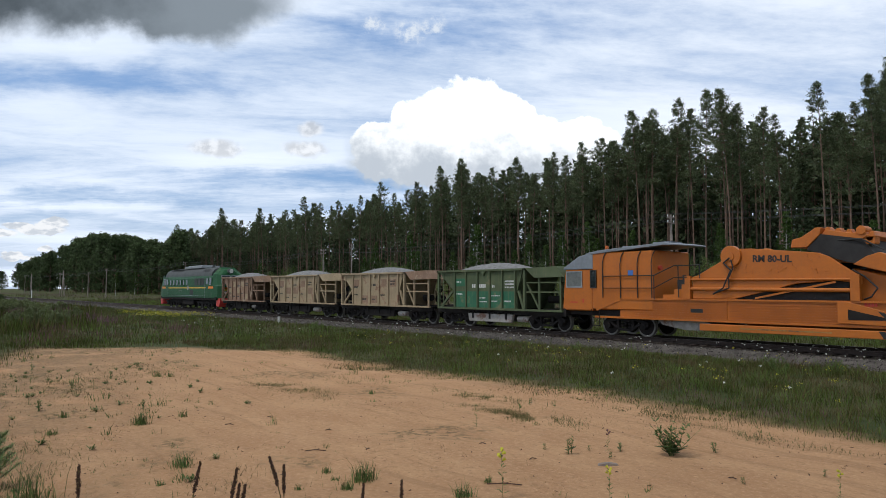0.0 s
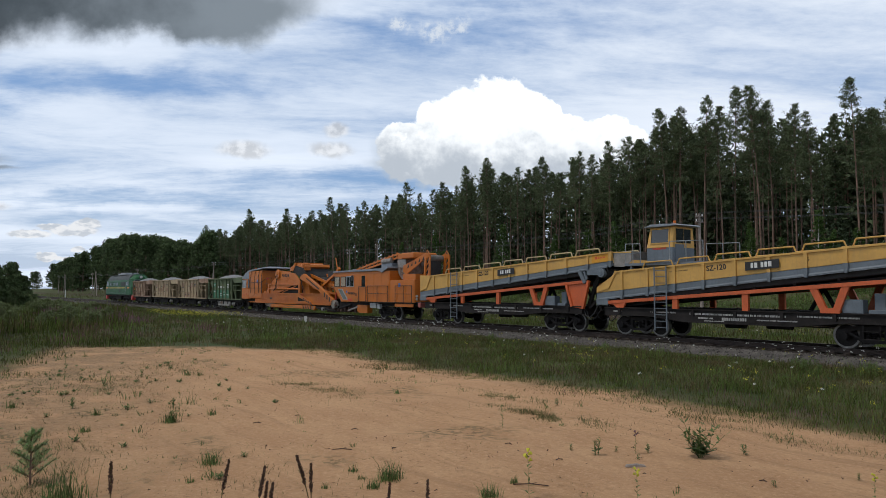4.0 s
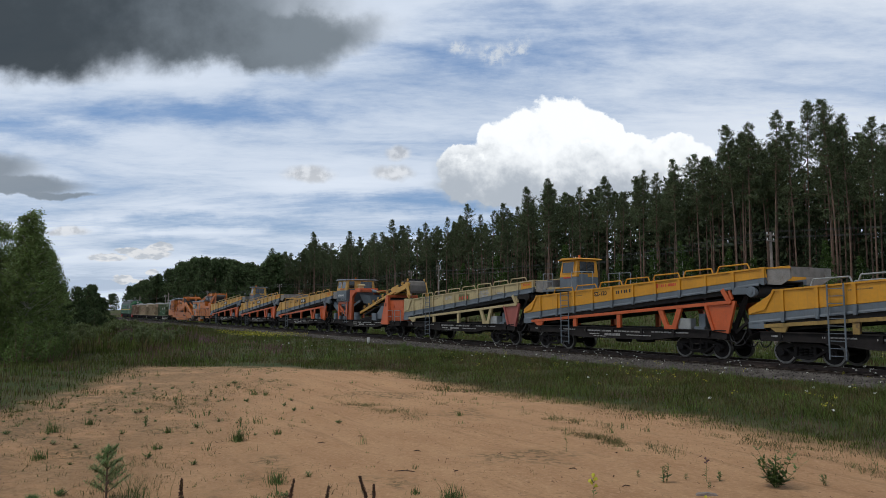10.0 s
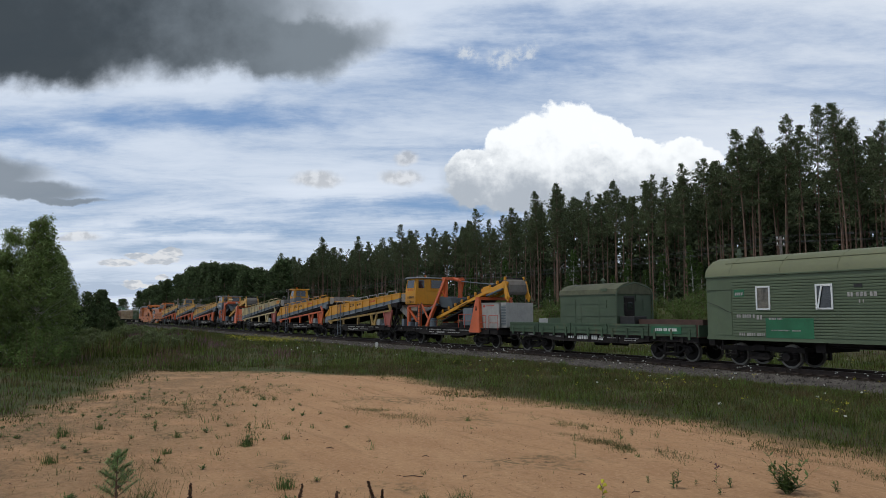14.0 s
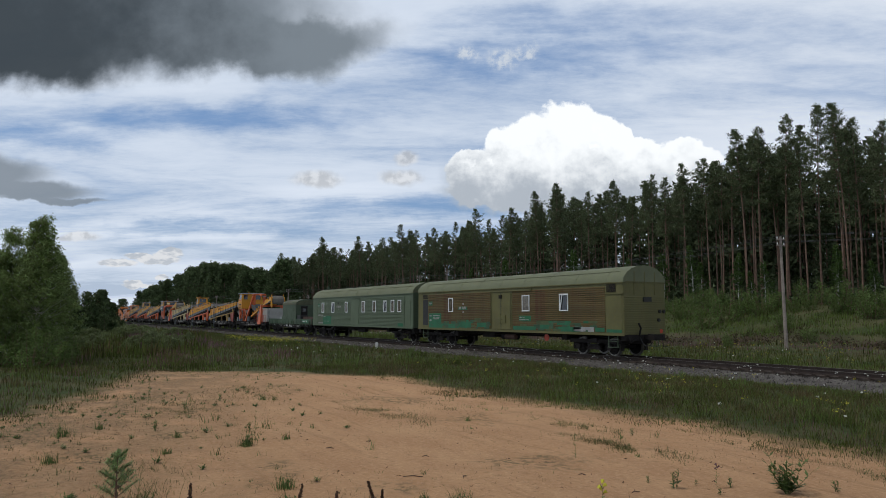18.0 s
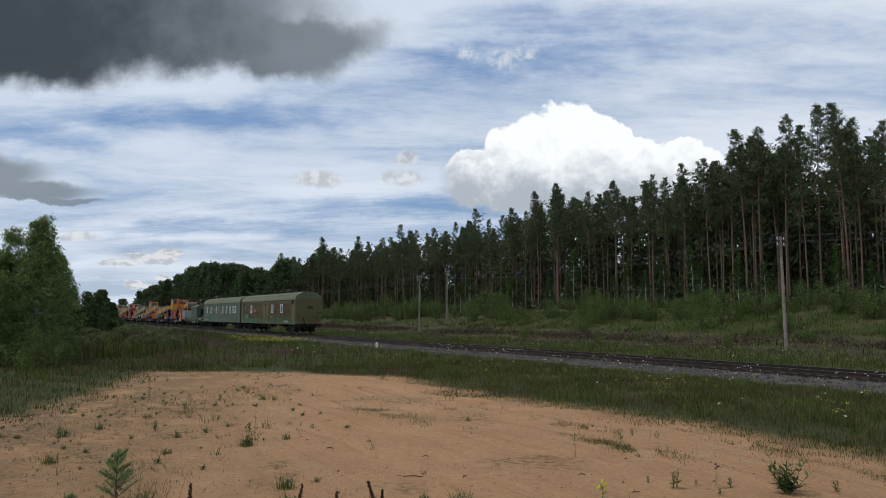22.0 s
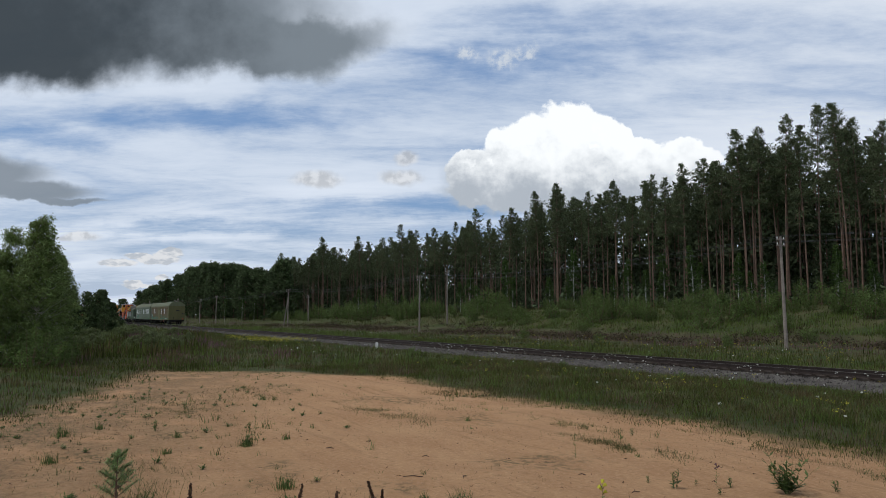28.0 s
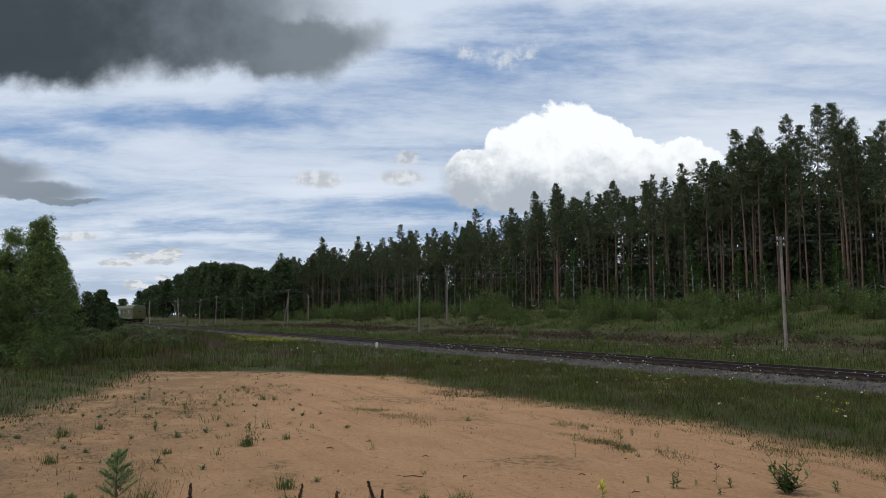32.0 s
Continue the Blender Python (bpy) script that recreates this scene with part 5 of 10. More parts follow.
        for s in (-1, 1):
            for a, b in ((-5.45, -4.62), (-3.05, -1.40)):
                handrail(car, [(a, s * 1.42, 3.34), (a, s * 1.42, 4.25), (b, s * 1.42, 4.22), (b, s * 1.42, 3.34)], "handrail", 0.02,
                         [((a + b) / 2, s * 1.42, 3.34, 4.23)])
            handrail(car, [(-5.45, s * 1.42, 3.8), (-4.6, s * 1.42, 3.8)])
    return car


# ---- unloading wagons with a slewing boom ----
def unloading_wagon(place, label, cab_low, cab_high, frame_mat, boom_mat, house_mat, rail_mat, number, roof="roofgrey", tall=False):
    car = wagon("unloading_wagon", place, label)
    flat_frame(car, x0=-6.7, x1=6.9 if not tall else 7.0)
    add_bogie(car, -5.0), add_bogie(car, 5.0)
    add_couplers(car, -6.7, 6.95)
    # cab on its trestle
    z0, z1 = (2.98, 4.98) if tall else (2.94, 4.86)
    for s in (-1, 1):
        tres = part("trestle", Geo().box(-5.3, -3.4, s * 1.2 - 0.12, s * 1.2 + 0.12, z0 - 0.22, z0 - 0.02), M[frame_mat], car, "welded trestle under the cab", bevel=0.01)
        for x in (-5.25, -3.55):
            part("trestle_leg", Geo().box(x - 0.14, x + 0.14, s * 1.2 - 0.12, s * 1.2 + 0.12, 1.28, z0 - 0.22), M[frame_mat], tres, bevel=0.01)
        part("trestle_brace", Geo().beam((-5.2, s * 1.2, 2.6), (-3.6, s * 1.2, 1.4), 0.12, 0.16), M[frame_mat], tres)
        if not tall:
            part("trestle_rail", Geo().box(-5.11, -3.69, s * 1.2 - 0.06, s * 1.2 + 0.06, 1.95, 2.10), M[frame_mat], tres)
    for x in (-5.25, -3.55):
        part("trestle_cross_beam", Geo().box(x - 0.1, x + 0.1, -1.08, 1.08, z0 - 0.2, z0 - 0.05), M[frame_mat], car)
    xr = -3.25 if not tall else -3.80
    cab = operator_cab(car, -5.45, xr, z0, z1, 1.45, cab_low, cab_high, 0.52, roof)
    for k in range(4):
        part("panel_rib", Geo().box(-5.44, xr - 0.01, -1.475, -1.45, z0 + 0.10 + k * 0.22, z0 + 0.125 + k * 0.22), M[cab_low], cab)
    letters(car, "SZ-120", -5.15, -1.482, z0 + 0.12, 0.24, M["black"], 0, 0.006)
    letters(car, number, -4.15 if not tall else -4.40, -1.482, z0 + 0.12, 0.22 if not tall else 0.20, M["black"])
    bars(car, -1.482, M["white" if not tall else "black"], [(-5.0, z0 + 0.46, 1.35 if not tall else 0.95, 0.17)])
    bars(car, -1.452, M["signred"], [(-4.62 if not tall else -4.95, z0 + 1.06, 0.14, 0.12), (-4.40 if not tall else -4.73, z0 + 1.08, 0.62, 0.08)])
    ladder(car, -3.45, -1.55, 1.0, 3.1, 0.5, "bluegrey" if not tall else "black", 0.3, 0.25)
    # gantry that holds the boom's stays
    for s in (-1, 1):
        gan = Geo()
        if tall:
            gan.beam((-2.35, s * 1.25, 1.28), (-0.45, s * 0.75, 4.85), 0.22, 0.26).beam((-0.9, s * 0.9, 4.1), (-0.35, s * 0.55, 3.0), 0.14, 0.14)
            gan.beam((-2.2, s * 1.25, 1.9), (-3.3, s * 1.2, 3.0), 0.1, 0.12)
            gan.box(-0.75, -0.50, s * 0.62 - 0.1, s * 0.62 + 0.1, 3.2, 4.85)
        else:
            gan.prism([(-3.1, 1.28), (-2.5, 1.28), (-2.35, 3.3), (-1.7, 3.72), (-0.75, 3.72), (-0.75, 3.92), (-2.8, 3.95), (-2.85, 3.3)], s * 1.30, s * 1.06)
        part("gantry_leg", gan, M[frame_mat], car, "tall leg of the frame over the slewing ring", bevel=0.012)
    gan = Geo()
    if tall:
        gan.box(-0.85, -0.40, -0.85, 0.85, 4.74, 4.94)
        part("stay_cylinder", Geo().rod((-0.6, 0, 4.86), (0.25, 0, 4.68), 0.12, 12).rod((0.25, 0, 4.68), (0.5, 0, 4.62), 0.09, 10), M[frame_mat], car)
        stay = Geo().rod((0.5, 0, 4.62), (4.9, 0, 4.20), 0.035, 6).rod((4.2, 0, 4.27), (4.9, 0, 4.20), 0.07, 8)
        part("stay_rod", stay, M["bluegrey"], car)
    else:
        gan.box(-2.65, -0.75, -1.2, 1.2, 3.74, 3.94)
        gan.box(-2.55, -1.6, -0.9, 0.9, 3.94, 4.1)
        part("gantry_lamp_box", Geo().box(-2.4, -1.95, -0.7, -0.3, 4.0, 4.35).prism([(-2.55, 4.35), (-1.8, 4.35), (-2.18, 4.5)], -0.8, -0.2), M["cream"], car)
        part("stay_cylinder", Geo().rod((-1.0, 0, 3.88), (0.1, 0, 3.74), 0.13, 12), M["bluegrey"], car)
        part("stay_rod", Geo().rod((0.1, 0.12, 3.72), (4.6, 0.12, 4.0), 0.025, 6).rod((0.1, -0.12, 3.72), (4.6, -0.12, 3.96), 0.025, 6).rod((0.1, 0, 3.73), (0.5, 0, 3.70), 0.06, 8), M["yellow"], car)
    part("gantry_head", gan, M[frame_mat], car, "cross head of the frame over the slewing ring", bevel=0.012)
    # receiving chute and hopper before the slewing ring
    feed = Geo().prism([(-6.4, 1.45), (-1.2, 3.0), (-1.2, 2.82), (-6.3, 1.30)], -1.0, 1.0)
    part("feed_conveyor", feed, M["belt"], car)
    part("feed_edge", Geo().beam((-6.4, -1.05, 1.40), (-1.2, -1.05, 2.95), 0.08, 0.16).beam((-6.4, 1.05, 1.40), (-1.2, 1.05, 2.95), 0.08, 0.16), M["bluegrey"], car)
    part("feed_chute", Geo().prism([(-6.6, 2.95), (-5.55, 2.5), (-5.6, 1.9), (-6.9, 2.55)], -1.15, 1.15), M["bluegrey" if not tall else "chute"], car)
    part("hopper", Geo().put([(-1.5, -0.95, 3.55), (0.6, -0.95, 3.4), (0.6, 0.95, 3.4), (-1.5, 0.95, 3.55), (-1.2, -0.7, 2.75), (0.4, -0.7, 2.65), (0.4, 0.7, 2.65), (-1.2, 0.7, 2.75)],
                            [(0, 4, 5, 1), (1, 5, 6, 2), (2, 6, 7, 3), (3, 7, 4, 0), (4, 7, 6, 5)]), M["bluegrey"], car, "blue-grey receiving hopper")
    part("slewing_ring", Geo().rod((-0.3, 0, 1.29), (-0.3, 0, 1.45), 1.15, 28).rod((-0.3, 0, 1.45), (-0.3, 0, 1.58), 0.95, 28), M["chassis"], car)
    for k in range(5):
        part("cable_coil", Geo().rod((-1.95, -0.95, 1.30 + k * 0.13), (-1.95, -0.95, 1.41 + k * 0.13), 0.27, 14), M["bluegrey"], car)
    # boom
    a, b = Vector((-1.75, 0, 1.92)), Vector((6.25, 0, 4.12))
    boom = Geo()
    for s in (-1, 1):
        y = s * 0.72
        boom.beam((a.x, y, a.z), (5.2, y, 3.82), 0.10, 0.22)
        boom.prism([(4.3, 3.55), (4.4, 4.02), (5.0, 4.10), (5.5, 3.98), (6.95, 4.38), (7.25, 4.28), (7.2, 4.05), (6.6, 3.85), (5.2, 3.62)], y - 0.06, y + 0.06)
    for k in range(9):
        p = a.lerp(Vector((5.0, 0, 3.75)), k / 8)
        boom.box(p.x - 0.05, p.x + 0.05, -0.7, 0.7, p.z - 0.1, p.z)
    bm_ = part("boom", boom, M[boom_mat], car, "yellow belt boom", bevel=0.008)
    for k in range(10):
        p = Vector((-0.9, 0, 2.42)).lerp(Vector((6.9, 0, 4.52)), k / 9)
        for s in (-1, 1):
            part("idler_bracket", Geo().prism([(p.x - 0.07, p.z - 0.12), (p.x + 0.07, p.z - 0.10), (p.x + 0.10, p.z + 0.10), (p.x - 0.02, p.z + 0.13)], s * 0.68, s * 0.80), M[boom_mat], bm_)
    part("boom_belt", Geo().prism([(-1.6, 2.34), (7.0, 4.60), (7.0, 4.48), (-1.6, 2.20)], -0.66, 0.66).prism([(-1.3, 1.75), (4.2, 3.28), (4.2, 3.18), (-1.3, 1.65)], -0.6, 0.6), M["belt"], car, "black conveyor belt on the boom")
    sag = [(1.5, 2.4), (2.2, 2.35), (3.2, 2.6), (4.2, 3.2), (3.6, 3.2), (2.4, 2.75)]
    part("belt_tray", Geo().prism(sag, -0.6, 0.6), M["belt"], car)
    drum = Geo()
    prof = [(6.65, 4.44), (6.95, 4.50), (7.22, 4.36), (7.36, 4.1), (7.38, 3.66), (7.28, 3.46), (7.16, 3.46), (7.02, 3.62), (6.96, 4.0)]
    part("boom_head", drum.prism(prof, -0.70, 0.70), M["beltgrey"], car, "grey belt over the boom's head drum", bevel=0.04)
    hang = Geo()
    for s in (-1, 1):
        y = s * 0.84
        hang.prism([(6.75, 4.32), (7.12, 4.36), (7.36, 3.60), (7.52, 3.32), (7.38, 3.0), (7.10, 3.26), (6.95, 3.9)], y - 0.05, y + 0.05)
        hang.rod((7.25, y - 0.09, 3.34), (7.25, y + 0.09, 3.34), 0.15, 12)
    part("head_bracket", hang, M[boom_mat], car, bevel=0.01)
    for y in (-0.80, 0.80):
        part("boom_cylinder", Geo().rod((4.9, y, 3.45), (6.7, y, 3.85), 0.07, 8), M[boom_mat if not tall else "bluegrey"], car)
    bars(car, -0.785, M["black"], [(1.4, 2.72, 1.1, 0.06)], slope=0.275)
    # pyramid stand with cross beam, and the engine house
    for s in (-1, 1):
        st = part("boom_stand", Geo().put([(3.90, s * 1.60, 0.98), (5.18, s * 1.60, 0.98), (5.18, s * 1.30, 1.1), (3.90, s * 1.30, 1.1), (4.42, s * 1.42, 3.18), (4.84, s * 1.42, 3.18), (4.84, s * 1.2, 3.18), (4.42, s * 1.2, 3.18)],
                  [(3, 2, 1, 0), (4, 5, 6, 7), (0, 1, 5, 4), (1, 2, 6, 5), (2, 3, 7, 6), (3, 0, 4, 7)]), M[frame_mat], car, "tapered steel stand for the boom", bevel=0.015)
        # dark plate on the solid stand, its colour the shade of a slot
        part("stand_slot", Geo().prism([(4.56, 2.45), (4.70, 2.45), (4.65, 2.75), (4.60, 2.75)], s * 1.50, s * 1.47), M["chassis"], st)
    zc = 3.18 if not tall else 3.42
    part("stand_beam", Geo().box(4.45, 4.82, -1.42, 1.42, 3.16, 3.36), M[frame_mat], car, bevel=0.02)
    hx0, hx1, hz = (4.6, 7.1, 2.95) if not tall else (4.75, 6.85, 2.90)
    side = 1.22
    house = part("engine_house", Geo().box(hx0, hx1, -side, side, 1.30, hz), M[house_mat], car, "engine house with louvred vents", bevel=0.02)
    part("house_roof", Geo().box(hx0 - 0.03, hx1 + 0.03, -side - 0.03, side + 0.03, hz, hz + 0.06), M["chassis" if not tall else house_mat], house)
    for k in range(3):
        x = hx0 + 0.75 + k * (hx1 - hx0 - 0.5) / 3
        for j in range(4):
            part("louvre", Geo().box(x, x + 0.30, -side - 0.018, -side, hz - 0.62 + j * 0.07, hz - 0.585 + j * 0.07), M[house_mat], house)
        part("house_door", Geo().box(x - 0.06, x - 0.06 + (hx1 - hx0 - 0.5) / 3 * 0.86, -side - 0.012, -side, 1.42, hz - 0.70), M[house_mat], house)
    for j in range(11):
        part("end_slat", Geo().put([(hx1, -side * 0.9, 1.50 + j * 0.12), (hx1, side * 0.9, 1.50 + j * 0.12), (hx1 + 0.05, side * 0.9, 1.44 + j * 0.12), (hx1 + 0.05, -side * 0.9, 1.44 + j * 0.12),
                                   (hx1, -side * 0.9, 1.47 + j * 0.12), (hx1, side * 0.9, 1.47 + j * 0.12)], [(0, 1, 2, 3), (5, 4, 3, 2), (0, 3, 4), (1, 5, 2)]), M[house_mat], house)
    if tall:
        part("radiator_frame", Geo().box(hx1 + 0.06, hx1 + 0.65, -1.1, 1.1, 1.35, 2.95), M["genset"], car, bevel=0.02)
        for j in range(13):
            part("radiator_slat", Geo().box(hx1 + 0.12, hx1 + 0.60, -1.125, -1.095, 1.50 + j * 0.10, 1.555 + j * 0.10), M["bluegrey"], car)
        part("exhaust_logo", Geo().box(hx0 + 0.35, hx0 + 0.60, -side - 0.02, -side - 0.016, 2.66, 2.80), M["signred"], car)
        bars(car, -side - 0.02, M["signred"], [(hx0 + 0.75, 2.74, 0.9, 0.05)])
    for a0, b0 in ((4.95, 5.75), (6.1, 7.1)):
        handrail(car, [(a0, -1.47, 1.2), (a0, -1.47, 2.12), (b0, -1.47, 2.12), (b0, -1.47, 1.2)], rail_mat, 0.022, [])
        handrail(car, [(a0, -1.47, 1.65), (b0, -1.47, 1.65)], rail_mat, 0.02)
    if tall:
        handrail(car, [(2.35, -1.42, 1.28), (2.35, -1.42, 2.2), (3.9, -1.42, 2.2)], rail_mat, 0.02, [(3.1, -1.42, 1.28, 2.2)])
        handrail(car, [(2.35, -1.42, 1.75), (3.9, -1.42, 1.75)], rail_mat, 0.02)
        part("fuel_tank", Geo().box(2.4, 3.6, -1.1, 0.2, 1.45, 2.62), M["bluegrey"], car, "grey steel tank", bevel=0.03)
        part("tank_foot", Geo().box(2.5, 3.5, -1.0, 0.1, 1.28, 1.45), M["chassis"], car)
        part("valve_block", Geo().box(1.75, 2.2, -0.9, -0.3, 1.28, 1.9), M["chassis"], car)
    else:
        part("tool_chest", Geo().box(1.55, 2.35, -1.25, -0.5, 1.285, 1.88), M["bluegrey"], car, "blue-grey tool chest", bevel=0.015)
        part("fuel_tank", Geo().prism([(2.0, 1.40), (2.0, 1.75), (3.1, 2.50), (4.35, 2.50), (4.35, 1.40)], -1.1, 0.9), M["bluegrey"], car, "slope-fronted grey tank", bevel=0.02)
    for x in (-6.1, -5.0, -3.9):
        part("control_box", Geo().box(x, x + 0.36, -1.42, -1.05, 1.285, 1.62 if x > -6 else 1.85), M["bluegrey"], car, bevel=0.012)
    return car


P0 = -170.9
conveyor_wagon(P0, "yellow and blue-grey conveyor wagon on vermilion supports", "yellow", "vermilion", "vermilion", cut=False, rail="cream")
conveyor_wagon(P0 + 14.87, "yellow conveyor wagon with vermilion supports and small cab", "yellow", "vermilion", "vermilion", cab=True, plate=True)
conveyor_wagon(P0 + 29.70, "yellow and blue-grey conveyor wagon with vermilion supports", "yellow", "vermilion", "vermilion")
unloading_wagon(-126.2, "unloading wagon with grey and yellow cab and red engine house", "bluegrey", "yellow", "vermilion", "yellow", "vermilion", "handrail", "No 44")
conveyor_wagon(-111.3, "dusty cream conveyor wagon with stencilled lettering and cream supports", "cream", "cream", "pinkred", plate="stencil", box="palebox", cut=False)
conveyor_wagon(-96.45, "deep yellow conveyor wagon with orange supports and yellow cab", "deepyellow", "vermilion", "vermilion", cab=True, plate=False, box="palebox")
conveyor_wagon(-81.45, "yellow conveyor wagon with tan supports and pale guard hoops", "deepyellow", "tan", "pinkred", plate=False, box="palebox", rail="palebox")
unloading_wagon(-66.6, "unloading wagon with yellow cab, orange stands and white generator", "deepyellow", "deepyellow", "vermilion", "deepyellow", "genset", "redrail", "No46", tall=True)

# ---- the ballast cleaning machine: leading and trailing vehicle ----
def cleaner_front():
    car = wagon("ballast_cleaner_wagon", -199.6, "orange ballast cleaning machine with engine house and side conveyors", "track machine")
    O = M["orange"]
    frame = part("main_frame", Geo().box(-9.5, 8.6, -1.2, 1.2, 0.92, 1.30), M["chassis"], car)
    add_bogie(car, -6.35, 1.95), add_couplers(car, -9.6, 8.6, "f")
    part("buffer_beam", Geo().box(-9.78, -9.6, -1.45, 1.45, 0.85, 1.2), M["chassis"], car)
    # front cab and engine house
    nose = Geo().prism([(-9.82, 1.12), (-9.75, 2.1), (-9.62, 3.1), (-7.95, 3.1), (-7.95, 1.12)], -1.45, 1.45)
    cab = part("front_cab", nose, O, car, "low front cab", bevel=0.05)
    part("cab_hood", Geo().prism([(-9.75, 3.1), (-9.7, 3.2), (-8.75, 3.72), (-8.1, 3.86), (-7.9, 3.86), (-7.9, 3.1)], -1.48, 1.48), M["roofgrey"], cab, "sloped grey sheet hood", bevel=0.02)
    for s in (-1, 1):
        window(car, -9.55, -8.55, 2.22, 3.02, s * 1.45, "handrail", "paleglass", 0.06)
        window(car, -8.05, -7.68, 2.2, 3.05, s * 1.47, "rubber", "glass", 0.05)
        part("step", Geo().pipe([(-8.0, s * 1.5, 1.2), (-8.0, s * 1.5, 0.45), (-7.5, s * 1.5, 0.45), (-7.5, s * 1.5, 1.2)], 0.02).box(-8.0, -7.5, s * 1.5 - 0.1, s * 1.5 + 0.1, 0.44, 0.46).box(-8.0, -7.5, s * 1.5 - 0.1, s * 1.5 + 0.1, 0.8, 0.82), M["chassis"], car)
    for y in (-0.75, 0.05):
        part("window", Geo().box(-9.74, -9.66, y, y + 0.7, 2.2, 3.0), M["glass"], cab)
    house = part("engine_house", Geo().box(-7.95, -4.62, -1.46, 1.46, 1.20, 3.86), O, car, "tall orange engine house", bevel=0.05)
    roof = part("house_roof", Geo().prism([(-8.35, 3.86), (-7.4, 3.98), (-4.0, 4.18), (-3.6, 4.10), (-3.6, 4.04), (-4.0, 4.06), (-7.95, 3.80)], -1.50, 1.20), M["roofgrey"], car, "overhanging blue-grey sheet roof", bevel=0.015)
    part("roof_hatch", Geo().box(-5.0, -4.2, -0.8, 0.2, 4.14, 4.26).box(-6.9, -5.4, -0.5, 0.3, 4.05, 4.17), M["roofgrey"], roof)
    part("beacon", Geo().rod((-7.5, -0.9, 3.98), (-7.5, -0.9, 4.2), 0.09, 10), M["amber"], roof)
    for x in (-7.3, -6.3, -5.37, -4.64):
        part("hand_hoop", Geo().pipe([(x, -1.50, 1.75), (x, -1.52, 3.3), (x + 0.06, -1.50, 3.65), (x + 0.18, -1.46, 3.86)], 0.022), M["black"], car)
        part("hand_hoop", Geo().pipe([(x, 1.50, 1.75), (x, 1.52, 3.3), (x + 0.06, 1.50, 3.65), (x + 0.18, 1.46, 3.86)], 0.022), M["black"], car)
    for s in (-1, 1):
        handrail(car, [(-7.3, s * 1.54, 2.75), (-4.5, s * 1.54, 2.75), (-3.5, s * 1.54, 3.15), (-2.3, s * 1.54, 3.15)], "black", 0.022, [(-3.3, s * 1.54, 1.8, 3.15), (-2.3, s * 1.54, 2.6, 3.15)])
        handrail(car, [(-7.3, s * 1.54, 2.20), (-4.5, s * 1.54, 2.20), (-3.5, s * 1.54, 2.65), (-2.9, s * 1.54, 2.65)], "black", 0.02, [(-4.5, s * 1.54, 1.7, 2.75)])
        for x in (-7.15, -6.2, -5.42):
            part("house_door", Geo().box(x, x + 0.75, s * 1.462, s * 1.472, 1.9, 3.2), O, house)
    part("notice", Geo().box(-5.9, -5.62, -1.478, -1.470, 2.76, 3.0), M["patch_blue"], car)
    part("lamp", Geo().rod((-4.62, -0.95, 3.1), (-4.50, -0.95, 3.1), 0.10, 10), M["signred"], car)
    bars(car, -1.46, M["signred"], [(-9.3, 1.48, 0.5, 0.07), (-8.55, 1.50, 0.14, 0.18)])
    part("walk_step", Geo().prism([(-4.1, 1.70), (-2.9, 1.70), (-2.9, 2.35), (-3.2, 2.35), (-3.2, 2.15), (-3.55, 2.15), (-3.55, 1.92), (-4.1, 1.92)], -1.45, -0.7), O, car, "orange steps up to the screen")
    part("valve_cluster", Geo().box(-3.75, -3.35, -0.9, -0.6, 1.95, 2.55).rod((-3.5, -0.75, 2.5), (-3.5, -0.75, 2.75), 0.08, 8), M["black"], car)
    # screen unit: big drum and riveted side plates
    for s in (-1, 1):
        plate = Geo().prism([(-2.5, 2.70), (-1.35, 3.3), (-0.95, 3.74), (-0.2, 3.74), (2.35, 3.48), (2.7, 3.34), (3.78, 2.58), (3.78, 2.34), (2.95, 2.47), (1.55, 2.36), (0.2, 2.02), (-0.9, 1.76), (-2.7, 1.76), (-2.7, 2.66)], s * 1.34, s * 1.44)
        pl = part("screen_side", plate, O, car, "riveted side plate of the screen box", bevel=0.015)
        r = random.Random(4)
        for k in range(40):
            x, z = r.uniform(-1.1, 3.1), r.uniform(2.75, 3.5)
            if z < 3.5 - max(0, x - 2.2) * 0.75 and not (z > 3.1 and x < 1.7):
                part("bolt_head", cached("bolt", lambda: Geo().rod((0, -0.02, 0), (0, 0.02, 0), 0.032, 6).mesh("bolt_head", O)), None, pl).location = (x, s * 1.45, z)
        part("drum_cover", Geo().rod((-0.95, s * 1.36, 3.46), (-0.95, s * 1.56, 3.46), 0.42, 24), O, pl, "round bearing cover", bevel=0.02)
        part("drum_hub", Geo().rod((-0.95, s * 1.56, 3.46), (-0.95, s * 1.60, 3.46), 0.16, 14), O, pl)
        bar = Geo().rod((-2.9, s * 1.48, 2.55), (3.7, s * 1.48, 2.50), 0.05, 8).rod((-2.95, s * 1.46, 2.16), (3.5, s * 1.46, 2.12), 0.075, 10)
        bar.beam((0.0, s * 1.47, 1.80), (2.95, s * 1.47, 2.42), 0.05, 0.07)
        bar.box(-3.0, -2.75, s * 1.40, s * 1.54, 1.75, 2.7).box(3.45, 3.75, s * 1.40, s * 1.56, 1.75, 2.68)
        part("screen_carrier", bar, O, car, "carrier rails beside the screen")
        part("screen_belly", Geo().prism([(-1.0, 1.74), (0.2, 2.10), (1.55, 2.44), (3.3, 2.50), (3.3, 1.74)], s * 1.20, s * 1.26), M["belt"], car)
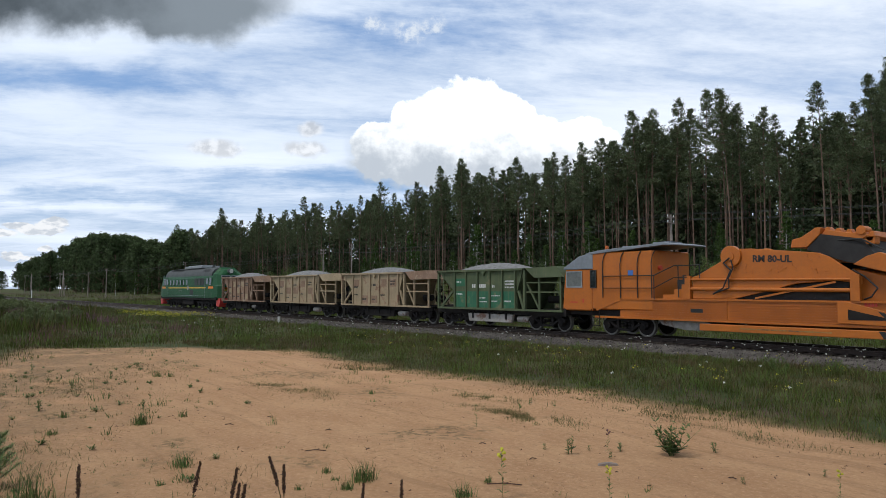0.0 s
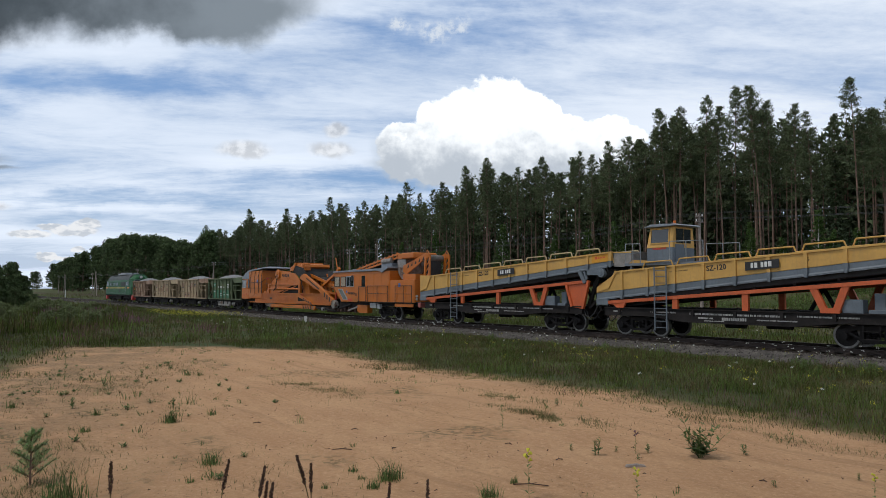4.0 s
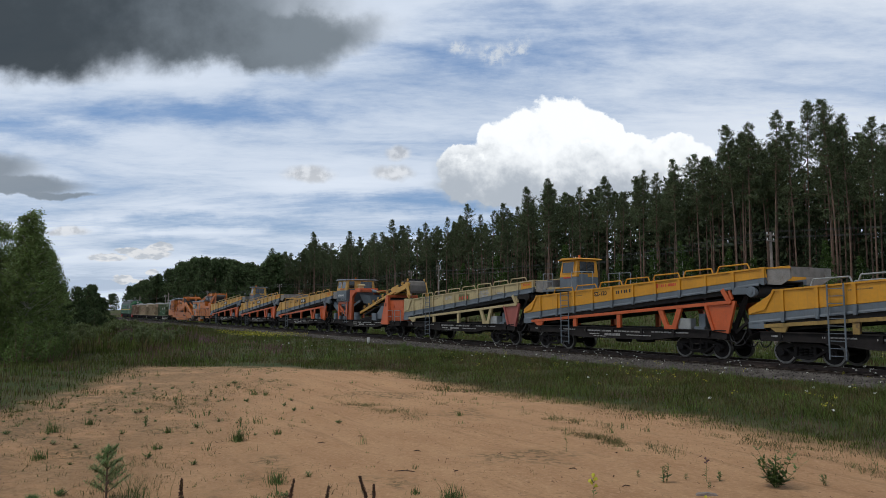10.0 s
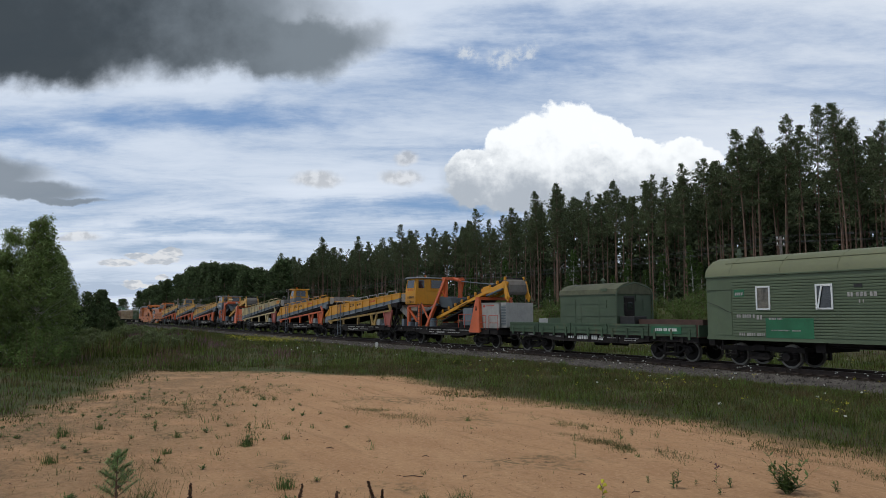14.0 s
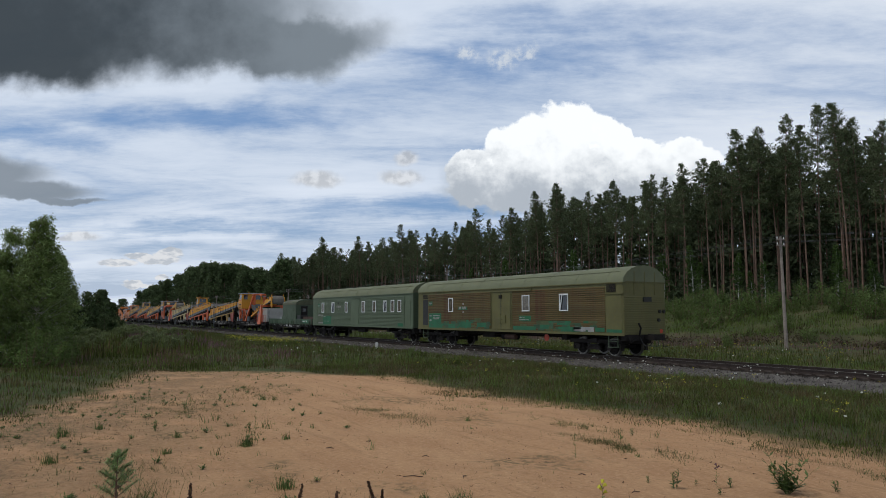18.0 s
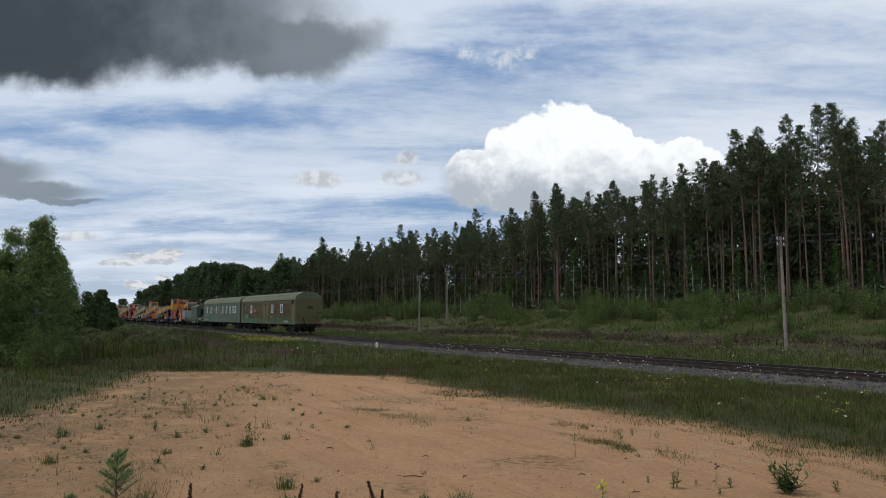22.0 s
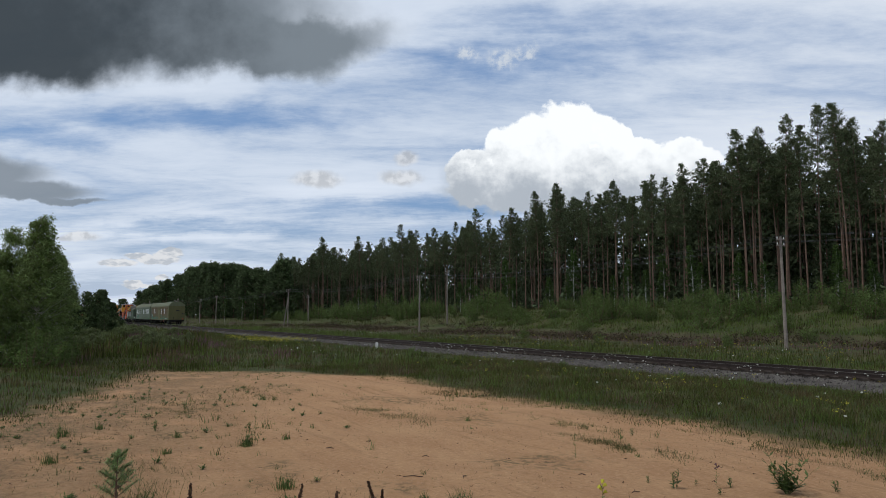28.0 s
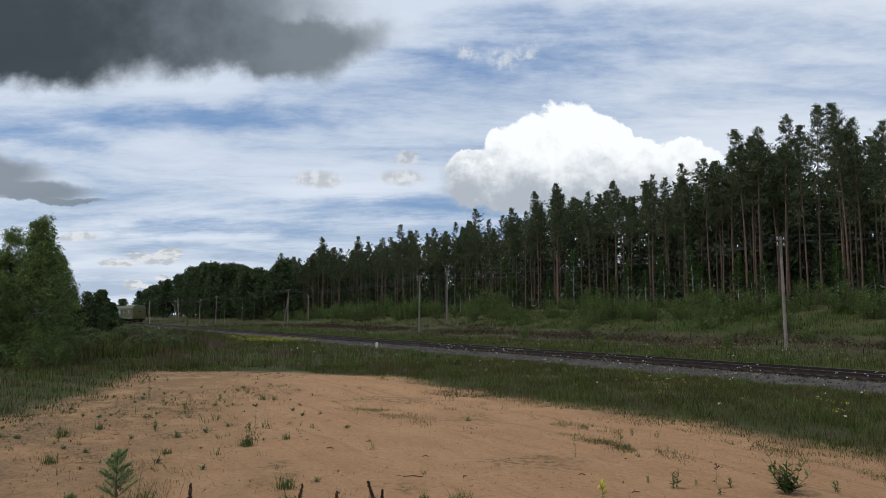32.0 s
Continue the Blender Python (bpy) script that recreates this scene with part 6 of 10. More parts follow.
        part("hydraulic_hose", Geo().pipe([(-0.95, s * 1.6, 3.4), (-1.2, s * 1.62, 3.2), (-0.9, s * 1.62, 2.9), (-1.1, s * 1.62, 2.5), (-1.25, s * 1.6, 2.2), (-1.7, s * 1.58, 1.95)], 0.03).pipe([(-0.9, s * 1.6, 3.3), (-0.8, s * 1.62, 3.0), (-1.0, s * 1.62, 2.6), (-1.0, s * 1.6, 2.2), (-1.6, s * 1.58, 2.0)], 0.025), M["rubber"], car)
    letters(car, "RM 80-UL", -0.1, -1.446, 3.22, 0.36, M["black"], -0.035, 0.012)
    part("screen_box", Geo().box(-1.8, 3.0, -1.24, 1.24, 1.75, 3.1), M["belt"], car)
    part("gravel_heap", Geo().put([(-1.6, -1.2, 1.72), (3.2, -1.2, 1.72), (3.2, 1.2, 1.72), (-1.6, 1.2, 1.72), (0.5, 0, 2.3), (2, 0, 2.2)], [(0, 1, 5, 4), (1, 2, 5), (2, 3, 4, 5), (3, 0, 4)]), M["gravel"], car)
    # long slatted skirt and sill
    for s in (-1, 1):
        sk = part("skirt", Geo().box(-6.4, 9.1, s * 1.36, s * 1.40, 0.86, 1.72), O, car, "long ribbed side skirt")
        for k in range(8):
            z = 0.92 + k * 0.10
            for a, b in ((-5.6, -1.2), (-1.1, 3.2), (6.3, 9.0)):
                part("skirt_rib", Geo().box(a, b, s * 1.40, s * 1.445, z, z + 0.045), O, sk)
        part("skirt_cap", Geo().beam((-7.7, s * 1.44, 1.18), (-6.3, s * 1.44, 1.70), 0.1, 0.10).box(-6.4, 9.1, s * 1.38, s * 1.50, 1.68, 1.75).box(-7.8, 9.0, s * 1.38, s * 1.48, 0.82, 0.90), O, sk)
        # no hole is cut: a black plate carries the opening's shade
        part("skirt_opening", Geo().box(-2.8, -2.25, s * 1.446, s * 1.452, 1.18, 1.34), M["black"], sk)
        part("lower_sill", Geo().box(-2.35, 6.0, s * 1.40, s * 1.56, 0.46, 0.74), O, car, "lower orange sill beam", bevel=0.02)
        arm = Geo().prism([(3.0, 1.70), (3.3, 1.72), (5.9, 1.02), (5.9, 0.86), (3.0, 0.96)], s * 1.48, s * 1.54)
        part("side_arm", arm, O, car, bevel=0.01)
        # dark triangle laid on the arm, coloured as the shade of a recess
        part("arm_recess", Geo().prism([(3.35, 1.45), (4.9, 1.10), (3.35, 1.08)], s * 1.542, s * 1.547), M["chassis"], car)
        for k in range(4):
            x = 4.3 + k * 0.45
            zt = 1.72 - (x - 3.3) * 0.262
            part("warning_stripe", Geo().prism([(x, zt - 0.06), (x + 0.2, zt - 0.11), (x + 0.42, zt - 0.34), (x + 0.22, zt - 0.30)], s * 1.543, s * 1.549), M["black"], car)
            part("warning_stripe", Geo().prism([(x, 0.73), (x + 0.2, 0.73), (x + 0.36, 0.47), (x + 0.16, 0.47)], s * 1.562, s * 1.567), M["black"], car)
    bars(car, -1.562, M["tan"], [(-0.6, 0.58, 3.4, 0.05)])
    bars(car, -1.448, M["signred"], [(3.85, 1.56, 0.4, 0.13)])
    # excavating chain troughs falling towards the rear
    for s in (-1, 1):
        y = s * 1.42
        g = Geo().prism([(3.55, 3.02), (4.0, 3.30), (4.4, 3.42), (7.3, 2.32), (9.62, 1.30), (9.40, 0.88), (7.1, 2.02)], y - 0.12, y + 0.12)
        ch = part("chain_trough", g, O, car, "slanted excavating chain trough", bevel=0.02)
        # raised black strip in place of a slot, its shade given by colour
        part("trough_slot", Geo().prism([(4.9, 3.0), (5.0, 3.07), (7.3, 2.16), (7.25, 2.06)], y + s * 0.122, y + s * 0.127), M["black"], ch)
        for k in range(3):
            x = 8.15 + k * 0.42
            zt = 2.32 - (x - 7.3) * 0.44
            part("warning_stripe", Geo().prism([(x, zt - 0.05), (x + 0.2, zt - 0.12), (x + 0.2, zt - 0.50), (x, zt - 0.42)], y + s * 0.122, y + s * 0.127), M["black"], ch)
        part("plough_shoe", Geo().prism([(9.4, 1.15), (9.7, 1.26), (10.05, 1.16), (10.12, 0.86), (9.95, 0.62), (9.6, 0.60), (9.42, 0.85)], y - 0.16, y + 0.16), M["chute"], ch, bevel=0.02)
    head = part("chain_head", Geo().prism([(1.9, 3.62), (2.3, 4.18), (3.75, 3.92), (4.35, 3.2), (4.0, 2.95), (3.2, 3.15)], -1.32, 1.15), M["belt"], car, "dark rubber apron at the chain head")
    cap = Geo().prism([(1.35, 3.70), (1.40, 4.00), (1.75, 4.08), (2.25, 4.40), (2.45, 4.40), (2.4, 4.14), (1.95, 3.70)], -1.36, 1.3)
    cap.prism([(2.4, 4.12), (2.55, 4.32), (3.45, 4.14), (3.85, 4.24), (3.95, 4.02), (3.7, 3.86)], -1.25, 1.2)
    part("head_guard", cap, O, car, "orange guard over the chain head", bevel=0.02)
    for k in range(5):
        x, z = 2.5 + k * 0.36, 4.26 - k * 0.06
        part("guard_lug", Geo().prism([(x, z - 0.05), (x + 0.04, z + 0.13), (x + 0.18, z + 0.15), (x + 0.24, z - 0.05)], -1.22, -0.85), O, car, bevel=0.02)
    part("chain_motor", Geo().rod((3.75, -1.3, 4.22), (3.75, -0.7, 4.22), 0.16, 14).rod((4.0, -1.2, 3.95), (4.0, -0.8, 3.95), 0.13, 12).box(3.7, 4.15, -1.2, -0.75, 3.72, 3.98), O, car, "orange hydraulic motors at the chain head", bevel=0.015)
    turn = Geo().prism([(2.5, 2.0), (3.4, 2.9), (4.5, 2.6), (4.7, 1.7), (2.7, 1.7)], -1.1, 1.1)
    part("chain_tower", turn, O, car, "inclined chain casing", bevel=0.03)
    part("hydraulic_hose", Geo().pipe([(3.4, -1.2, 2.85), (3.9, -1.5, 2.6), (4.3, -1.5, 2.2), (4.1, -1.5, 1.9), (3.8, -1.3, 1.8)], 0.03).pipe([(3.0, -1.3, 3.9), (3.8, -1.4, 3.9), (4.5, -1.4, 3.5)], 0.03), M["rubber"], car)
    # waste conveyor lattice between the two vehicles
    for s in (-1, 1):
        lat = Geo().beam((4.0, s * 0.75, 3.35), (9.2, s * 0.75, 2.2), 0.1, 0.22).beam((4.3, s * 0.75, 2.3), (9.9, s * 0.75, 1.55), 0.1, 0.16)
        for k in range(7):
            x = 4.6 + k * 0.75
            lat.beam((x, s * 0.75, 3.2 - (x - 4) * 0.22), (x + 0.2, s * 0.75, 2.25 - (x - 4.3) * 0.13), 0.06, 0.07)
        part("conveyor_lattice", lat, O, car, "orange conveyor lattice")
    part("waste_belt", Geo().prism([(4.0, 3.25), (9.3, 2.1), (9.3, 2.0), (4.0, 3.15)], -0.7, 0.7), M["belt"], car)
    part("hydraulic_jib", Geo().beam((6.6, -0.9, 2.35), (9.4, -0.9, 3.55), 0.16, 0.2), O, car, "lifting jib")
    part("exhaust_box", Geo().box(7.0, 8.0, -0.6, 0.5, 2.75, 3.62), M["black"], car, bevel=0.03)
    part("exhaust_foot", Geo().box(6.9, 8.1, -0.7, 0.6, 2.3, 2.75), O, car)
    part("digging_gear", Geo().box(5.4, 9.8, -1.30, 1.30, 0.66, 0.90), M["chassis"], car, "soiled cross frame under the machine", bevel=0.03)
    for x0, x1, z0, z1, y in ((8.2, 8.55, 0.30, 0.64, -1.34), (8.7, 9.1, 0.26, 0.58, -1.28), (9.25, 9.7, 0.30, 0.66, -1.36), (9.8, 10.15, 0.34, 0.6, -1.3), (6.9, 7.2, 0.42, 0.66, -1.32)):
        part("chain_guide", Geo().prism([(x0, z1), (x1, z1), (x1 - 0.05, z0 + 0.08), (x1 - 0.16, z0), (x0 + 0.05, z0 + 0.03)], y, y + 0.5), M["beam_brown"], car, bevel=0.02)
    part("chain_roller", Geo().rod((6.0, -1.5, 0.58), (6.0, -1.2, 0.58), 0.17, 14), M["chute"], car)
    part("chain_roller", Geo().rod((7.75, -1.5, 0.50), (7.75, -1.2, 0.50), 0.15, 14), M["chute"], car)
    part("digging_frame", Geo().prism([(5.6, 0.72), (6.35, 0.72), (6.45, 0.52), (6.2, 0.36), (5.75, 0.40)], -1.46, -1.2), O, car, bevel=0.02)
    part("digging_frame", Geo().beam((8.2, -1.44, 0.52), (10.0, -1.44, 0.40), 0.1, 0.13), M["chassis"], car, bevel=0.02)
    part("guide_cylinder", Geo().rod((6.6, -1.44, 0.62), (7.9, -1.44, 0.46), 0.06, 8), M["chassis"], car)
    part("under_plate", Geo().prism([(-4.6, 0.85), (-2.4, 0.85), (-1.2, 0.45), (-3.2, 0.42), (-4.3, 0.6)], -1.2, 1.2), M["chute"], car)
    return car


def cleaner_rear():
    car = wagon("ballast_cleaner_wagon", -184.0, "orange trailing machine with curtained cab and lattice conveyors", "track machine")
    O = M["orange"]
    part("main_frame", Geo().box(-5.2, 5.75, -1.3, 1.3, 0.95, 1.28), M["chassis"], car)
    add_bogie(car, 1.45, 1.95), add_couplers(car, -5.8, 5.85, "r")
    body = part("cab_body", Geo().prism([(-5.85, 3.42), (-5.9, 2.2), (-4.75, 1.15), (-1.9, 1.15), (-1.9, 3.42)], -1.47, 1.47), O, car, "wide control cab", bevel=0.03)
    part("machine_house", Geo().box(-1.9, 2.15, -1.45, 1.45, 1.18, 3.42), O, car, "flat-sided machine house", bevel=0.02)
    part("pump_house", Geo().box(2.15, 5.15, -1.42, 1.42, 1.22, 2.75).box(3.6, 5.1, -1.3, 1.3, 2.75, 3.15), O, car, "low pump house", bevel=0.02)
    roof = part("cab_roof", Geo().prism([(-6.0, 3.40), (-5.9, 3.50), (0.9, 3.60), (2.0, 3.72), (2.05, 3.60), (1.3, 3.30), (0.8, 3.44)], -1.56, 1.56), M["roofgrey"], car, "flat blue-grey sheet roof with a drooped end", bevel=0.01)
    part("roof_vent", Geo().rod((-3.9, -0.6, 3.58), (-3.9, -0.6, 3.66), 0.28, 14).box(0.2, 1.6, -0.9, 0.4, 3.62, 3.98), M["roofgrey"], roof)
    part("silencer", Geo().rod((0.4, -0.9, 4.1), (1.6, -0.9, 4.15), 0.17, 12), M["chute"], car)
    for s in (-1, 1):
        y = s * 1.47
        window(car, -5.78, -4.95, 2.30, 3.08, y, "rubber", "curtain", 0.05)
        window(car, -4.78, -4.02, 2.30, 3.08, y, "rubber", "curtain", 0.05)
        window(car, -3.92, -2.78, 2.30, 3.10, y, "handrail", "glass", 0.06, mullion=True)
        part("mirror", Geo().box(-3.0, -2.78, y + s * 0.05, y + s * 0.12, 2.75, 3.15), M["black"], car)
        q = Geo().prism([(-5.25, 2.14), (-4.55, 2.14), (-3.65, 1.32), (-4.4, 1.32)], y, y + s * 0.02)
        w = part("window", q, M["handrail"], car, "slanted lower window")
        part("pane", Geo().prism([(-5.12, 2.08), (-4.62, 2.08), (-3.85, 1.38), (-4.38, 1.38)], y + s * 0.021, y + s * 0.027), M["paleglass"], w)
        door = part("door", Geo().box(-1.75, -1.0, y - s * 0.01, y + s * 0.015, 1.25, 3.25), O, car)
        part("door_pane", Geo().box(-1.62, -1.12, y + s * 0.016, y + s * 0.022, 2.30, 3.10), M["glass"], door)
        for x in (-0.8, 0.2, 1.2):
            part("house_door", Geo().box(x, x + 0.85, s * 1.452, s * 1.464, 1.35, 3.2), O, car)
        for x in (2.4, 3.4, 4.3):
            part("house_door", Geo().box(x, x + 0.75, s * 1.422, s * 1.434, 1.35, 2.6), O, car)
        for a, b, top in ((-0.7, 2.0, 2.35), (3.0, 5.0, 2.35)):
            handrail(car, [(a, s * 1.54, 1.2), (a, s * 1.54, top), (b, s * 1.54, top), (b, s * 1.54, 1.2)], "black", 0.022, [((a + b) / 2, s * 1.54, 1.2, top)])
            handrail(car, [(a, s * 1.54, 1.8), (b, s * 1.54, 1.8)], "black", 0.018)
        handrail(car, [(-1.95, s * 1.55, 2.3), (-0.9, s * 1.55, 2.3)], "black", 0.02, [(-1.95, s * 1.55, 1.2, 2.3), (-0.9, s * 1.55, 1.2, 2.3)])
        part("walkway", Geo().box(-2.0, 5.2, s * 1.40, s * 1.62, 1.16, 1.22), M["chassis"], car)
        part("sill_panel", Geo().box(3.0, 5.2, s * 1.50, s * 1.58, 0.92, 1.14), O, car, bevel=0.02)
        part("locker", Geo().box(-0.4, 0.45, s * 1.3, s * 1.5, 0.78, 1.12), M["palebox"], car, bevel=0.01)
        part("locker", Geo().box(0.6, 0.95, s * 1.3, s * 1.5, 0.74, 1.08), M["palebox"], car, bevel=0.01)
    part("windscreen", Geo().put([(-5.93, -1.3, 2.3), (-5.93, 1.3, 2.3), (-5.88, 1.3, 3.1), (-5.88, -1.3, 3.1), (-5.90, -1.3, 2.3), (-5.90, 1.3, 2.3), (-5.85, 1.3, 3.1), (-5.85, -1.3, 3.1)], [(0, 3, 2, 1), (4, 5, 6, 7)]), M["glass"], car)
    part("end_beam", Geo().box(5.6, 5.9, -1.45, 1.45, 0.92, 1.24), M["pinkred"], car, bevel=0.02)
    part("deck", Geo().box(-2.0, 5.8, -1.4, 1.4, 1.20, 1.235), M["chassis"], car)
    bars(car, -1.476, M["black"], [(-3.6, 1.72, 0.95, 0.16), (-2.6, 1.62, 0.3, 0.18), (-1.25, 2.0, 0.06, 0.14)])
    part("notice", Geo().rod((-3.85, -1.47, 1.92), (-3.85, -1.478, 1.92), 0.10, 14), M["patch_blue"], car)
    part("notice", Geo().box(3.25, 3.5, -1.442, -1.436, 2.28, 2.52), M["patch_blue"], car)
    part("tail_lamp_panel", Geo().box(-3.6, -3.1, -1.484, -1.474, 1.25, 1.40), M["signred"], car)
    bars(car, -1.476, M["tan"], [(-2.8, 1.20, 0.8, 0.04), (-2.8, 1.28, 0.7, 0.04), (-2.8, 1.36, 0.75, 0.04)])
    # roof conveyor: lattice rising rearward
    for s in (-1, 1):
        y = s * 0.75
        lat = Geo().beam((-3.6, y, 3.60), (2.3, y, 4.62), 0.08, 0.10).beam((-3.2, y, 3.45), (2.3, y, 4.36), 0.08, 0.12)
        for k in range(11):
            x = -3.2 + k * 0.52
            z = 3.60 + (x + 3.6) * 0.173
            lat.beam((x, y, z - 0.2), (x + 0.05, y, z + 0.14), 0.07, 0.09)
        lat.box(2.2, 4.3, y - 0.06, y + 0.06, 4.22, 4.60)
        part("roof_conveyor", lat, O, car, "lattice conveyor over the roof")
    part("roof_belt", Geo().prism([(-3.5, 3.55), (2.3, 4.52), (4.2, 4.55), (4.2, 4.48), (2.3, 4.44), (-3.5, 3.47)], -0.7, 0.7), M["belt"], car)
    part("transfer_head", Geo().box(2.9, 4.4, -1.0, 1.0, 4.22, 4.62), O, car, bevel=0.06)
    part("transfer_skirt", Geo().prism([(2.1, 4.2), (3.2, 4.2), (3.3, 3.1), (2.7, 2.8), (2.3, 3.2)], -0.8, 0.8), M["chute"], car)
    # discharge conveyor and its lifting tower
    for s in (-1, 1):
        y = s * 0.8
        g = Geo().prism([(2.9, 3.35), (2.95, 3.75), (5.6, 4.52), (6.0, 4.5), (6.0, 4.25), (5.5, 4.15), (3.3, 3.1)], y - 0.04, y + 0.04)
        part("discharge_conveyor", g, O, car, "folded discharge conveyor", bevel=0.01)
        for k in range(5):
            x = 3.4 + k * 0.45
            # solid black triangles: the holes' shade as colour, the plate is uncut
            part("plate_hole", Geo().prism([(x, 3.55 + k * 0.12), (x + 0.25, 3.62 + k * 0.12), (x + 0.2, 3.85 + k * 0.12)], y - 0.045, y + 0.045), M["black"], car)
        tw = Geo().beam((5.30, y, 1.5), (5.62, y, 4.45), 0.10, 0.16).beam((5.95, y, 2.0), (6.05, y, 4.4), 0.10, 0.12)
        for k in range(7):
            z = 1.7 + k * 0.38
            tw.beam((5.34 + k * 0.04, y, z), (5.96, y, z + 0.36), 0.05, 0.07)
        tw.pipe([(5.5, y, 4.4), (5.75, y, 4.72), (6.05, y, 4.42)], 0.03)
        part("lifting_tower", tw, O, car, "lattice tower at the rear")
    part("hanging_belt", Geo().box(5.15, 5.42, -0.62, 0.62, 2.1, 4.2), M["belt"], car, "hanging rubber belt", bevel=0.06)
    part("head_roller", Geo().rod((5.3, -0.78, 4.2), (5.3, 0.78, 4.2), 0.22, 14), M["beltgrey"], car)
    part("tail_lamp", Geo().rod((5.3, -1.35, 1.45), (5.38, -1.35, 1.45), 0.08, 10).rod((5.3, -1.35, 1.65), (5.38, -1.35, 1.65), 0.08, 10), M["lamp"], car)
    part("digging_gear", Geo().box(-5.6, -2.2, -1.25, 1.25, 0.76, 0.98), M["chassis"], car, "soiled chain gear under the cab", bevel=0.03)
    part("guide_cylinder", Geo().rod((-5.2, -1.35, 0.62), (-3.4, -1.35, 0.95), 0.07, 10), M["chassis"], car)
    part("chain_guide", Geo().beam((-3.9, -1.3, 0.48), (-2.4, -1.3, 0.80), 0.16, 0.10), M["chute"], car)
    for x in (-5.5, -4.9, -4.2, -3.3):
        part("chain_guide", Geo().prism([(x, 0.78), (x + 0.42, 0.78), (x + 0.34, 0.40), (x + 0.1, 0.34)], -1.2, -0.8), M["beam_brown"], car, bevel=0.02)
    part("tool_bin", Geo().prism([(-2.5, 0.95), (-1.0, 0.95), (-1.0, 0.36), (-2.2, 0.36), (-2.5, 0.5)], -1.36, -0.9), O, car, bevel=0.02)
    part("red_cylinder", Geo().rod((-6.1, -1.2, 1.3), (-5.9, -1.2, 2.1), 0.08, 8), M["signred"], car)
    part("jib_arm", Geo().beam((-6.6, -0.9, 3.3), (-6.1, -0.9, 3.8), 0.2, 0.25).beam((-6.4, -0.9, 3.7), (-6.7, -0.9, 4.6), 0.05, 0.07), O, car)
    return car


M["patch_blue"] = material("blue notice", (0.05, 0.14, 0.42), 0.5, vary=0.1, bump=0)
cleaner_front()
cleaner_rear()


# ---- hopper wagons ----
def hopper_wagon(place, label, paint, roof, low, doors, half=5.4, load=True, plates=True):
    car = wagon("hopper_wagon", place, label)
    add_bogie(car, -half + 1.55, 1.95), add_bogie(car, half - 1.55, 1.95)
    add_couplers(car, -half + 0.15, half - 0.15)
    P = M[paint]
    b0, b1 = -half + 1.85, half - 3.35          # the ribbed side wall
    t0, t1 = -half + 0.35, half - 2.75          # hopper's top rim
    for s in (-1, 1):
        side = part("side_wall", Geo().prism([(b0, 1.08), (b0, 3.12), (b1, 3.12), (b1, 2.4), (b1 + 0.05, 1.08)], s * 1.42, s * 1.47), P, car, "ribbed side wall")
        gus = Geo().prism([(t1 - 0.15, 3.12), (b1, 3.12), (b1, 1.95)], s * 1.42, s * 1.46).prism([(t0 + 0.1, 3.12), (b0, 3.12), (b0, 1.95)], s * 1.42, s * 1.46)
        part("end_gusset", gus, P, side)
        n = 5
        for k in range(n + 1):
            x = b0 + 0.06 + k * (b1 - b0 - 0.12) / n
            part("rib", Geo().box(x - 0.05, x + 0.05, s * 1.47, s * 1.56, 1.08, 3.14), P, side)
        part("top_rim", Geo().box(t0 - 0.05, t1 + 0.05, s * 1.42, s * 1.58, 3.12, 3.24), P, side, bevel=0.01)
        part("bottom_rim", Geo().box(t0, half - 0.1, s * 1.40, s * 1.56, 1.00, 1.10), P, side)
        part("eave_gusset", Geo().prism([((b0 + b1) / 2 - 0.22, 3.14), ((b0 + b1) / 2 + 0.22, 3.14), ((b0 + b1) / 2, 2.9)], s * 1.47, s * 1.57), P, side)
        for k in range(n):
            a = b0 + 0.06 + k * (b1 - b0 - 0.12) / n
            w = (b1 - b0 - 0.12) / n
            if low != paint:
                part("low_panel", Geo().box(a + 0.06, a + w - 0.06, s * 1.471, s * 1.476, 1.12, 2.02), M[low], side)
        # slanted braces and end frame
        fr = Geo().beam((b1 + 0.15, s * 1.46, 2.05), (t1 - 0.05, s * 1.46, 1.10), 0.10, 0.14)
        fr.box(t1 - 0.06, t1 + 0.08, s * 1.40, s * 1.54, 1.08, 3.14)
        fr.beam((b0 - 0.10, s * 1.46, 2.05), (t0 + 0.3, s * 1.46, 1.10), 0.10, 0.12).box(t0 - 0.02, t0 + 0.12, s * 1.40, s * 1.54, 1.08, 3.14)
        part("brace", fr, P, car, "slanted braces of the end frame")
        ca = Geo().box(t1 + 0.95, t1 + 1.05, s * 1.36, s * 1.46, 1.08, 2.75).box(half - 0.35, half - 0.25, s * 1.36, s * 1.46, 1.08, 2.75)
        ca.box(t1 + 0.1, half - 0.25, s * 1.38, s * 1.44, 1.95, 2.03).box(t1 + 0.1, half - 0.25, s * 1.38, s * 1.44, 2.45, 2.52)
        ca.beam((t1 + 0.15, s * 1.40, 2.4), (t1 + 0.95, s * 1.40, 1.15), 0.06, 0.09)
        part("platform_frame", ca, P, car, "platform railing under the canopy")
        part("frame_sill", Geo().box(-half + 0.1, half - 0.1, s * 1.18, s * 1.30, 0.78, 1.02), M["chassis"], car)
    # hopper itself: slanted end walls meeting below
    inner = Geo().put([(t0, -1.4, 3.12), (t1, -1.4, 3.12), (t1, 1.4, 3.12), (t0, 1.4, 3.12), (b0 + 0.9, -1.4, 1.1), (b1 - 0.7, -1.4, 1.1), (b1 - 0.7, 1.4, 1.1), (b0 + 0.9, 1.4, 1.1)],
                      [(4, 5, 6, 7), (1, 2, 6, 5), (3, 0, 4, 7), (0, 1, 5, 4), (2, 3, 7, 6)])
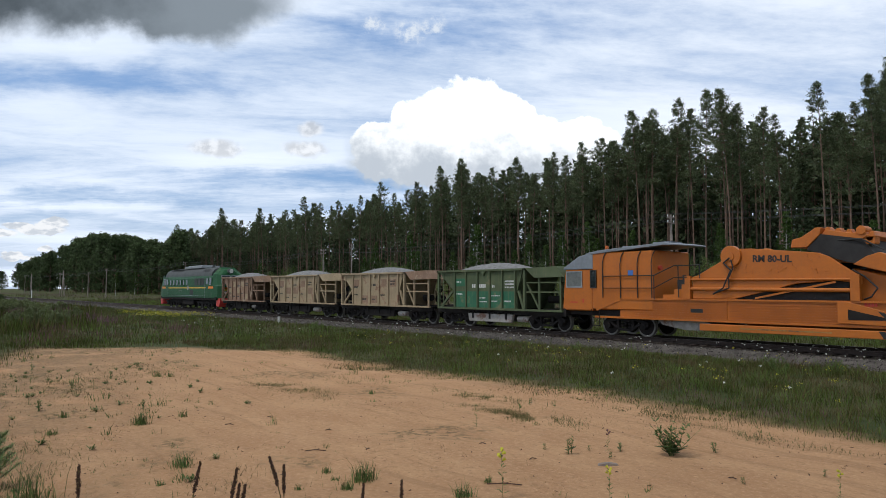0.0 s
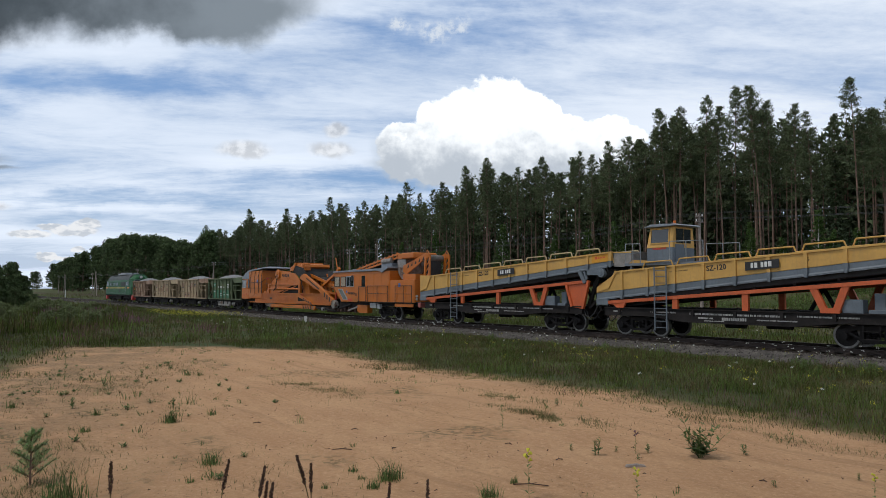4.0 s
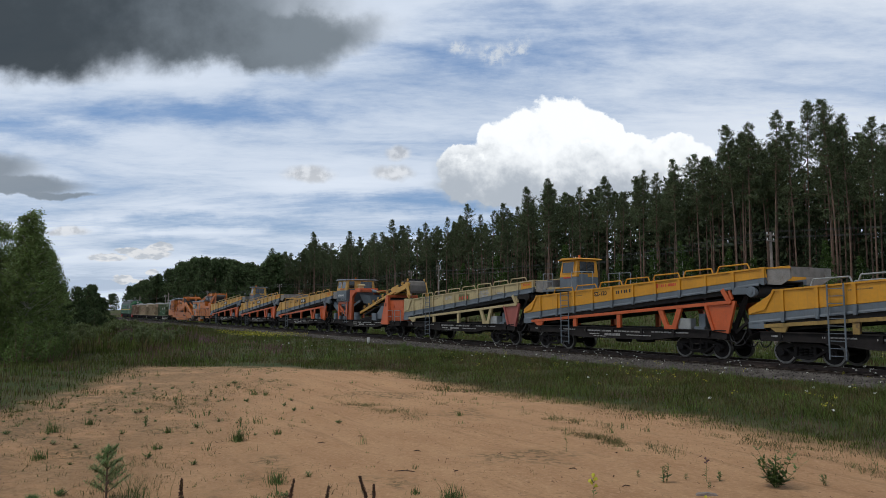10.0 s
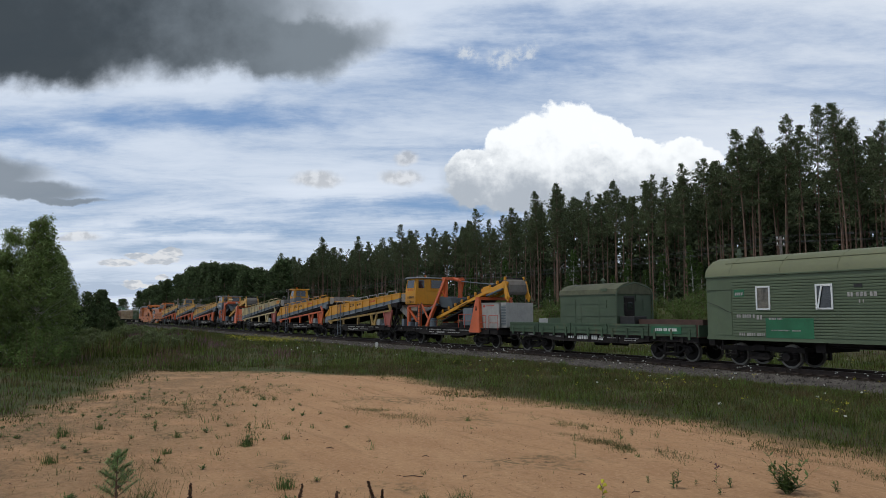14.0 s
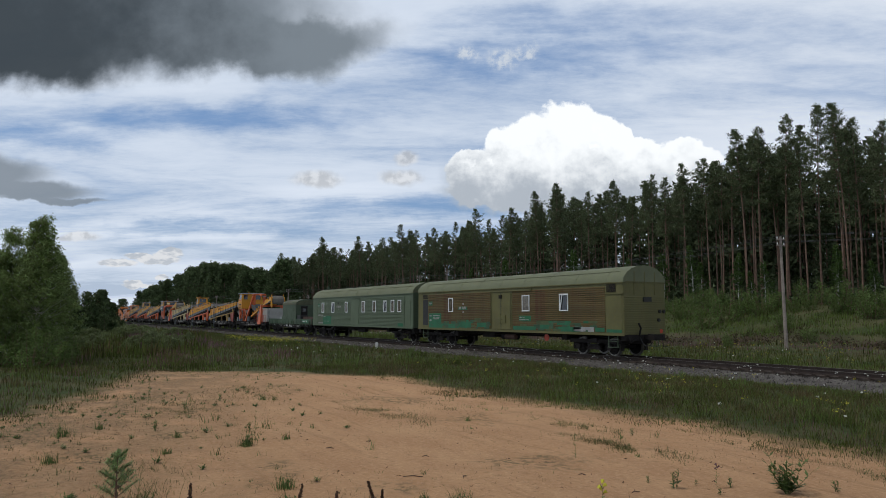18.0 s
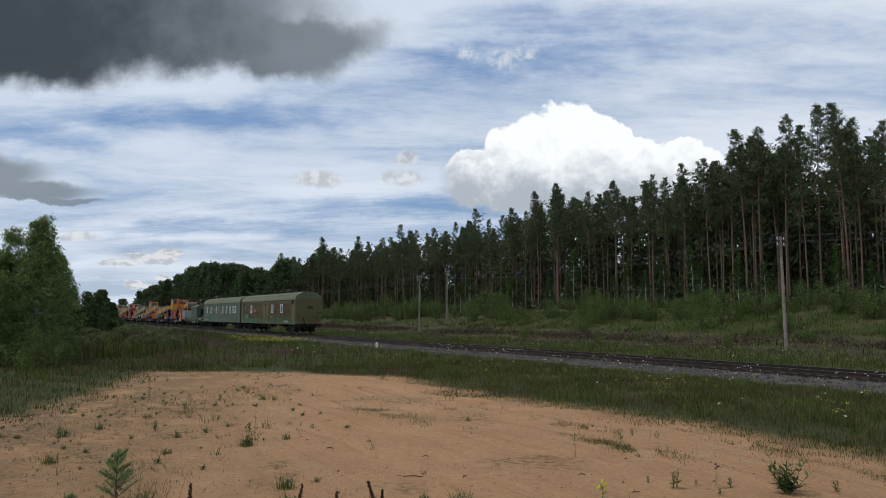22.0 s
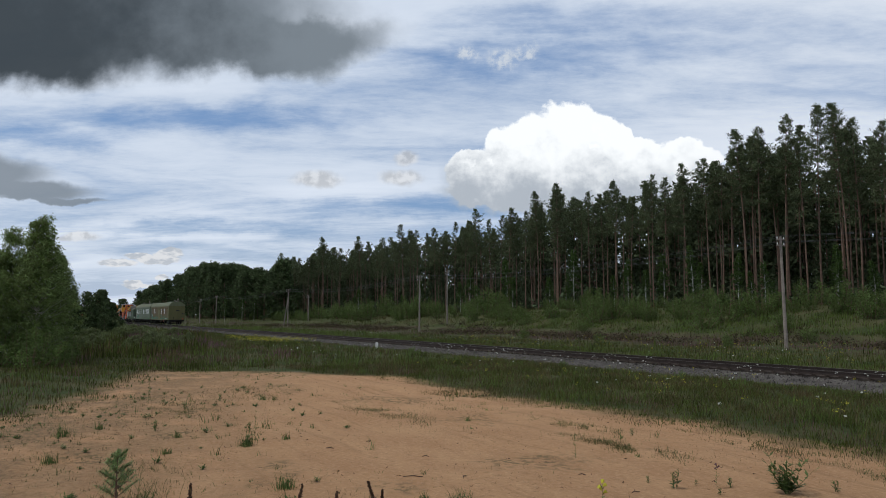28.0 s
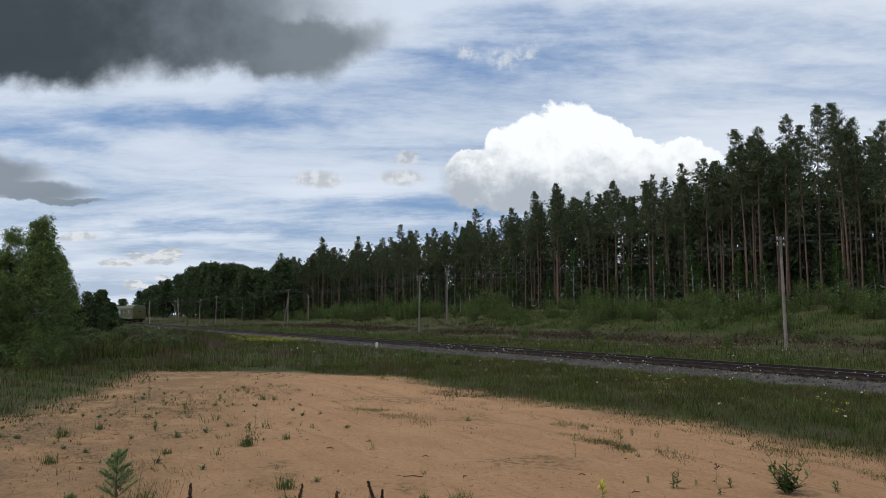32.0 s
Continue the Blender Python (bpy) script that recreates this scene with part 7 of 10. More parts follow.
    part("hopper", inner, P, car, "slanted hopper walls")
    part("end_rim", Geo().box(t0 - 0.05, t0 + 0.07, -1.58, 1.58, 3.12, 3.24).box(t1 - 0.07, t1 + 0.05, -1.58, 1.58, 3.12, 3.24), P, car)
    can = Geo().put([(t1 + 0.05, -1.5, 3.24), (half - 0.5, -1.5, 3.30), (half - 0.5, 1.5, 3.30), (t1 + 0.05, 1.5, 3.24),
                     (t1 + 0.75, -1.56, 2.74), (half + 0.0, -1.56, 2.76), (half + 0.0, 1.56, 2.76), (t1 + 0.75, 1.56, 2.74)],
                    [(0, 1, 2, 3), (0, 4, 5, 1), (3, 2, 6, 7), (1, 5, 6, 2)])
    part("canopy", can, M[roof], car, "folded sheet canopy over the brake platform")
    part("canopy_back", Geo().put([(t1 + 0.06, -1.45, 3.2), (half - 0.52, -1.45, 3.26), (half - 0.52, 1.45, 3.26), (t1 + 0.06, 1.45, 3.2), (t1 + 0.76, -1.5, 2.72), (half - 0.03, -1.5, 2.74), (half - 0.03, 1.5, 2.74), (t1 + 0.76, 1.5, 2.72)],
                                 [(3, 2, 1, 0), (1, 5, 4, 0), (7, 6, 2, 3)]), M[roof], car)
    part("platform", Geo().box(t1 + 0.1, half - 0.1, -1.35, 1.35, 1.03, 1.09), M["chassis"], car)
    eq = Geo().rod((t1 + 0.9, -0.5, 1.6), (half - 1.1, -0.5, 1.6), 0.2, 12).rod((t1 + 1.0, 0.5, 1.5), (half - 1.2, 0.5, 1.5), 0.24, 12).rod((half - 0.9, 0, 1.1), (half - 0.9, 0, 2.1), 0.05, 8)
    part("air_cylinders", eq, M["chassis"], car)
    part("handwheel", Geo().rod((half - 0.9, -0.03, 2.15), (half - 0.9, 0.03, 2.15), 0.22, 14), M["chassis"], car)
    for s in (-1, 1):
        part("discharge_door", Geo().prism([(-2.35, 0.88), (1.35, 0.88), (1.2, 0.34), (-2.2, 0.34)], s * 1.30, s * 1.12), M[doors], car, "long discharge flap", bevel=0.02)
        part("door_hinge", Geo().box(-1.9, -1.8, s * 1.31, s * 1.36, 0.5, 1.05).box(0.8, 0.9, s * 1.31, s * 1.36, 0.5, 1.05).box(-0.5, -0.4, s * 1.31, s * 1.36, 0.5, 1.05), M["chassis"], car)
    part("under_hopper", Geo().box(-2.2, 1.3, -1.1, 1.1, 0.4, 1.08), M["chassis"], car)
    part("reservoir", Geo().rod((1.5, -1.0, 0.55), (2.3, -1.0, 0.55), 0.17, 12), M["rustcover"], car)
    if load:
        r = np.random.default_rng(abs(int(place)))
        nx, ny = 40, 18
        gx, gy = np.meshgrid(np.linspace(t0 + 0.2, t1 - 0.2, nx), np.linspace(-1.36, 1.36, ny))
        hump = np.clip(1 - ((gx - (t0 + t1) / 2) / ((t1 - t0) / 2)) ** 2, 0, 1) * np.clip(1 - (gy / 1.4) ** 2, 0, 1)
        gz = 2.85 + 0.78 * hump ** 0.7 + r.uniform(-0.03, 0.03, gx.shape)
        i = np.arange(ny - 1)[:, None] * nx + np.arange(nx - 1)[None, :]
        f = np.stack([i, i + 1, i + nx + 1, i + nx], -1).reshape(-1, 4)
        part("gravel_load", big_mesh("gravel_load", np.stack([gx, gy, gz], -1).reshape(-1, 3), f, [M["gravel"]]), None, car, "heaped grey crushed stone")
    mk = M["dimwhite"] if low != paint else M["black"]
    w = (b1 - b0) / 5
    if low != paint:
        bars(car, -1.480, M["white"], [(b0 + w + 0.55, 2.22, 0.30, 0.2), (b0 + 2 * w + 0.12, 2.22, 0.55, 0.2), (b0 + 3 * w + 0.15, 2.22, 0.2, 0.16), (b0 + 4 * w + 0.15, 2.52, 0.7, 0.09), (b0 + 4 * w + 0.15, 2.36, 0.7, 0.09), (b0 + 4 * w + 0.15, 2.20, 0.7, 0.08),
                                        (b0 + 0.2, 1.82, 0.5, 0.09), (b0 + 2 * w + 0.15, 1.62, 0.5, 0.07), (b0 + 2 * w + 0.15, 1.42, 0.6, 0.05), (b0 + 3 * w + 0.1, 1.75, 0.7, 0.06), (b0 + 3 * w + 0.1, 1.45, 0.5, 0.06), (b0 + 4 * w + 0.1, 1.45, 0.5, 0.08)])
        part("repaint_patch", Geo().box(b0 + 0.05, b0 + w - 0.1, -1.478, -1.474, 2.3, 2.75), M["patch_green"], car)
        bars(car, -1.480, M["white"], [(b0 + 0.2, 2.5, 0.4, 0.1)])
    else:
        bars(car, -1.474, mk, [(b0 + 0.15, 2.2, 0.45, 0.14), (b0 + w * 2 + 0.15, 2.35, 0.5, 0.15), (b0 + w * 4 + 0.1, 2.6, 0.6, 0.10), (b0 + w * 4 + 0.1, 2.42, 0.6, 0.10), (b0 + 0.15, 1.7, 0.5, 0.1), (b0 + w * 3 + 0.1, 1.7, 0.5, 0.08), (b0 + w + 0.1, 1.4, 0.5, 0.1), (b0 + w * 2 + 0.2, 1.4, 0.4, 0.08)])
        if plates:
            r = random.Random(int(place))
            for k in range(5):
                x, z = b0 + k * w + 0.12, r.choice((1.2, 1.75, 2.3))
                part("mended_plate", Geo().box(x, x + w * 0.62, -1.473, -1.471, z, z + 0.5), M["hopper_brown" if paint == "hopper_beige" else "hopper_beige"], car)
    ladder(car, -half + 0.42, -1.5, 1.1, 3.1, 0.45, paint, 0.32)
    return car


hopper_wagon(-248.15, "rusty brown hopper wagon heaped with crushed stone", "hopper_brown", "hopper_brown", "hopper_brown", "chassis", half=4.95)
hopper_wagon(-236.75, "dusty beige hopper wagon heaped with crushed stone", "hopper_beige", "hopper_beige", "hopper_beige", "chassis", half=5.65)
hopper_wagon(-225.35, "beige rust-patched hopper wagon heaped with crushed stone", "hopper_beige", "hopper_brown", "hopper_beige", "chassis")
hopper_wagon(-214.4, "faded green and olive hopper wagon with little stone in it", "hopper_olive", "hopper_olive", "hopper_green", "rustcover", half=5.15, load=True)

# ---- the diesel locomotive ----
def locomotive():
    car = wagon("diesel_locomotive", -262.9, "dark green diesel locomotive with yellow stripe and red buffer beam", "locomotive")
    G, half, w = M["loco_green"], 9.0, 1.5
    def three_axle(x):
        b = part("bogie", cached("bogie3", lambda: Geo().box(-2.6, 2.6, -1.12, -0.98, 0.6, 0.85).box(-2.6, 2.6, 0.98, 1.12, 0.6, 0.85).box(-2.3, 2.3, -1.0, 1.0, 0.7, 0.95)
                 .rod((-1.85, -1.2, 0.5), (-1.85, 1.2, 0.5), 0.19, 12).rod((0, -1.2, 0.5), (0, 1.2, 0.5), 0.19, 12).rod((1.85, -1.2, 0.5), (1.85, 1.2, 0.5), 0.19, 12)
                 .box(-1.2, -0.7, -1.16, -1.0, 0.3, 0.62).box(0.7, 1.2, -1.16, -1.0, 0.3, 0.62).mesh("bogie", M["chassis"])), None, car, "dark three-axle bogie")
        b.location = (x, 0, 0)
        for q in (-1.85, 0, 1.85):
            add_wheel(b, q)
    three_axle(-4.9), three_axle(4.9)
    part("frame", Geo().box(-half + 0.5, half - 0.5, -w + 0.05, w - 0.05, 1.0, 1.32), M["chassis"], car)
    part("fuel_tank", Geo().box(-1.7, 1.7, -1.3, 1.3, 0.42, 1.0), M["chassis"], car, bevel=0.08)
    # long body with a rounded shoulder; noses at both ends taper in plan
    side = [(-w, 1.2), (-w, 3.05), (-1.42, 3.30), (1.42, 3.30), (w, 3.05), (w, 1.2)]
    body = part("body", Geo().profile(side, -half + 1.5, half - 1.5), G, car, "long green body", bevel=0.03)
    arch = [(-1.42, 3.30), (-1.32, 3.62), (-1.05, 3.92), (-0.6, 4.10), (0, 4.17), (0.6, 4.10), (1.05, 3.92), (1.32, 3.62), (1.42, 3.30)]
    part("roof", Geo().profile(arch, -half + 1.9, half - 1.9), M["loco_roof"], car, "arched sooty roof", smooth=True)
    for q in (-1, 1):
        def ring(x, k, top):
            return [(q * x, -w * k, 1.2), (q * x, -w * k, 2.35), (q * (x - 0.12), -w * k * 0.97, 2.45), (q * (x - 0.45), -w * k * 0.92, top - 0.45), (q * (x - 0.9), -0.7 * k, top), (q * (x - 0.9), 0.7 * k, top), (q * (x - 0.45), w * k * 0.92, top - 0.45), (q * (x - 0.12), w * k * 0.97, 2.45), (q * x, w * k, 2.35), (q * x, w * k, 1.2)]
        r0 = [(q * (half - 1.5), y, z) for y, z in [(-w, 1.2), (-w, 2.35), (-w, 2.45), (-1.42, 3.45), (-0.75, 4.08), (0.75, 4.08), (1.42, 3.45), (w, 2.45), (w, 2.35), (w, 1.2)]]
        r1 = ring(half - 0.35, 0.93, 3.9)
        r2 = ring(half, 0.72, 3.8)
        faces = []
        for a in range(2):
            faces += [(a * 10 + i, a * 10 + i + 1, (a + 1) * 10 + i + 1, (a + 1) * 10 + i) for i in range(9)]
        faces.append(tuple(range(20, 30)))
        nose = part("cab", Geo().put(r0 + r1 + r2, faces), G, car, "rounded cab end with a raked windscreen")
        for y0, y1 in ((-1.05, -0.08), (0.08, 1.05)):
            x = half - 0.10
            quad = [(q * (x - 0.03), y0, 2.55), (q * (x - 0.03), y1, 2.55), (q * (x - 0.36), y1 * 0.93, 3.28), (q * (x - 0.36), y0 * 0.93, 3.28)]
            wn = part("windscreen", Geo().put([(p[0] + q * 0.04, p[1], p[2] + 0.02) for p in quad], [(0, 1, 2, 3)]).put([(p[0], p[1], p[2]) for p in quad], [(3, 2, 1, 0)]), M["glass"], nose)
            fr = Geo()
            for a, b in zip(quad, quad[1:] + quad[:1]):
                fr.rod((a[0] + q * 0.04, a[1], a[2] + 0.02), (b[0] + q * 0.04, b[1], b[2] + 0.02), 0.03, 4)
            part("window_frame", fr, M["handrail"], wn)
        part("headlamp", Geo().rod((q * (half - 0.95), 0, 3.72), (q * (half - 0.35), 0, 3.72), 0.24, 18), M["loco_roof"], nose)
        part("headlamp_lens", Geo().rod((q * (half - 0.36), 0, 3.72), (q * (half - 0.33), 0, 3.72), 0.20, 18), M["lamp"], nose, "round headlamp lens")
        for y in (-0.75, 0.75):
            part("marker_lamp", Geo().rod((q * (half - 0.2), y, 1.72), (q * (half + 0.06), y, 1.72), 0.11, 12), M["lamp"], nose)
        st = Geo().put([(q * (half + 0.012), -1.07, 2.02), (q * (half + 0.012), 1.07, 2.02), (q * (half + 0.012), 1.07, 2.22), (q * (half + 0.012), -1.07, 2.22)], [(0, 1, 2, 3)])
        part("nose_stripe", st.box(min(q * half, q * (half + 0.012)), max(q * half, q * (half + 0.012)), -1.07, 1.07, 2.02, 2.22), M["loco_orange"], nose)
        part("nose_stripe", Geo().box(min(q * half, q * (half + 0.012)), max(q * half, q * (half + 0.012)), -1.07, 1.07, 1.92, 2.0), M["loco_yellow"], nose)
        part("buffer_beam", Geo().prism([(q * (half - 0.9), 1.2), (q * (half + 0.05), 1.2), (q * (half + 0.05), 0.75), (q * (half - 0.1), 0.35), (q * (half - 0.9), 0.45)], -1.3, 1.3), M["loco_red"], car, "red buffer beam and snow plough", bevel=0.02)
        part("coupler", cached(("coupler", q), lambda: coupler_mesh(q)), None, car).location = (q * half, 0, 0)
        for s in (-1, 1):
            window(car, min(q * 6.7, q * 7.3), max(q * 6.7, q * 7.3), 2.45, 3.12, s * 1.5, "handrail", "glass", 0.05)
            d = part("door", Geo().box(min(q * 5.8, q * 6.5), max(q * 5.8, q * 6.5), s * 1.505, s * 1.52, 1.3, 3.2), G, car)
            part("door_pane", Geo().box(min(q * 5.9, q * 6.4), max(q * 5.9, q * 6.4), s * 1.521, s * 1.526, 2.5, 3.05), M["glass"], d)
            part("grab_rail", Geo().rod((q * 5.7, s * 1.56, 1.2), (q * 5.7, s * 1.56, 2.9), 0.02, 6), M["handrail"], car)
            part("steps", Geo().box(min(q * 5.8, q * 6.5), max(q * 5.8, q * 6.5), s * 1.30, s * 1.50, 0.45, 0.5).box(min(q * 5.8, q * 6.5), max(q * 5.8, q * 6.5), s * 1.30, s * 1.50, 0.8, 0.85), M["chassis"], car)
    for s in (-1, 1):
        part("stripe", Geo().box(-half + 1.0, half - 1.2, s * 1.502, s * 1.508, 2.12, 2.22), M["loco_yellow"], car, "yellow side stripe")
        part("stripe", Geo().box(-half + 1.0, -half + 2.2, s * 1.509, s * 1.514, 2.10, 2.30), M["loco_orange"], car)
        part("stripe", Geo().box(half - 3.0, half - 1.2, s * 1.509, s * 1.514, 2.10, 2.30), M["loco_orange"], car)
        part("emblem", Geo().rod((0.6, s * 1.509, 2.17), (0.6, s * 1.516, 2.17), 0.24, 16), M["dimwhite"], car)
        for k in range(6):
            window(car, -5.3 + k * 1.05, -4.65 + k * 1.05, 2.42, 3.02, s * 1.50, "loco_green", "glass", 0.06)
        for k in range(3):
            gr = part("grille", Geo().box(2.6 + k * 0.95, 3.4 + k * 0.95, s * 1.502, s * 1.515, 2.42, 3.08), M["black"], car)
            for j in range(6):
                part("grille_slat", Geo().box(2.62 + k * 0.95, 3.38 + k * 0.95, s * 1.516, s * 1.528, 2.47 + j * 0.1, 2.51 + j * 0.1), M["loco_roof"], gr)
        part("side_hatch", Geo().box(1.2, 2.2, s * 1.502, s * 1.512, 1.5, 1.95), M["black"], car)
        part("handrail", Geo().rod((-5.5, s * 1.55, 1.40), (5.5, s * 1.55, 1.40), 0.015, 6), M["handrail"], car)
        bars(car, -1.512, M["dimwhite"], [(-2.5, 1.85, 1.4, 0.05)])
    top = part("radiator_deck", Geo().box(-2.0, 3.2, -0.95, 0.95, 4.10, 4.32).box(-1.6, 2.7, -0.7, 0.7, 4.32, 4.40), M["handrail"], car, "pale radiator shutters on the roof", bevel=0.03)
    for k in range(7):
        part("roof_panel", Geo().box(-5.9 + k * 0.55, -5.45 + k * 0.55, -1.18, -0.5, 4.02, 4.06), M["loco_roof"], car)
    part("exhaust", Geo().rod((-2.9, 0, 4.1), (-2.9, 0, 4.42), 0.22, 12), M["black"], car)
    part("horn", Geo().rod((4.4, -0.3, 4.15), (4.9, -0.3, 4.3), 0.06, 8, 0.11).box(4.5, 4.7, -0.4, 0.4, 4.12, 4.2), M["loco_roof"], car)
    for k in range(2):
        part("roof_grille", Geo().profile([(-1.30, 3.68), (-1.06, 3.95), (-1.03, 3.98), (-1.28, 3.72)], 4.2 + k * 1.0, 5.0 + k * 1.0), M["black"], car)
    # the body stands 4.6 m over the rails
    seen = set()
    for ob in car.children_recursive:
        if ob.data.name not in seen and not ob.name.startswith(("wheelset", "bogie", "coupler")):
            seen.add(ob.data.name)
            for v in ob.data.vertices:
                v.co.z += max(0.0, v.co.z - 1.2) * 0.075
    return car


locomotive()

# ---- flat wagon with a van body, and the two crew wagons ----
def flat_with_van():
    car = wagon("flat_wagon", -51.1, "flat wagon with green drop sides carrying an old van body")
    half = 7.1
    flat_frame(car, half, 1.12, marks=False)
    add_bogie(car, -5.2), add_bogie(car, 5.2), add_couplers(car, -half, half)
    part("floor", Geo().box(-half, half, -1.45, 1.45, 1.125, 1.18), M["beam_brown"], car)
    for s in (-1, 1):
        n = 5
        for k in range(n):
            a = -half + 0.05 + k * (2 * half - 0.1) / n
            b = a + (2 * half - 0.1) / n - 0.06
            bd = part("side_board", Geo().box(a, b, s * 1.45, s * 1.50, 1.16, 1.72), M["board_green"], car, "hinged green side board")
            part("board_rail", Geo().box(a, b, s * 1.50, s * 1.53, 1.62, 1.70).box(a, b, s * 1.50, s * 1.53, 1.36, 1.42).box(a, b, s * 1.50, s * 1.53, 1.17, 1.23), M["board_green"], bd)
            for j in range(3):
                x = a + 0.35 + j * (b - a - 0.7) / 2
                part("hinge", Geo().box(x - 0.06, x + 0.06, s * 1.50, s * 1.56, 1.02, 1.5), M["board_green"], bd)
    for x in (-half, half - 0.05):
        part("end_board", Geo().box(x, x + 0.05, -1.42, 1.42, 1.16, 1.70), M["board_green"], car)
    bars(car, -1.43, M["white"], [(-1.0, 0.86, 1.55, 0.22), (-1.75, 0.90, 0.5, 0.12), (0.7, 0.98, 0.4, 0.1), (0.65, 0.84, 0.4, 0.1)])
    bars(car, -1.43, M["dimwhite"], [(-5.3, 0.98, 0.5, 0.1), (-6.4, 1.0, 0.5, 0.08), (-3.4, 0.98, 0.35, 0.07), (-2.9, 0.94, 0.5, 0.06), (1.3, 0.96, 0.9, 0.06), (2.5, 0.96, 1.0, 0.05), (2.5, 0.86, 0.8, 0.05)])
    part("repaint_patch", Geo().box(4.4, 6.2, -1.536, -1.531, 1.28, 1.62), M["patch_green"], car)
    bars(car, -1.538, M["white"], [(4.65, 1.40, 1.3, 0.14)])
    # van body
    vx0, vx1, side = -2.5, 1.85, 1.33
    van = part("van_body", Geo().box(vx0, vx1, -side, side, 1.19, 3.28), M["van_green"], car, "dull green sheet van body", bevel=0.02)
    arch = [(-side - 0.05, 3.26), (-side + 0.02, 3.52), (-0.85, 3.78), (-0.4, 3.88), (0, 3.90), (0.4, 3.88), (0.85, 3.78), (side - 0.02, 3.52), (side + 0.05, 3.26)]
    part("van_roof", Geo().profile(arch, vx0 - 0.05, vx1 + 0.08), M["van_roof"], van, "mossy arched roof", smooth=True)
    part("roof_vent", Geo().rod((-0.3, -0.1, 3.86), (-0.3, -0.1, 4.06), 0.07, 8).rod((-0.3, -0.1, 4.06), (-0.3, -0.1, 4.2), 0.15, 10, 0.02), M["van_green"], van)
    for z in (1.45, 2.10, 2.75, 3.20):
        part("van_rib", Geo().box(vx0, vx1, -side - 0.02, -side, z, z + 0.05), M["van_green"], van)
        part("van_rib", Geo().box(vx1, vx1 + 0.02, -side, side, z, z + 0.05), M["van_green"], van)
    for x in (-1.25, -0.8, 0.6):
        part("van_seam", Geo().box(x, x + 0.04, -side - 0.018, -side, 1.5, 3.0), M["van_green"], van)
    for k, (x, z) in enumerate(((0.75, 2.80), (0.75, 2.55), (-1.15, 1.95), (0.8, 3.42))):
        g = part("van_louvre", Geo().box(x, x + 0.45, -side - 0.03, -side, z, z + 0.14), M["van_green"], van)
    # black sheet on the closed end wall for the shade inside the van
    part("van_door_opening", Geo().box(vx1 + 0.003, vx1 + 0.012, -0.75, 0.05, 1.25, 3.15), M["black"], van)
    dr = part("van_door", Geo().box(vx1 + 0.01, vx1 + 0.05, -0.70, -0.02, 1.25, 3.05), M["chassis"], van, "dark end door standing ajar")
    part("door_pane", Geo().box(vx1 + 0.051, vx1 + 0.057, -0.55, -0.15, 2.45, 2.85), M["glass"], dr)
    part("van_corner", Geo().pipe([(vx1 + 0.06, -side, 1.2), (vx1 + 0.06, -side, 3.3), (vx1 + 0.06, -side + 0.25, 3.62), (vx1 + 0.06, 0, 3.88), (vx1 + 0.06, side - 0.25, 3.62), (vx1 + 0.06, side, 3.3), (vx1 + 0.06, side, 1.2)], 0.045, 6), M["van_green"], van)
    part("end_hatch", Geo().box(vx1 + 0.02, vx1 + 0.05, 0.1, 0.5, 2.9, 3.3).box(vx1 + 0.02, vx1 + 0.05, 0.65, 1.1, 2.4, 3.0), M["van_green"], van)
    part("crate", Geo().box(-4.15, -2.65, -0.9, 0.3, 1.18, 2.0), M["board_green"], car, "green steel crate", bevel=0.02)
    part("steel_plate", Geo().box(-5.1, -4.2, -0.8, 0.2, 1.18, 1.95), M["palebox"], car, bevel=0.01)
    for k in range(3):
        part("steel_beam", Geo().box(3.0, 6.9, -0.9 + k * 0.5, -0.55 + k * 0.5, 1.18, 1.95 - 0.08 * k), M["beam_brown"], car, "red-brown steel beam")
    part("black_box", Geo().box(2.0, 3.0, -1.2, -0.3, 1.18, 2.1), M["black"], car, bevel=0.02)
    return car


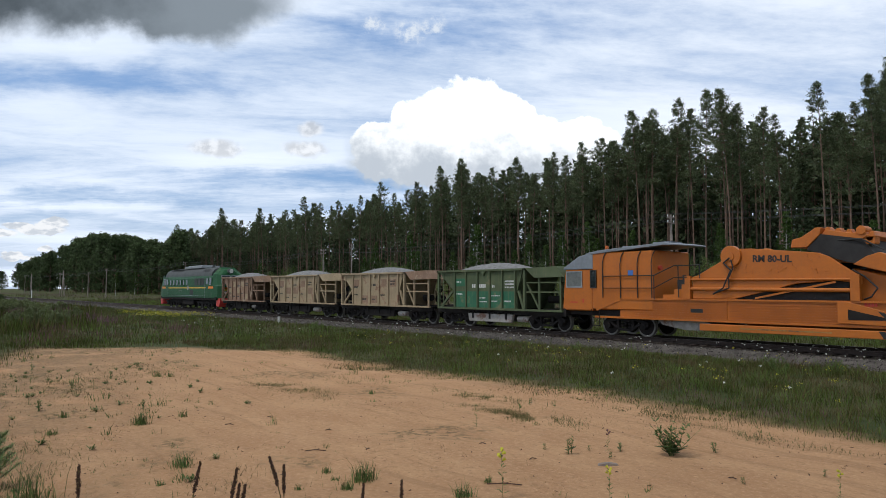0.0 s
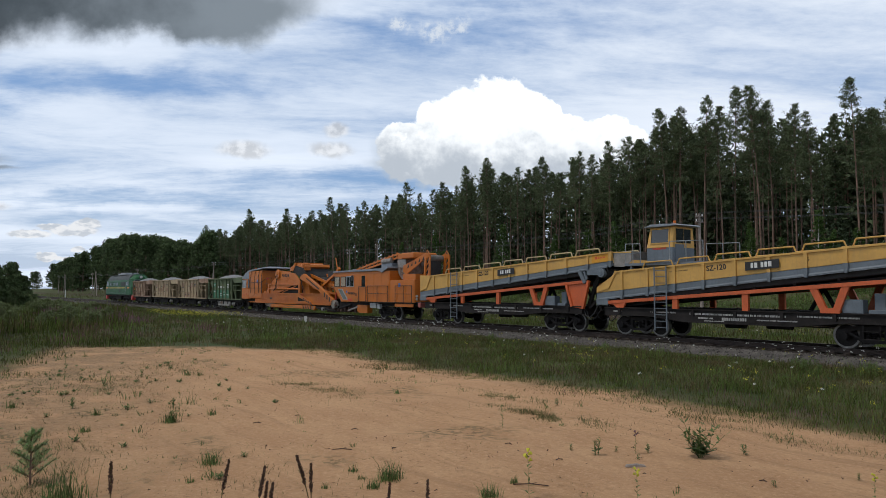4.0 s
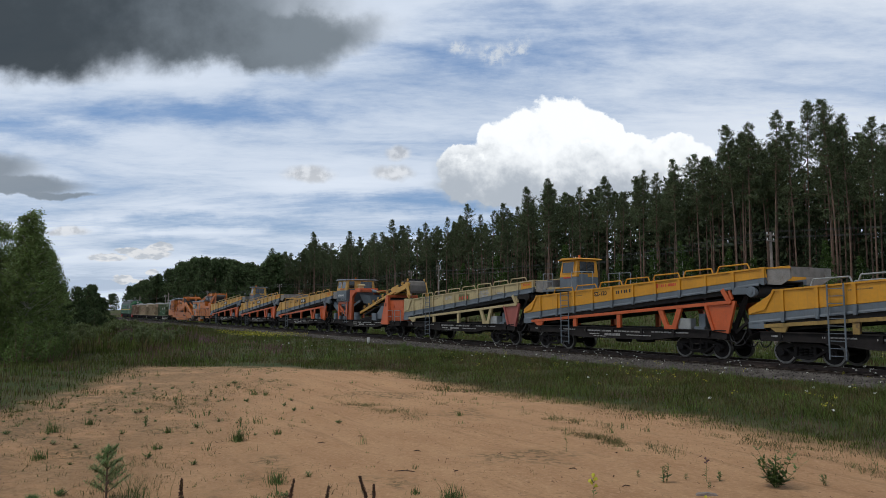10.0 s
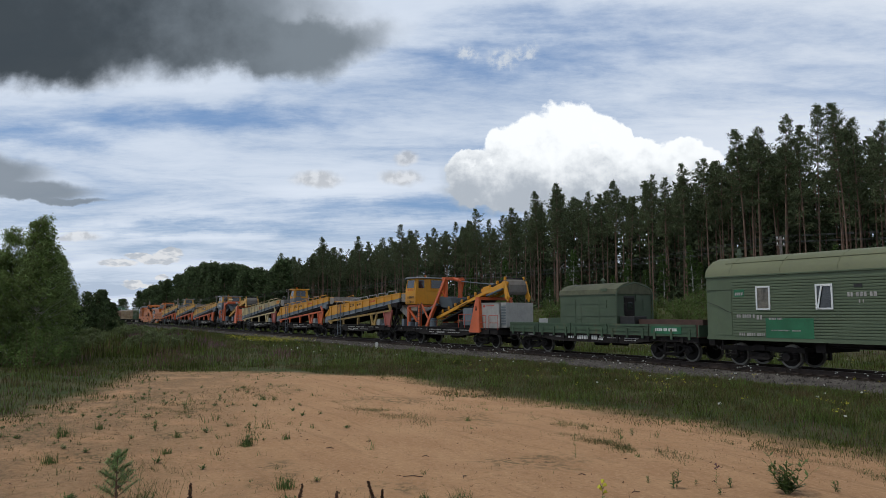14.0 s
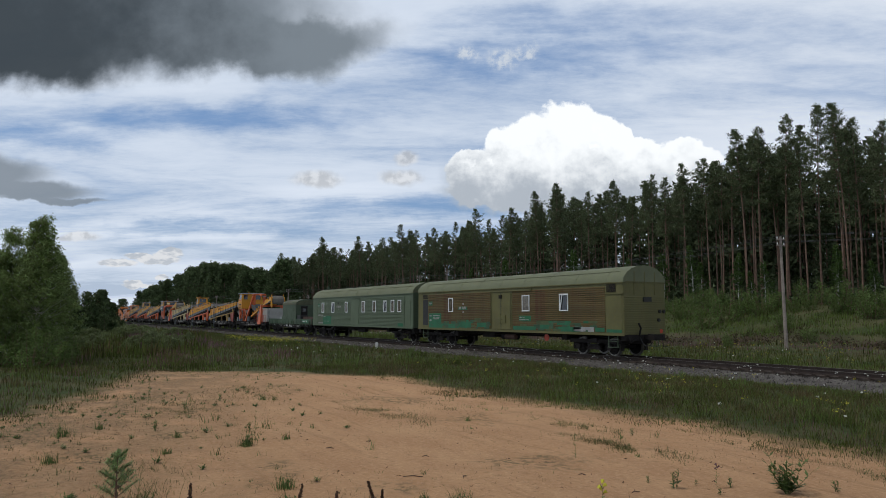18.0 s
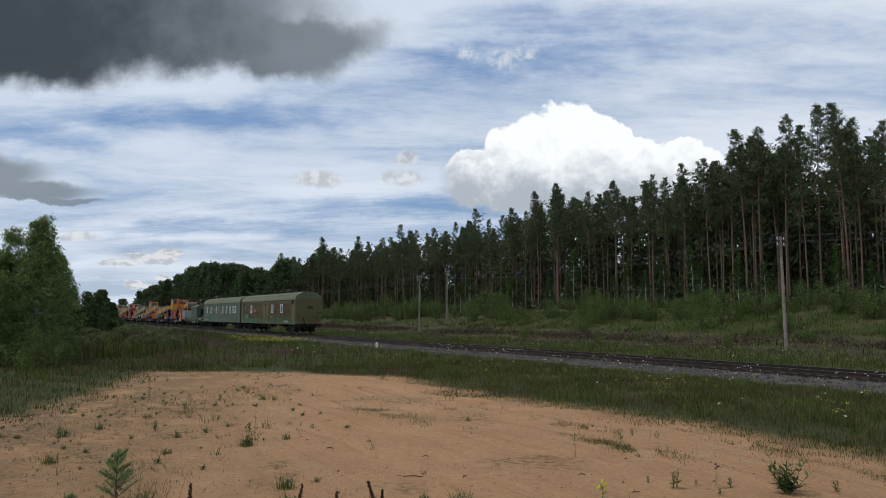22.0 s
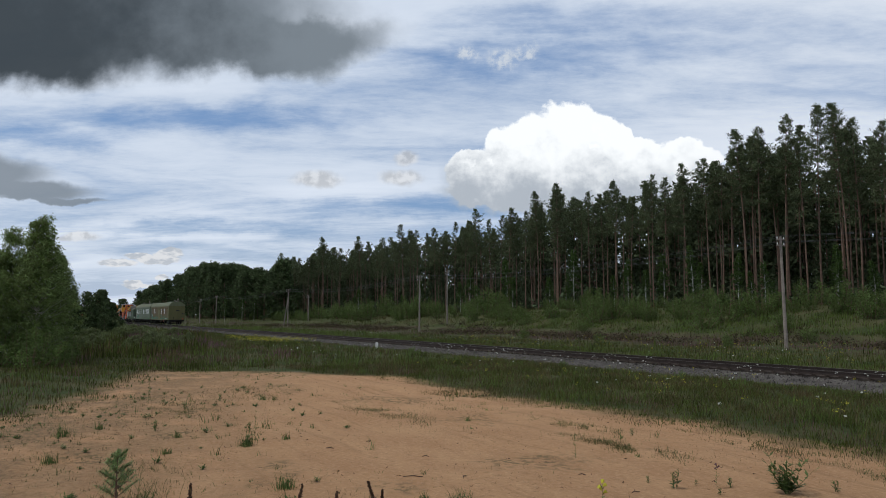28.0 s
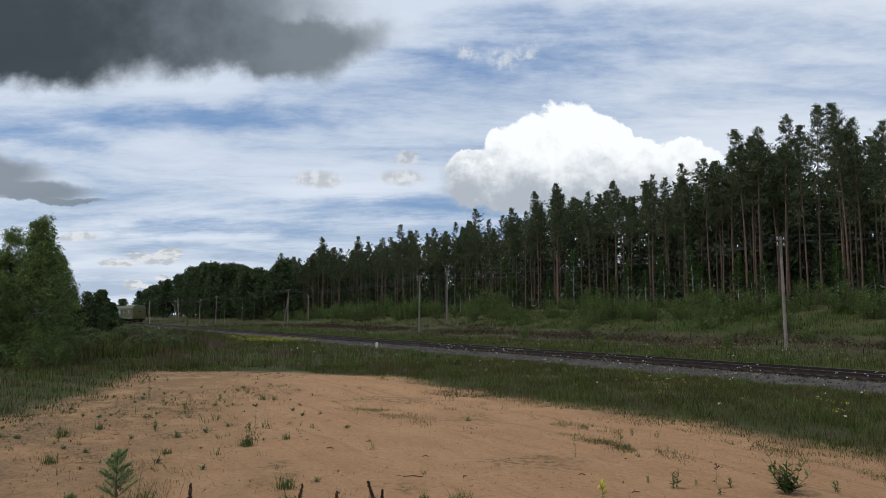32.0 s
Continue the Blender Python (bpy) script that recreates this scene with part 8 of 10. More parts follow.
def crew_wagon(place, label, slat, trim, roof, windows, style):
    car = wagon("crew_wagon", place, label)
    half, side, eave = 10.65, 1.53, 3.86
    base = 8.05 if style == "brown" else 8.35
    add_coach_bogie(car, -base), add_coach_bogie(car, base), add_couplers(car, -half, half)
    S, T = M[slat], M[trim]
    body = part("body", Geo().box(-half, half, -side, side, 1.15, eave), T, car, "long insulated wagon body", bevel=0.03)
    arch = [(-side - 0.03, eave - 0.02), (-side + 0.02, eave + 0.22), (-1.3, eave + 0.48), (-0.95, eave + 0.70), (-0.5, eave + 0.84), (0, eave + 0.89), (0.5, eave + 0.84), (0.95, eave + 0.70), (1.3, eave + 0.48), (side - 0.02, eave + 0.22), (side + 0.03, eave - 0.02)]
    rf = part("roof", Geo().profile(arch, -half - 0.02, half + 0.02), M[roof], car, "arched sheet roof", smooth=True)
    for k in range(9):
        x = -half + 1.2 + k * (2 * half - 2.4) / 8
        part("roof_seam", Geo().profile([(y * 1.004, z + 0.012) for y, z in arch] + [(y * 0.98, z - 0.02) for y, z in arch[::-1]], x, x + 0.035), M[roof], rf)
    for s in (-1, 1):
        part("gutter", Geo().box(-half, half, s * side, s * (side + 0.06), eave - 0.05, eave), T, rf)
    # which stretches of the side carry horizontal slats; plain doors lie between them
    plain = [(-half, -9.05), (9.35, half)] if style == "brown" else [(-half, -9.3), (9.3, half)]
    doors = [(-1.05, 1.32)] if style == "brown" else [(-1.05, 0.75)]
    for s in (-1, 1):
        runs = [(plain[0][1], doors[0][0]), (doors[0][1], plain[1][0])]
        for a, b in runs:
            nslat = 21
            mesh = cached(("slat", style, a), lambda: Geo().prism([(0, 0), (b - a, 0), (b - a, 0.085), (0, 0.085)], -0.022, 0.022).mesh("slat", S, bevel=0.008))
            for k in range(nslat):
                part("slat", mesh, None, body).location = (a, s * (side + 0.014), 1.28 + k * 0.114)
        for a, b in doors:
            d = part("sliding_door", Geo().box(a + 0.05, b - 0.05, s * side, s * (side + 0.05), 1.25, 3.60), T, car, "plain side door with a bar lock", bevel=0.015)
            rods = Geo().rod((a + 0.15, s * (side + 0.09), 1.3), (a + 0.15, s * (side + 0.09), 3.5), 0.02, 6).rod((b - 0.15, s * (side + 0.09), 1.3), (b - 0.15, s * (side + 0.09), 3.5), 0.02, 6)
            rods.rod((a + 0.7, s * (side + 0.09), 1.9), (b - 0.6, s * (side + 0.09), 1.9), 0.02, 6).rod(((a + b) / 2, s * (side + 0.09), 1.6), ((a + b) / 2, s * (side + 0.09), 2.2), 0.02, 6).box(a + 0.75, b - 0.7, s * (side + 0.05), s * (side + 0.09), 1.65, 2.15)
            if style == "brown":
                part("lock_rods", rods, T, d)
                part("door_seam", Geo().box((a + b) / 2 - 0.02, (a + b) / 2 + 0.02, s * (side + 0.05), s * (side + 0.06), 1.3, 3.55), M["black"], d)
                part("door_lamp", Geo().box(-0.02, 0.25, s * (side + 0.05), s * (side + 0.12), 3.2, 3.42), M["chassis"], d)
            part("door_head", Geo().box(a - 0.1, b + (1.9 if style == "brown" else 0.2), s * side, s * (side + 0.09), 3.62, 3.70), T, d)
        part("sill", Geo().box(-half, half, s * (side - 0.05), s * (side + 0.03), 1.10, 1.24), T, car)
        for a, b, tl in windows:
            window(car, a, b, 2.38, 3.36, s * (side + 0.035), "pvc", "glass" if tl else "dimcurtain", 0.065, tilt=tl)
        # end doors and louvres
        if style == "brown":
            part("end_door", Geo().box(9.45, 10.55, s * side, s * (side + 0.03), 1.40, 3.24), T, car, "plain vestibule door", bevel=0.01)
            part("door_hood", Geo().box(9.35, half, s * side, s * (side + 0.07), 3.24, 3.29), T, car)
            for k in range(8):
                part("louvre_slat", Geo().box(9.45, 10.12, s * (side + 0.002), s * (side + 0.035), 3.36 + k * 0.052, 3.39 + k * 0.052), M["chassis"], car)
            if s < 0:
                # flat black plate: the doorway's inner shade is put into its colour
                part("open_doorway", Geo().box(-9.88, -9.15, s * side, s * (side + 0.012), 1.40, 3.28), M["black"], car, "black plate for the shade in the open vestibule doorway")
            for k in range(5):
                part("louvre_slat", Geo().box(-9.85, -9.2, s * (side + 0.002), s * (side + 0.03), 3.36 + k * 0.06, 3.395 + k * 0.06), M["chassis"], car)
        else:
            for x in (-10.1, 9.55):
                part("end_door", Geo().box(x, x + 0.75, s * side, s * (side + 0.025), 1.30, 3.25), T, car, bevel=0.01)
            part("door_hood", Geo().box(-half, -9.3, s * side, s * (side + 0.05), 3.26, 3.31).box(9.3, half, s * side, s * (side + 0.05), 3.26, 3.31), T, car)
        for x in (-9.9, 9.5):
            part("steps", Geo().pipe([(x, s * 1.48, 1.12), (x, s * 1.48, 0.5), (x + 0.65, s * 1.48, 0.5), (x + 0.65, s * 1.48, 1.12)], 0.025).box(x, x + 0.65, s * 1.40, s * 1.56, 0.49, 0.52).box(x, x + 0.65, s * 1.40, s * 1.56, 0.8, 0.83), M["chassis" if style != "brown" else "van_green"], car)
    # bright repaint patches and lost writing on the near side
    y = -side - 0.042
    patches = ([(-9.0, 2.85, 0.55, 0.30), (-8.95, 1.55, 1.75, 0.72), (-8.95, 1.24, 3.6, 0.30), (-4.9, 2.50, 1.1, 0.22), (-4.9, 1.30, 1.6, 0.35), (-2.6, 1.36, 1.1, 0.3), (2.0, 1.78, 1.15, 0.34), (1.4, 1.26, 2.2, 0.22), (4.0, 1.36, 0.8, 0.24), (5.6, 1.24, 1.9, 0.26), (8.6, 1.28, 0.7, 0.2), (9.45, 1.26, 1.1, 0.16)]
               if style == "brown" else [(-9.2, 2.95, 0.5, 0.30), (-7.75, 1.24, 2.05, 0.80), (8.2, 1.24, 0.9, 0.25)])
    for x, z, w, h in patches:
        part("repaint_patch", Geo().box(x, x + w, y, y + 0.006, z, z + h), M["patch_green"], car)
    if style == "brown":      # touched-up rectangles along the lower slats
        r = random.Random(61)
        g = {"patch_green": Geo(), "patch_teal": Geo(), "patch_moss": Geo()}
        for k in range(120):
            x, w, h = r.uniform(-8.9, 8.9), r.uniform(0.2, 0.75), r.choice((0.10, 0.115, 0.225))
            if not -1.4 < x < 1.35:
                z = 1.26 + 0.114 * r.choice((0, 0, 0, 1, 1, 2, 2, 3, 4))
                d = r.uniform(-0.0012, 0.0012)
                g[r.choice(("patch_green", "patch_teal", "patch_teal", "patch_moss"))].box(x, x + w, y + d + 0.001, y + d + 0.008, z, z + h)
        for key, geo in g.items():
            tagged(part("paint_patch", geo, M[key], car), kind="stuff")
    yb = y - 0.003
    if style == "brown":
        bars(car, yb, M["dimwhite"], [(-8.9, 2.95, 0.35, 0.12), (-8.85, 2.06, 0.3, 0.08), (-8.85, 1.72, 0.3, 0.12), (-8.3, 2.08, 0.9, 0.06), (-8.3, 1.96, 0.9, 0.06), (-8.3, 1.85, 0.8, 0.06), (-4.8, 2.55, 0.9, 0.18), (-4.35, 2.85, 0.2, 0.12), (-4.35, 2.3, 0.2, 0.12), (2.05, 1.98, 0.5, 0.06), (2.05, 1.86, 0.9, 0.05), (7.0, 1.28, 0.9, 0.1), (8.2, 1.28, 0.4, 0.12)])
        part("repaint_patch", Geo().box(6.9, 8.5, y, y + 0.005, 1.26, 1.52), M["palebox"], car)
    else:
        bars(car, yb, M["dimwhite"], [(-9.15, 3.0, 0.4, 0.12), (-4.35, 2.85, 1.1, 0.17), (-3.95, 2.62, 0.18, 0.12), (-9.1, 2.05, 0.9, 0.14), (-8.15, 1.98, 0.25, 0.18), (-7.6, 1.98, 0.6, 0.08), (-7.5, 1.52, 0.8, 0.05), (-6.6, 1.52, 0.35, 0.05), (-9.0, 1.30, 1.2, 0.12)])
        part("vent_plate", Geo().box(-4.1, -3.8, y - 0.02, y, 3.2, 3.32), M["black"], car)
        part("sagging_cable", Geo().pipe([(-half + 0.05, yb - 0.02, 2.75), (-10.0, yb - 0.02, 2.55), (-9.6, yb - 0.02, 2.35), (-9.3, yb - 0.02, 2.25)], 0.012, 4), M["black"], car)
    # end walls with slats, fittings
    for q in (-1, 1):
        x = q * half
        for k in range(20):
            mesh = cached(("endslat", style), lambda: Geo().box(-0.02, 0.02, -side + 0.05, side - 0.05, 0, 0.07).mesh("end_slat", M[slat] if style != "brown" else M["reef_olive"], bevel=0.006))
            if k < 16:
                part("end_slat", mesh, None, body).location = (x, 0, 1.28 + k * 0.118)
        for yy in (-0.75, 0, 0.75):
            part("end_rib", Geo().box(min(x, x + q * 0.03), max(x, x + q * 0.03), yy - 0.03, yy + 0.03, 3.2, eave + 0.55), T, body)
        part("end_rib", Geo().box(min(x, x + q * 0.03), max(x, x + q * 0.03), -side + 0.1, side - 0.1, eave - 0.02, eave + 0.03), T, body)
        part("end_vent", Geo().box(min(x, x + q * 0.06), max(x, x + q * 0.06), -0.15, 0.45, 2.85, 3.1), M["black"], car)
        for yy, z in ((1.05, 2.35), (1.35, 2.35), (0.95, 1.9)):
            part("cable_socket", Geo().rod((x, yy, z), (x + q * 0.10, yy, z), 0.09, 10), M["black"], car)
        part("buffer_beam", Geo().box(min(x, x - q * 0.3), max(x, x - q * 0.3), -1.45, 1.45, 0.85, 1.15), M["chassis"], car)
        part("brake_stand", Geo().pipe([(x + q * 0.05, -0.5, 1.1), (x + q * 0.25, -0.6, 1.5), (x + q * 0.2, -0.7, 1.75)], 0.05), M["chassis"], car)
        part("end_step", Geo().pipe([(x, 1.25, 1.1), (x + q * 0.05, 1.25, 0.5), (x + q * 0.05, 1.55, 0.5)], 0.02).pipe([(x, -1.3, 1.1), (x + q * 0.1, -1.2, 0.75), (x + q * 0.05, -0.8, 0.9)], 0.025), M["chassis"], car)
        part("tail_disc", Geo().rod((x, 1.15, 1.32), (x + q * 0.03, 1.15, 1.32), 0.11, 14), M["signred"] if q > 0 else M["chassis"], car)
    fr = Geo().box(-half + 0.3, half - 0.3, -0.3, 0.3, 0.85, 1.15).box(-5.4, 5.4, -1.2, -1.1, 0.98, 1.12).rod((-0.6, -0.9, 0.78), (1.0, -0.9, 0.78), 0.16, 12).rod((-5.4, -1.0, 0.92), (5.6, -1.0, 0.92), 0.03, 6).box(-2.6, -1.2, -1.1, -0.6, 0.72, 1.1).box(-5.9, -5.5, -1.2, 1.2, 0.7, 1.1).box(5.5, 5.9, -1.2, 1.2, 0.75, 1.1)
    part("underframe", fr, M["chassis"], car, "dark underframe with brake gear")
    if style == "brown":
        part("handbrake_wheel", Geo().rod((4.3, -1.3, 0.85), (4.3, -1.34, 0.85), 0.2, 16), M["redrail"], car, "red brake wheel")
        part("brake_cylinder", Geo().rod((0.1, -1.15, 0.80), (1.1, -1.15, 0.80), 0.15, 12), M["beam_brown"], car)
    vents = ((6.0, 0.6), (-8.2, 0.4)) if style == "brown" else ((-9.85, 0), (-0.2, 0.3), (6.0, 0.5))
    for x, yy in vents:
        part("roof_vent", Geo().rod((x, -0.2, eave + 0.85), (x, -0.2, eave + (1.05 if x > -9 else 1.25)), 0.09, 8).rod((x, -0.2, eave + 0.98), (x, -0.2, eave + 1.08), 0.17, 10), M["van_green"], rf)
    part("eave_line", Geo().box(-half + 0.8, half - 0.5, -1.24, -1.20, eave + 0.545, eave + 0.565), M[roof], rf)
    return car


flat_with_van()
crew_wagon(-32.8, "grey-green slatted crew wagon with white-framed windows", "reef_green", "reef_green", "reef_roof",
           [(-8.15, -7.5, 0), (-5.58, -4.9, 0.18), (-2.35, -1.75, 0), (1.35, 2.0, 0), (3.6, 4.2, 0), (5.6, 6.2, 0.18), (7.0, 7.6, 0), (8.2, 8.8, 0)], "green")
crew_wagon(-10.65, "rust-stained brown slatted crew wagon with olive doors and green patches", "reef_brown", "reef_olive", "reef_roof",
           [(-6.21, -5.58, 0), (2.31, 3.05, 0), (5.75, 6.5, 0.2)], "brown")

# ---- grass, weeds, shrubs ----
def blades(x, y, height, width, seed, bend=0.35, parts=3):
    """Grass blades that stand at x, y: a narrow bent strip of three triangles each, or one triangle where parts is 1."""
    r = np.random.default_rng(seed)
    n = len(x)
    z = ground_z(x, y) - 0.02
    a = r.uniform(0, math.tau, n)
    h = height * r.uniform(0.30, 1.0, n) ** 1.0 * r.choice((0.7, 1.0, 1.45), n, p=(0.35, 0.5, 0.15))
    w = width * r.uniform(0.7, 1.3, n)
    side = np.stack([np.cos(a), np.sin(a), 0 * a], -1) * (w / 2)[:, None]
    b = r.uniform(0, math.tau, n)
    lean = np.stack([np.cos(b), np.sin(b), 0 * b], -1) * (h * bend * r.uniform(0.2, 1.0, n))[:, None]
    p = np.stack([x, y, z], -1)
    up = np.array([0, 0, 1.0])
    if parts == 1:
        v = np.stack([p - side, p + side, p + up * h[:, None] + lean], 1)
        return v.reshape(-1, 3), np.arange(3 * n).reshape(-1, 3)
    m = p + up * (h * 0.6)[:, None] + lean * 0.35
    t = p + up * (h * 0.98)[:, None] + lean
    v = np.stack([p - side, p + side, m - side * 0.8, m + side * 0.8, t], 1)
    f = (np.arange(n) * 5)[:, None, None] + np.array([(0, 1, 3), (0, 3, 2), (2, 3, 4)])[None]
    return v.reshape(-1, 3), f.reshape(-1, 3)


def clumped(n, x0, x1, y0, y1, seed, grain=1.6, power=1.0):
    """Points in a field, thicker here and thinner there."""
    r = np.random.default_rng(seed)
    x, y = r.uniform(x0, x1, n * 2), r.uniform(y0, y1, n * 2)
    keep = r.random(n * 2) < np.clip(0.5 + 0.5 * waves(x, y, grain, seed + 1), 0.02, 1) ** power
    return x[keep][:n], y[keep][:n]


def field(name, label, mat, sets, category="grass"):
    vs, fs, k = [], [], 0
    for v, f in sets:
        vs.append(v), fs.append(f + k)
        k += len(v)
    ob = new(name, big_mesh(name, np.concatenate(vs), np.concatenate(fs), [M[mat]]))
    return tagged(ob, label, category, kind="stuff")


def grass_sets(n, x0, x1, y0, y1, height, width, seed, parts=3, edge=None, grain=1.6, power=1.0, bend=0.35):
    x, y = clumped(n, x0, x1, y0, y1, seed, grain, power)
    e = sand_edge(x, y) + 0.9 * waves(x, y, 2.3, 77)
    keep = e < (0.15 if edge is None else edge)
    keep &= (np.abs(y - TRACK_Y) > 3.2 + 0.75 * waves(x, y, 3.0, 9)) & ((y < 42) | (y > 58) | (np.random.default_rng(seed + 9).random(len(x)) < 0.35 - 0.5 * waves(x, y, 9.0, 88)))
    x, y = x[keep], y[keep]
    hh = height * (0.8 + 0.35 * waves(x, y, 5.0, seed + 3)) * np.clip(0.35 - sand_edge(x, y) * 0.30, 0.35, 1.0) * np.clip((np.abs(y - TRACK_Y) - 2.2) / 2.6, 0.35, 1.0)
    return blades(x, y, np.maximum(hh, 0.06), width, seed + 5, bend, parts)


M["lush"] = material("lush yellow-green grass", (0.112, 0.154, 0.038), 0.7, vary=0.35, scale=0.5, island=0.5, spec=0.15, bump=0, back=0.3)
field("meadow_grass", "long green meadow grass between the sand and the track", "grass", [
    grass_sets(104000, -34, 6, 11.5, 26, 0.38, 0.011, 21, edge=0.5, power=1.5, grain=1.1, bend=0.8),
    grass_sets(36000, -78, -34, 5, 26, 0.38, 0.020, 22, bend=0.7),
    grass_sets(26000, -52, -18, -9, 9, 0.42, 0.020, 23),
    grass_sets(16000, -120, -78, 4, 26, 0.55, 0.05, 24, 1),
    grass_sets(16000, -24, -9, -6, 1.0, 0.30, 0.012, 25),
    grass_sets(30000, -70, 14, 30.5, 44, 0.50, 0.030, 26, 1, power=1.4),
    grass_sets(26000, -170, 10, 30.5, 56, 0.55, 0.055, 27, 1),
    grass_sets(34000, -150, 20, 50, 80, 0.55, 0.070, 28, 1),
    grass_sets(9000, -330, -120, 4, 75, 0.8, 0.12, 29, 1),
])
field("lush_grass", "bright green tussocks of taller grass in the meadow", "lush", [
    grass_sets(40000, -36, 6, 13.0, 25, 0.44, 0.011, 121, power=2.6, grain=2.2, bend=0.8),
    grass_sets(9000, -80, -34, 6, 25, 0.60, 0.04, 122, 1, power=3.0, grain=3.5),
    grass_sets(20000, -75, 12, 31, 37.5, 0.50, 0.032, 123, 1, power=1.4, grain=4.0),
    grass_sets(9000, -140, -70, 31, 40, 0.55, 0.06, 124, 1, power=1.5, grain=4.0),
    grass_sets(26000, -90, 14, 57, 68, 0.60, 0.055, 126, 1, power=1.2, grain=6.0),
    grass_sets(6000, -40, -12, -6, 4, 0.42, 0.016, 125, 1, power=2.0, grain=2.5),
])
field("dry_grass", "dry straw-coloured grass stalks among the green", "drygrass", [
    grass_sets(48000, -34, 6, 12, 26, 0.46, 0.007, 31, 3, power=1.3, bend=0.7),
    grass_sets(9000, -90, -30, 2, 26, 0.55, 0.020, 32, 1, power=1.6),
    grass_sets(9000, -150, 10, 31, 76, 0.60, 0.04, 33, 1, power=1.8),
    grass_sets(5000, -45, -14, -8, 8, 0.40, 0.014, 34, 1),
])
field("flowering_grass", "reddish-brown flowering grass and heather", "purple", [
    grass_sets(12000, -88, -40, 2, 17, 0.50, 0.026, 36, 1, power=2.0, grain=6),
    grass_sets(15000, -120, 14, 43, 57, 0.34, 0.06, 37, 1, power=1.6, grain=9),
    grass_sets(3000, -40, -20, -3, 8, 0.42, 0.015, 38, 1, power=2.0, grain=4),
    grass_sets(4200, -34, 4, 12.5, 16.5, 0.34, 0.012, 39, 1, power=2.0, grain=4),
])


def heather():
    """Low brown heather and bilberry on the foot of the bank."""
    r = np.random.default_rng(131)
    x, y = r.uniform(-150, 16, 9000), r.uniform(44, 60, 9000)
    keep = waves(x, y, 13.0, 132) + 0.6 * waves(x, y, 4.0, 133) - 0.10 * np.abs(y - 50.5) > -0.15
    x, y = x[keep], y[keep]
    cs = np.stack([x, y, ground_z(x, y) + r.uniform(0.05, 0.40, len(x))], -1)
    v, f = spray(cs, r.uniform(0.2, 0.5, len(x)), 11, 0.085, 0.7, 134, thin=0.4)
    field("heather", "dark reddish-brown heather on the foot of the bank", "heath", [(v, f)], "heather")


M["heath"] = material("dark heather", (0.070, 0.048, 0.034), 0.9, vary=0.4, scale=0.3, stain=(0.075, 0.082, 0.030), stain_scale=0.35, stain_at=0.52, island=0.5, bump=0, back=0.1, spec=0.2)
heather()
M["mat"] = material("dull low grass", (0.135, 0.135, 0.055), 0.8, vary=0.35, scale=1.0, island=0.4, spec=0.15, bump=0, back=0.2)


def sparse_sand():
    """Small sprigs that dot the bare sand."""
    r = np.random.default_rng(41)
    n = 820
    x, y = r.uniform(-36, -4, n), r.uniform(-3, 13.5, n)
    keep = (sand_edge(x, y) > -0.2) & (waves(x, y, 4.5, 42) + 0.35 * (-(x + 16) / 16) - (y - 5) * 0.05 > 0.05)
    x, y = x[keep], y[keep]
    k = 10
    xx = np.repeat(x, k) + r.normal(0, 0.05, len(x) * k)
    yy = np.repeat(y, k) + r.normal(0, 0.05, len(x) * k)
    tall = np.repeat(r.uniform(0.05, 0.17, len(x)) * np.where(r.random(len(x)) < 0.12, 2.2, 1.0), k)
    v1 = blades(xx, yy, tall, 0.012, 43, 0.7)
    m = 2600
    a, b = clumped(m, -26, -6, 5, 12.8, 44, 3.2, 3.0)
    c, d = clumped(1500, -33, -12, -2, 9, 45, 3.0, 2.5)
    v2 = blades(np.concatenate([a, c]), np.concatenate([b, d]), 0.09, 0.008, 46, 0.8, 1)
    n3 = 5200
    x3, y3 = r.uniform(-26, -7, n3), r.uniform(-2.5, 8, n3)
    near = y3 + 0.41 * (x3 + 20.0)
    keep3 = (sand_edge(x3, y3) > -0.2) & (r.random(n3) < np.clip(1.0 - near / 7.5, 0.03, 1) ** 1.5)
    x3, y3 = np.repeat(x3[keep3], 5) + r.normal(0, 0.035, 5 * keep3.sum()), np.repeat(y3[keep3], 5) + r.normal(0, 0.035, 5 * keep3.sum())
    field("low_weed", "tiny brownish-green plants on the edge of the sand", "mat", [blades(x3, y3, 0.10, 0.012, 48, 0.9, 1)], "weeds")
    field("sand_weed", "small green sprigs scattered over the bare sand", "weed", [v1], "weeds")
    field("short_grass", "thin low tufts of dull grass on the sand", "drygrass", [v2])


sparse_sand()


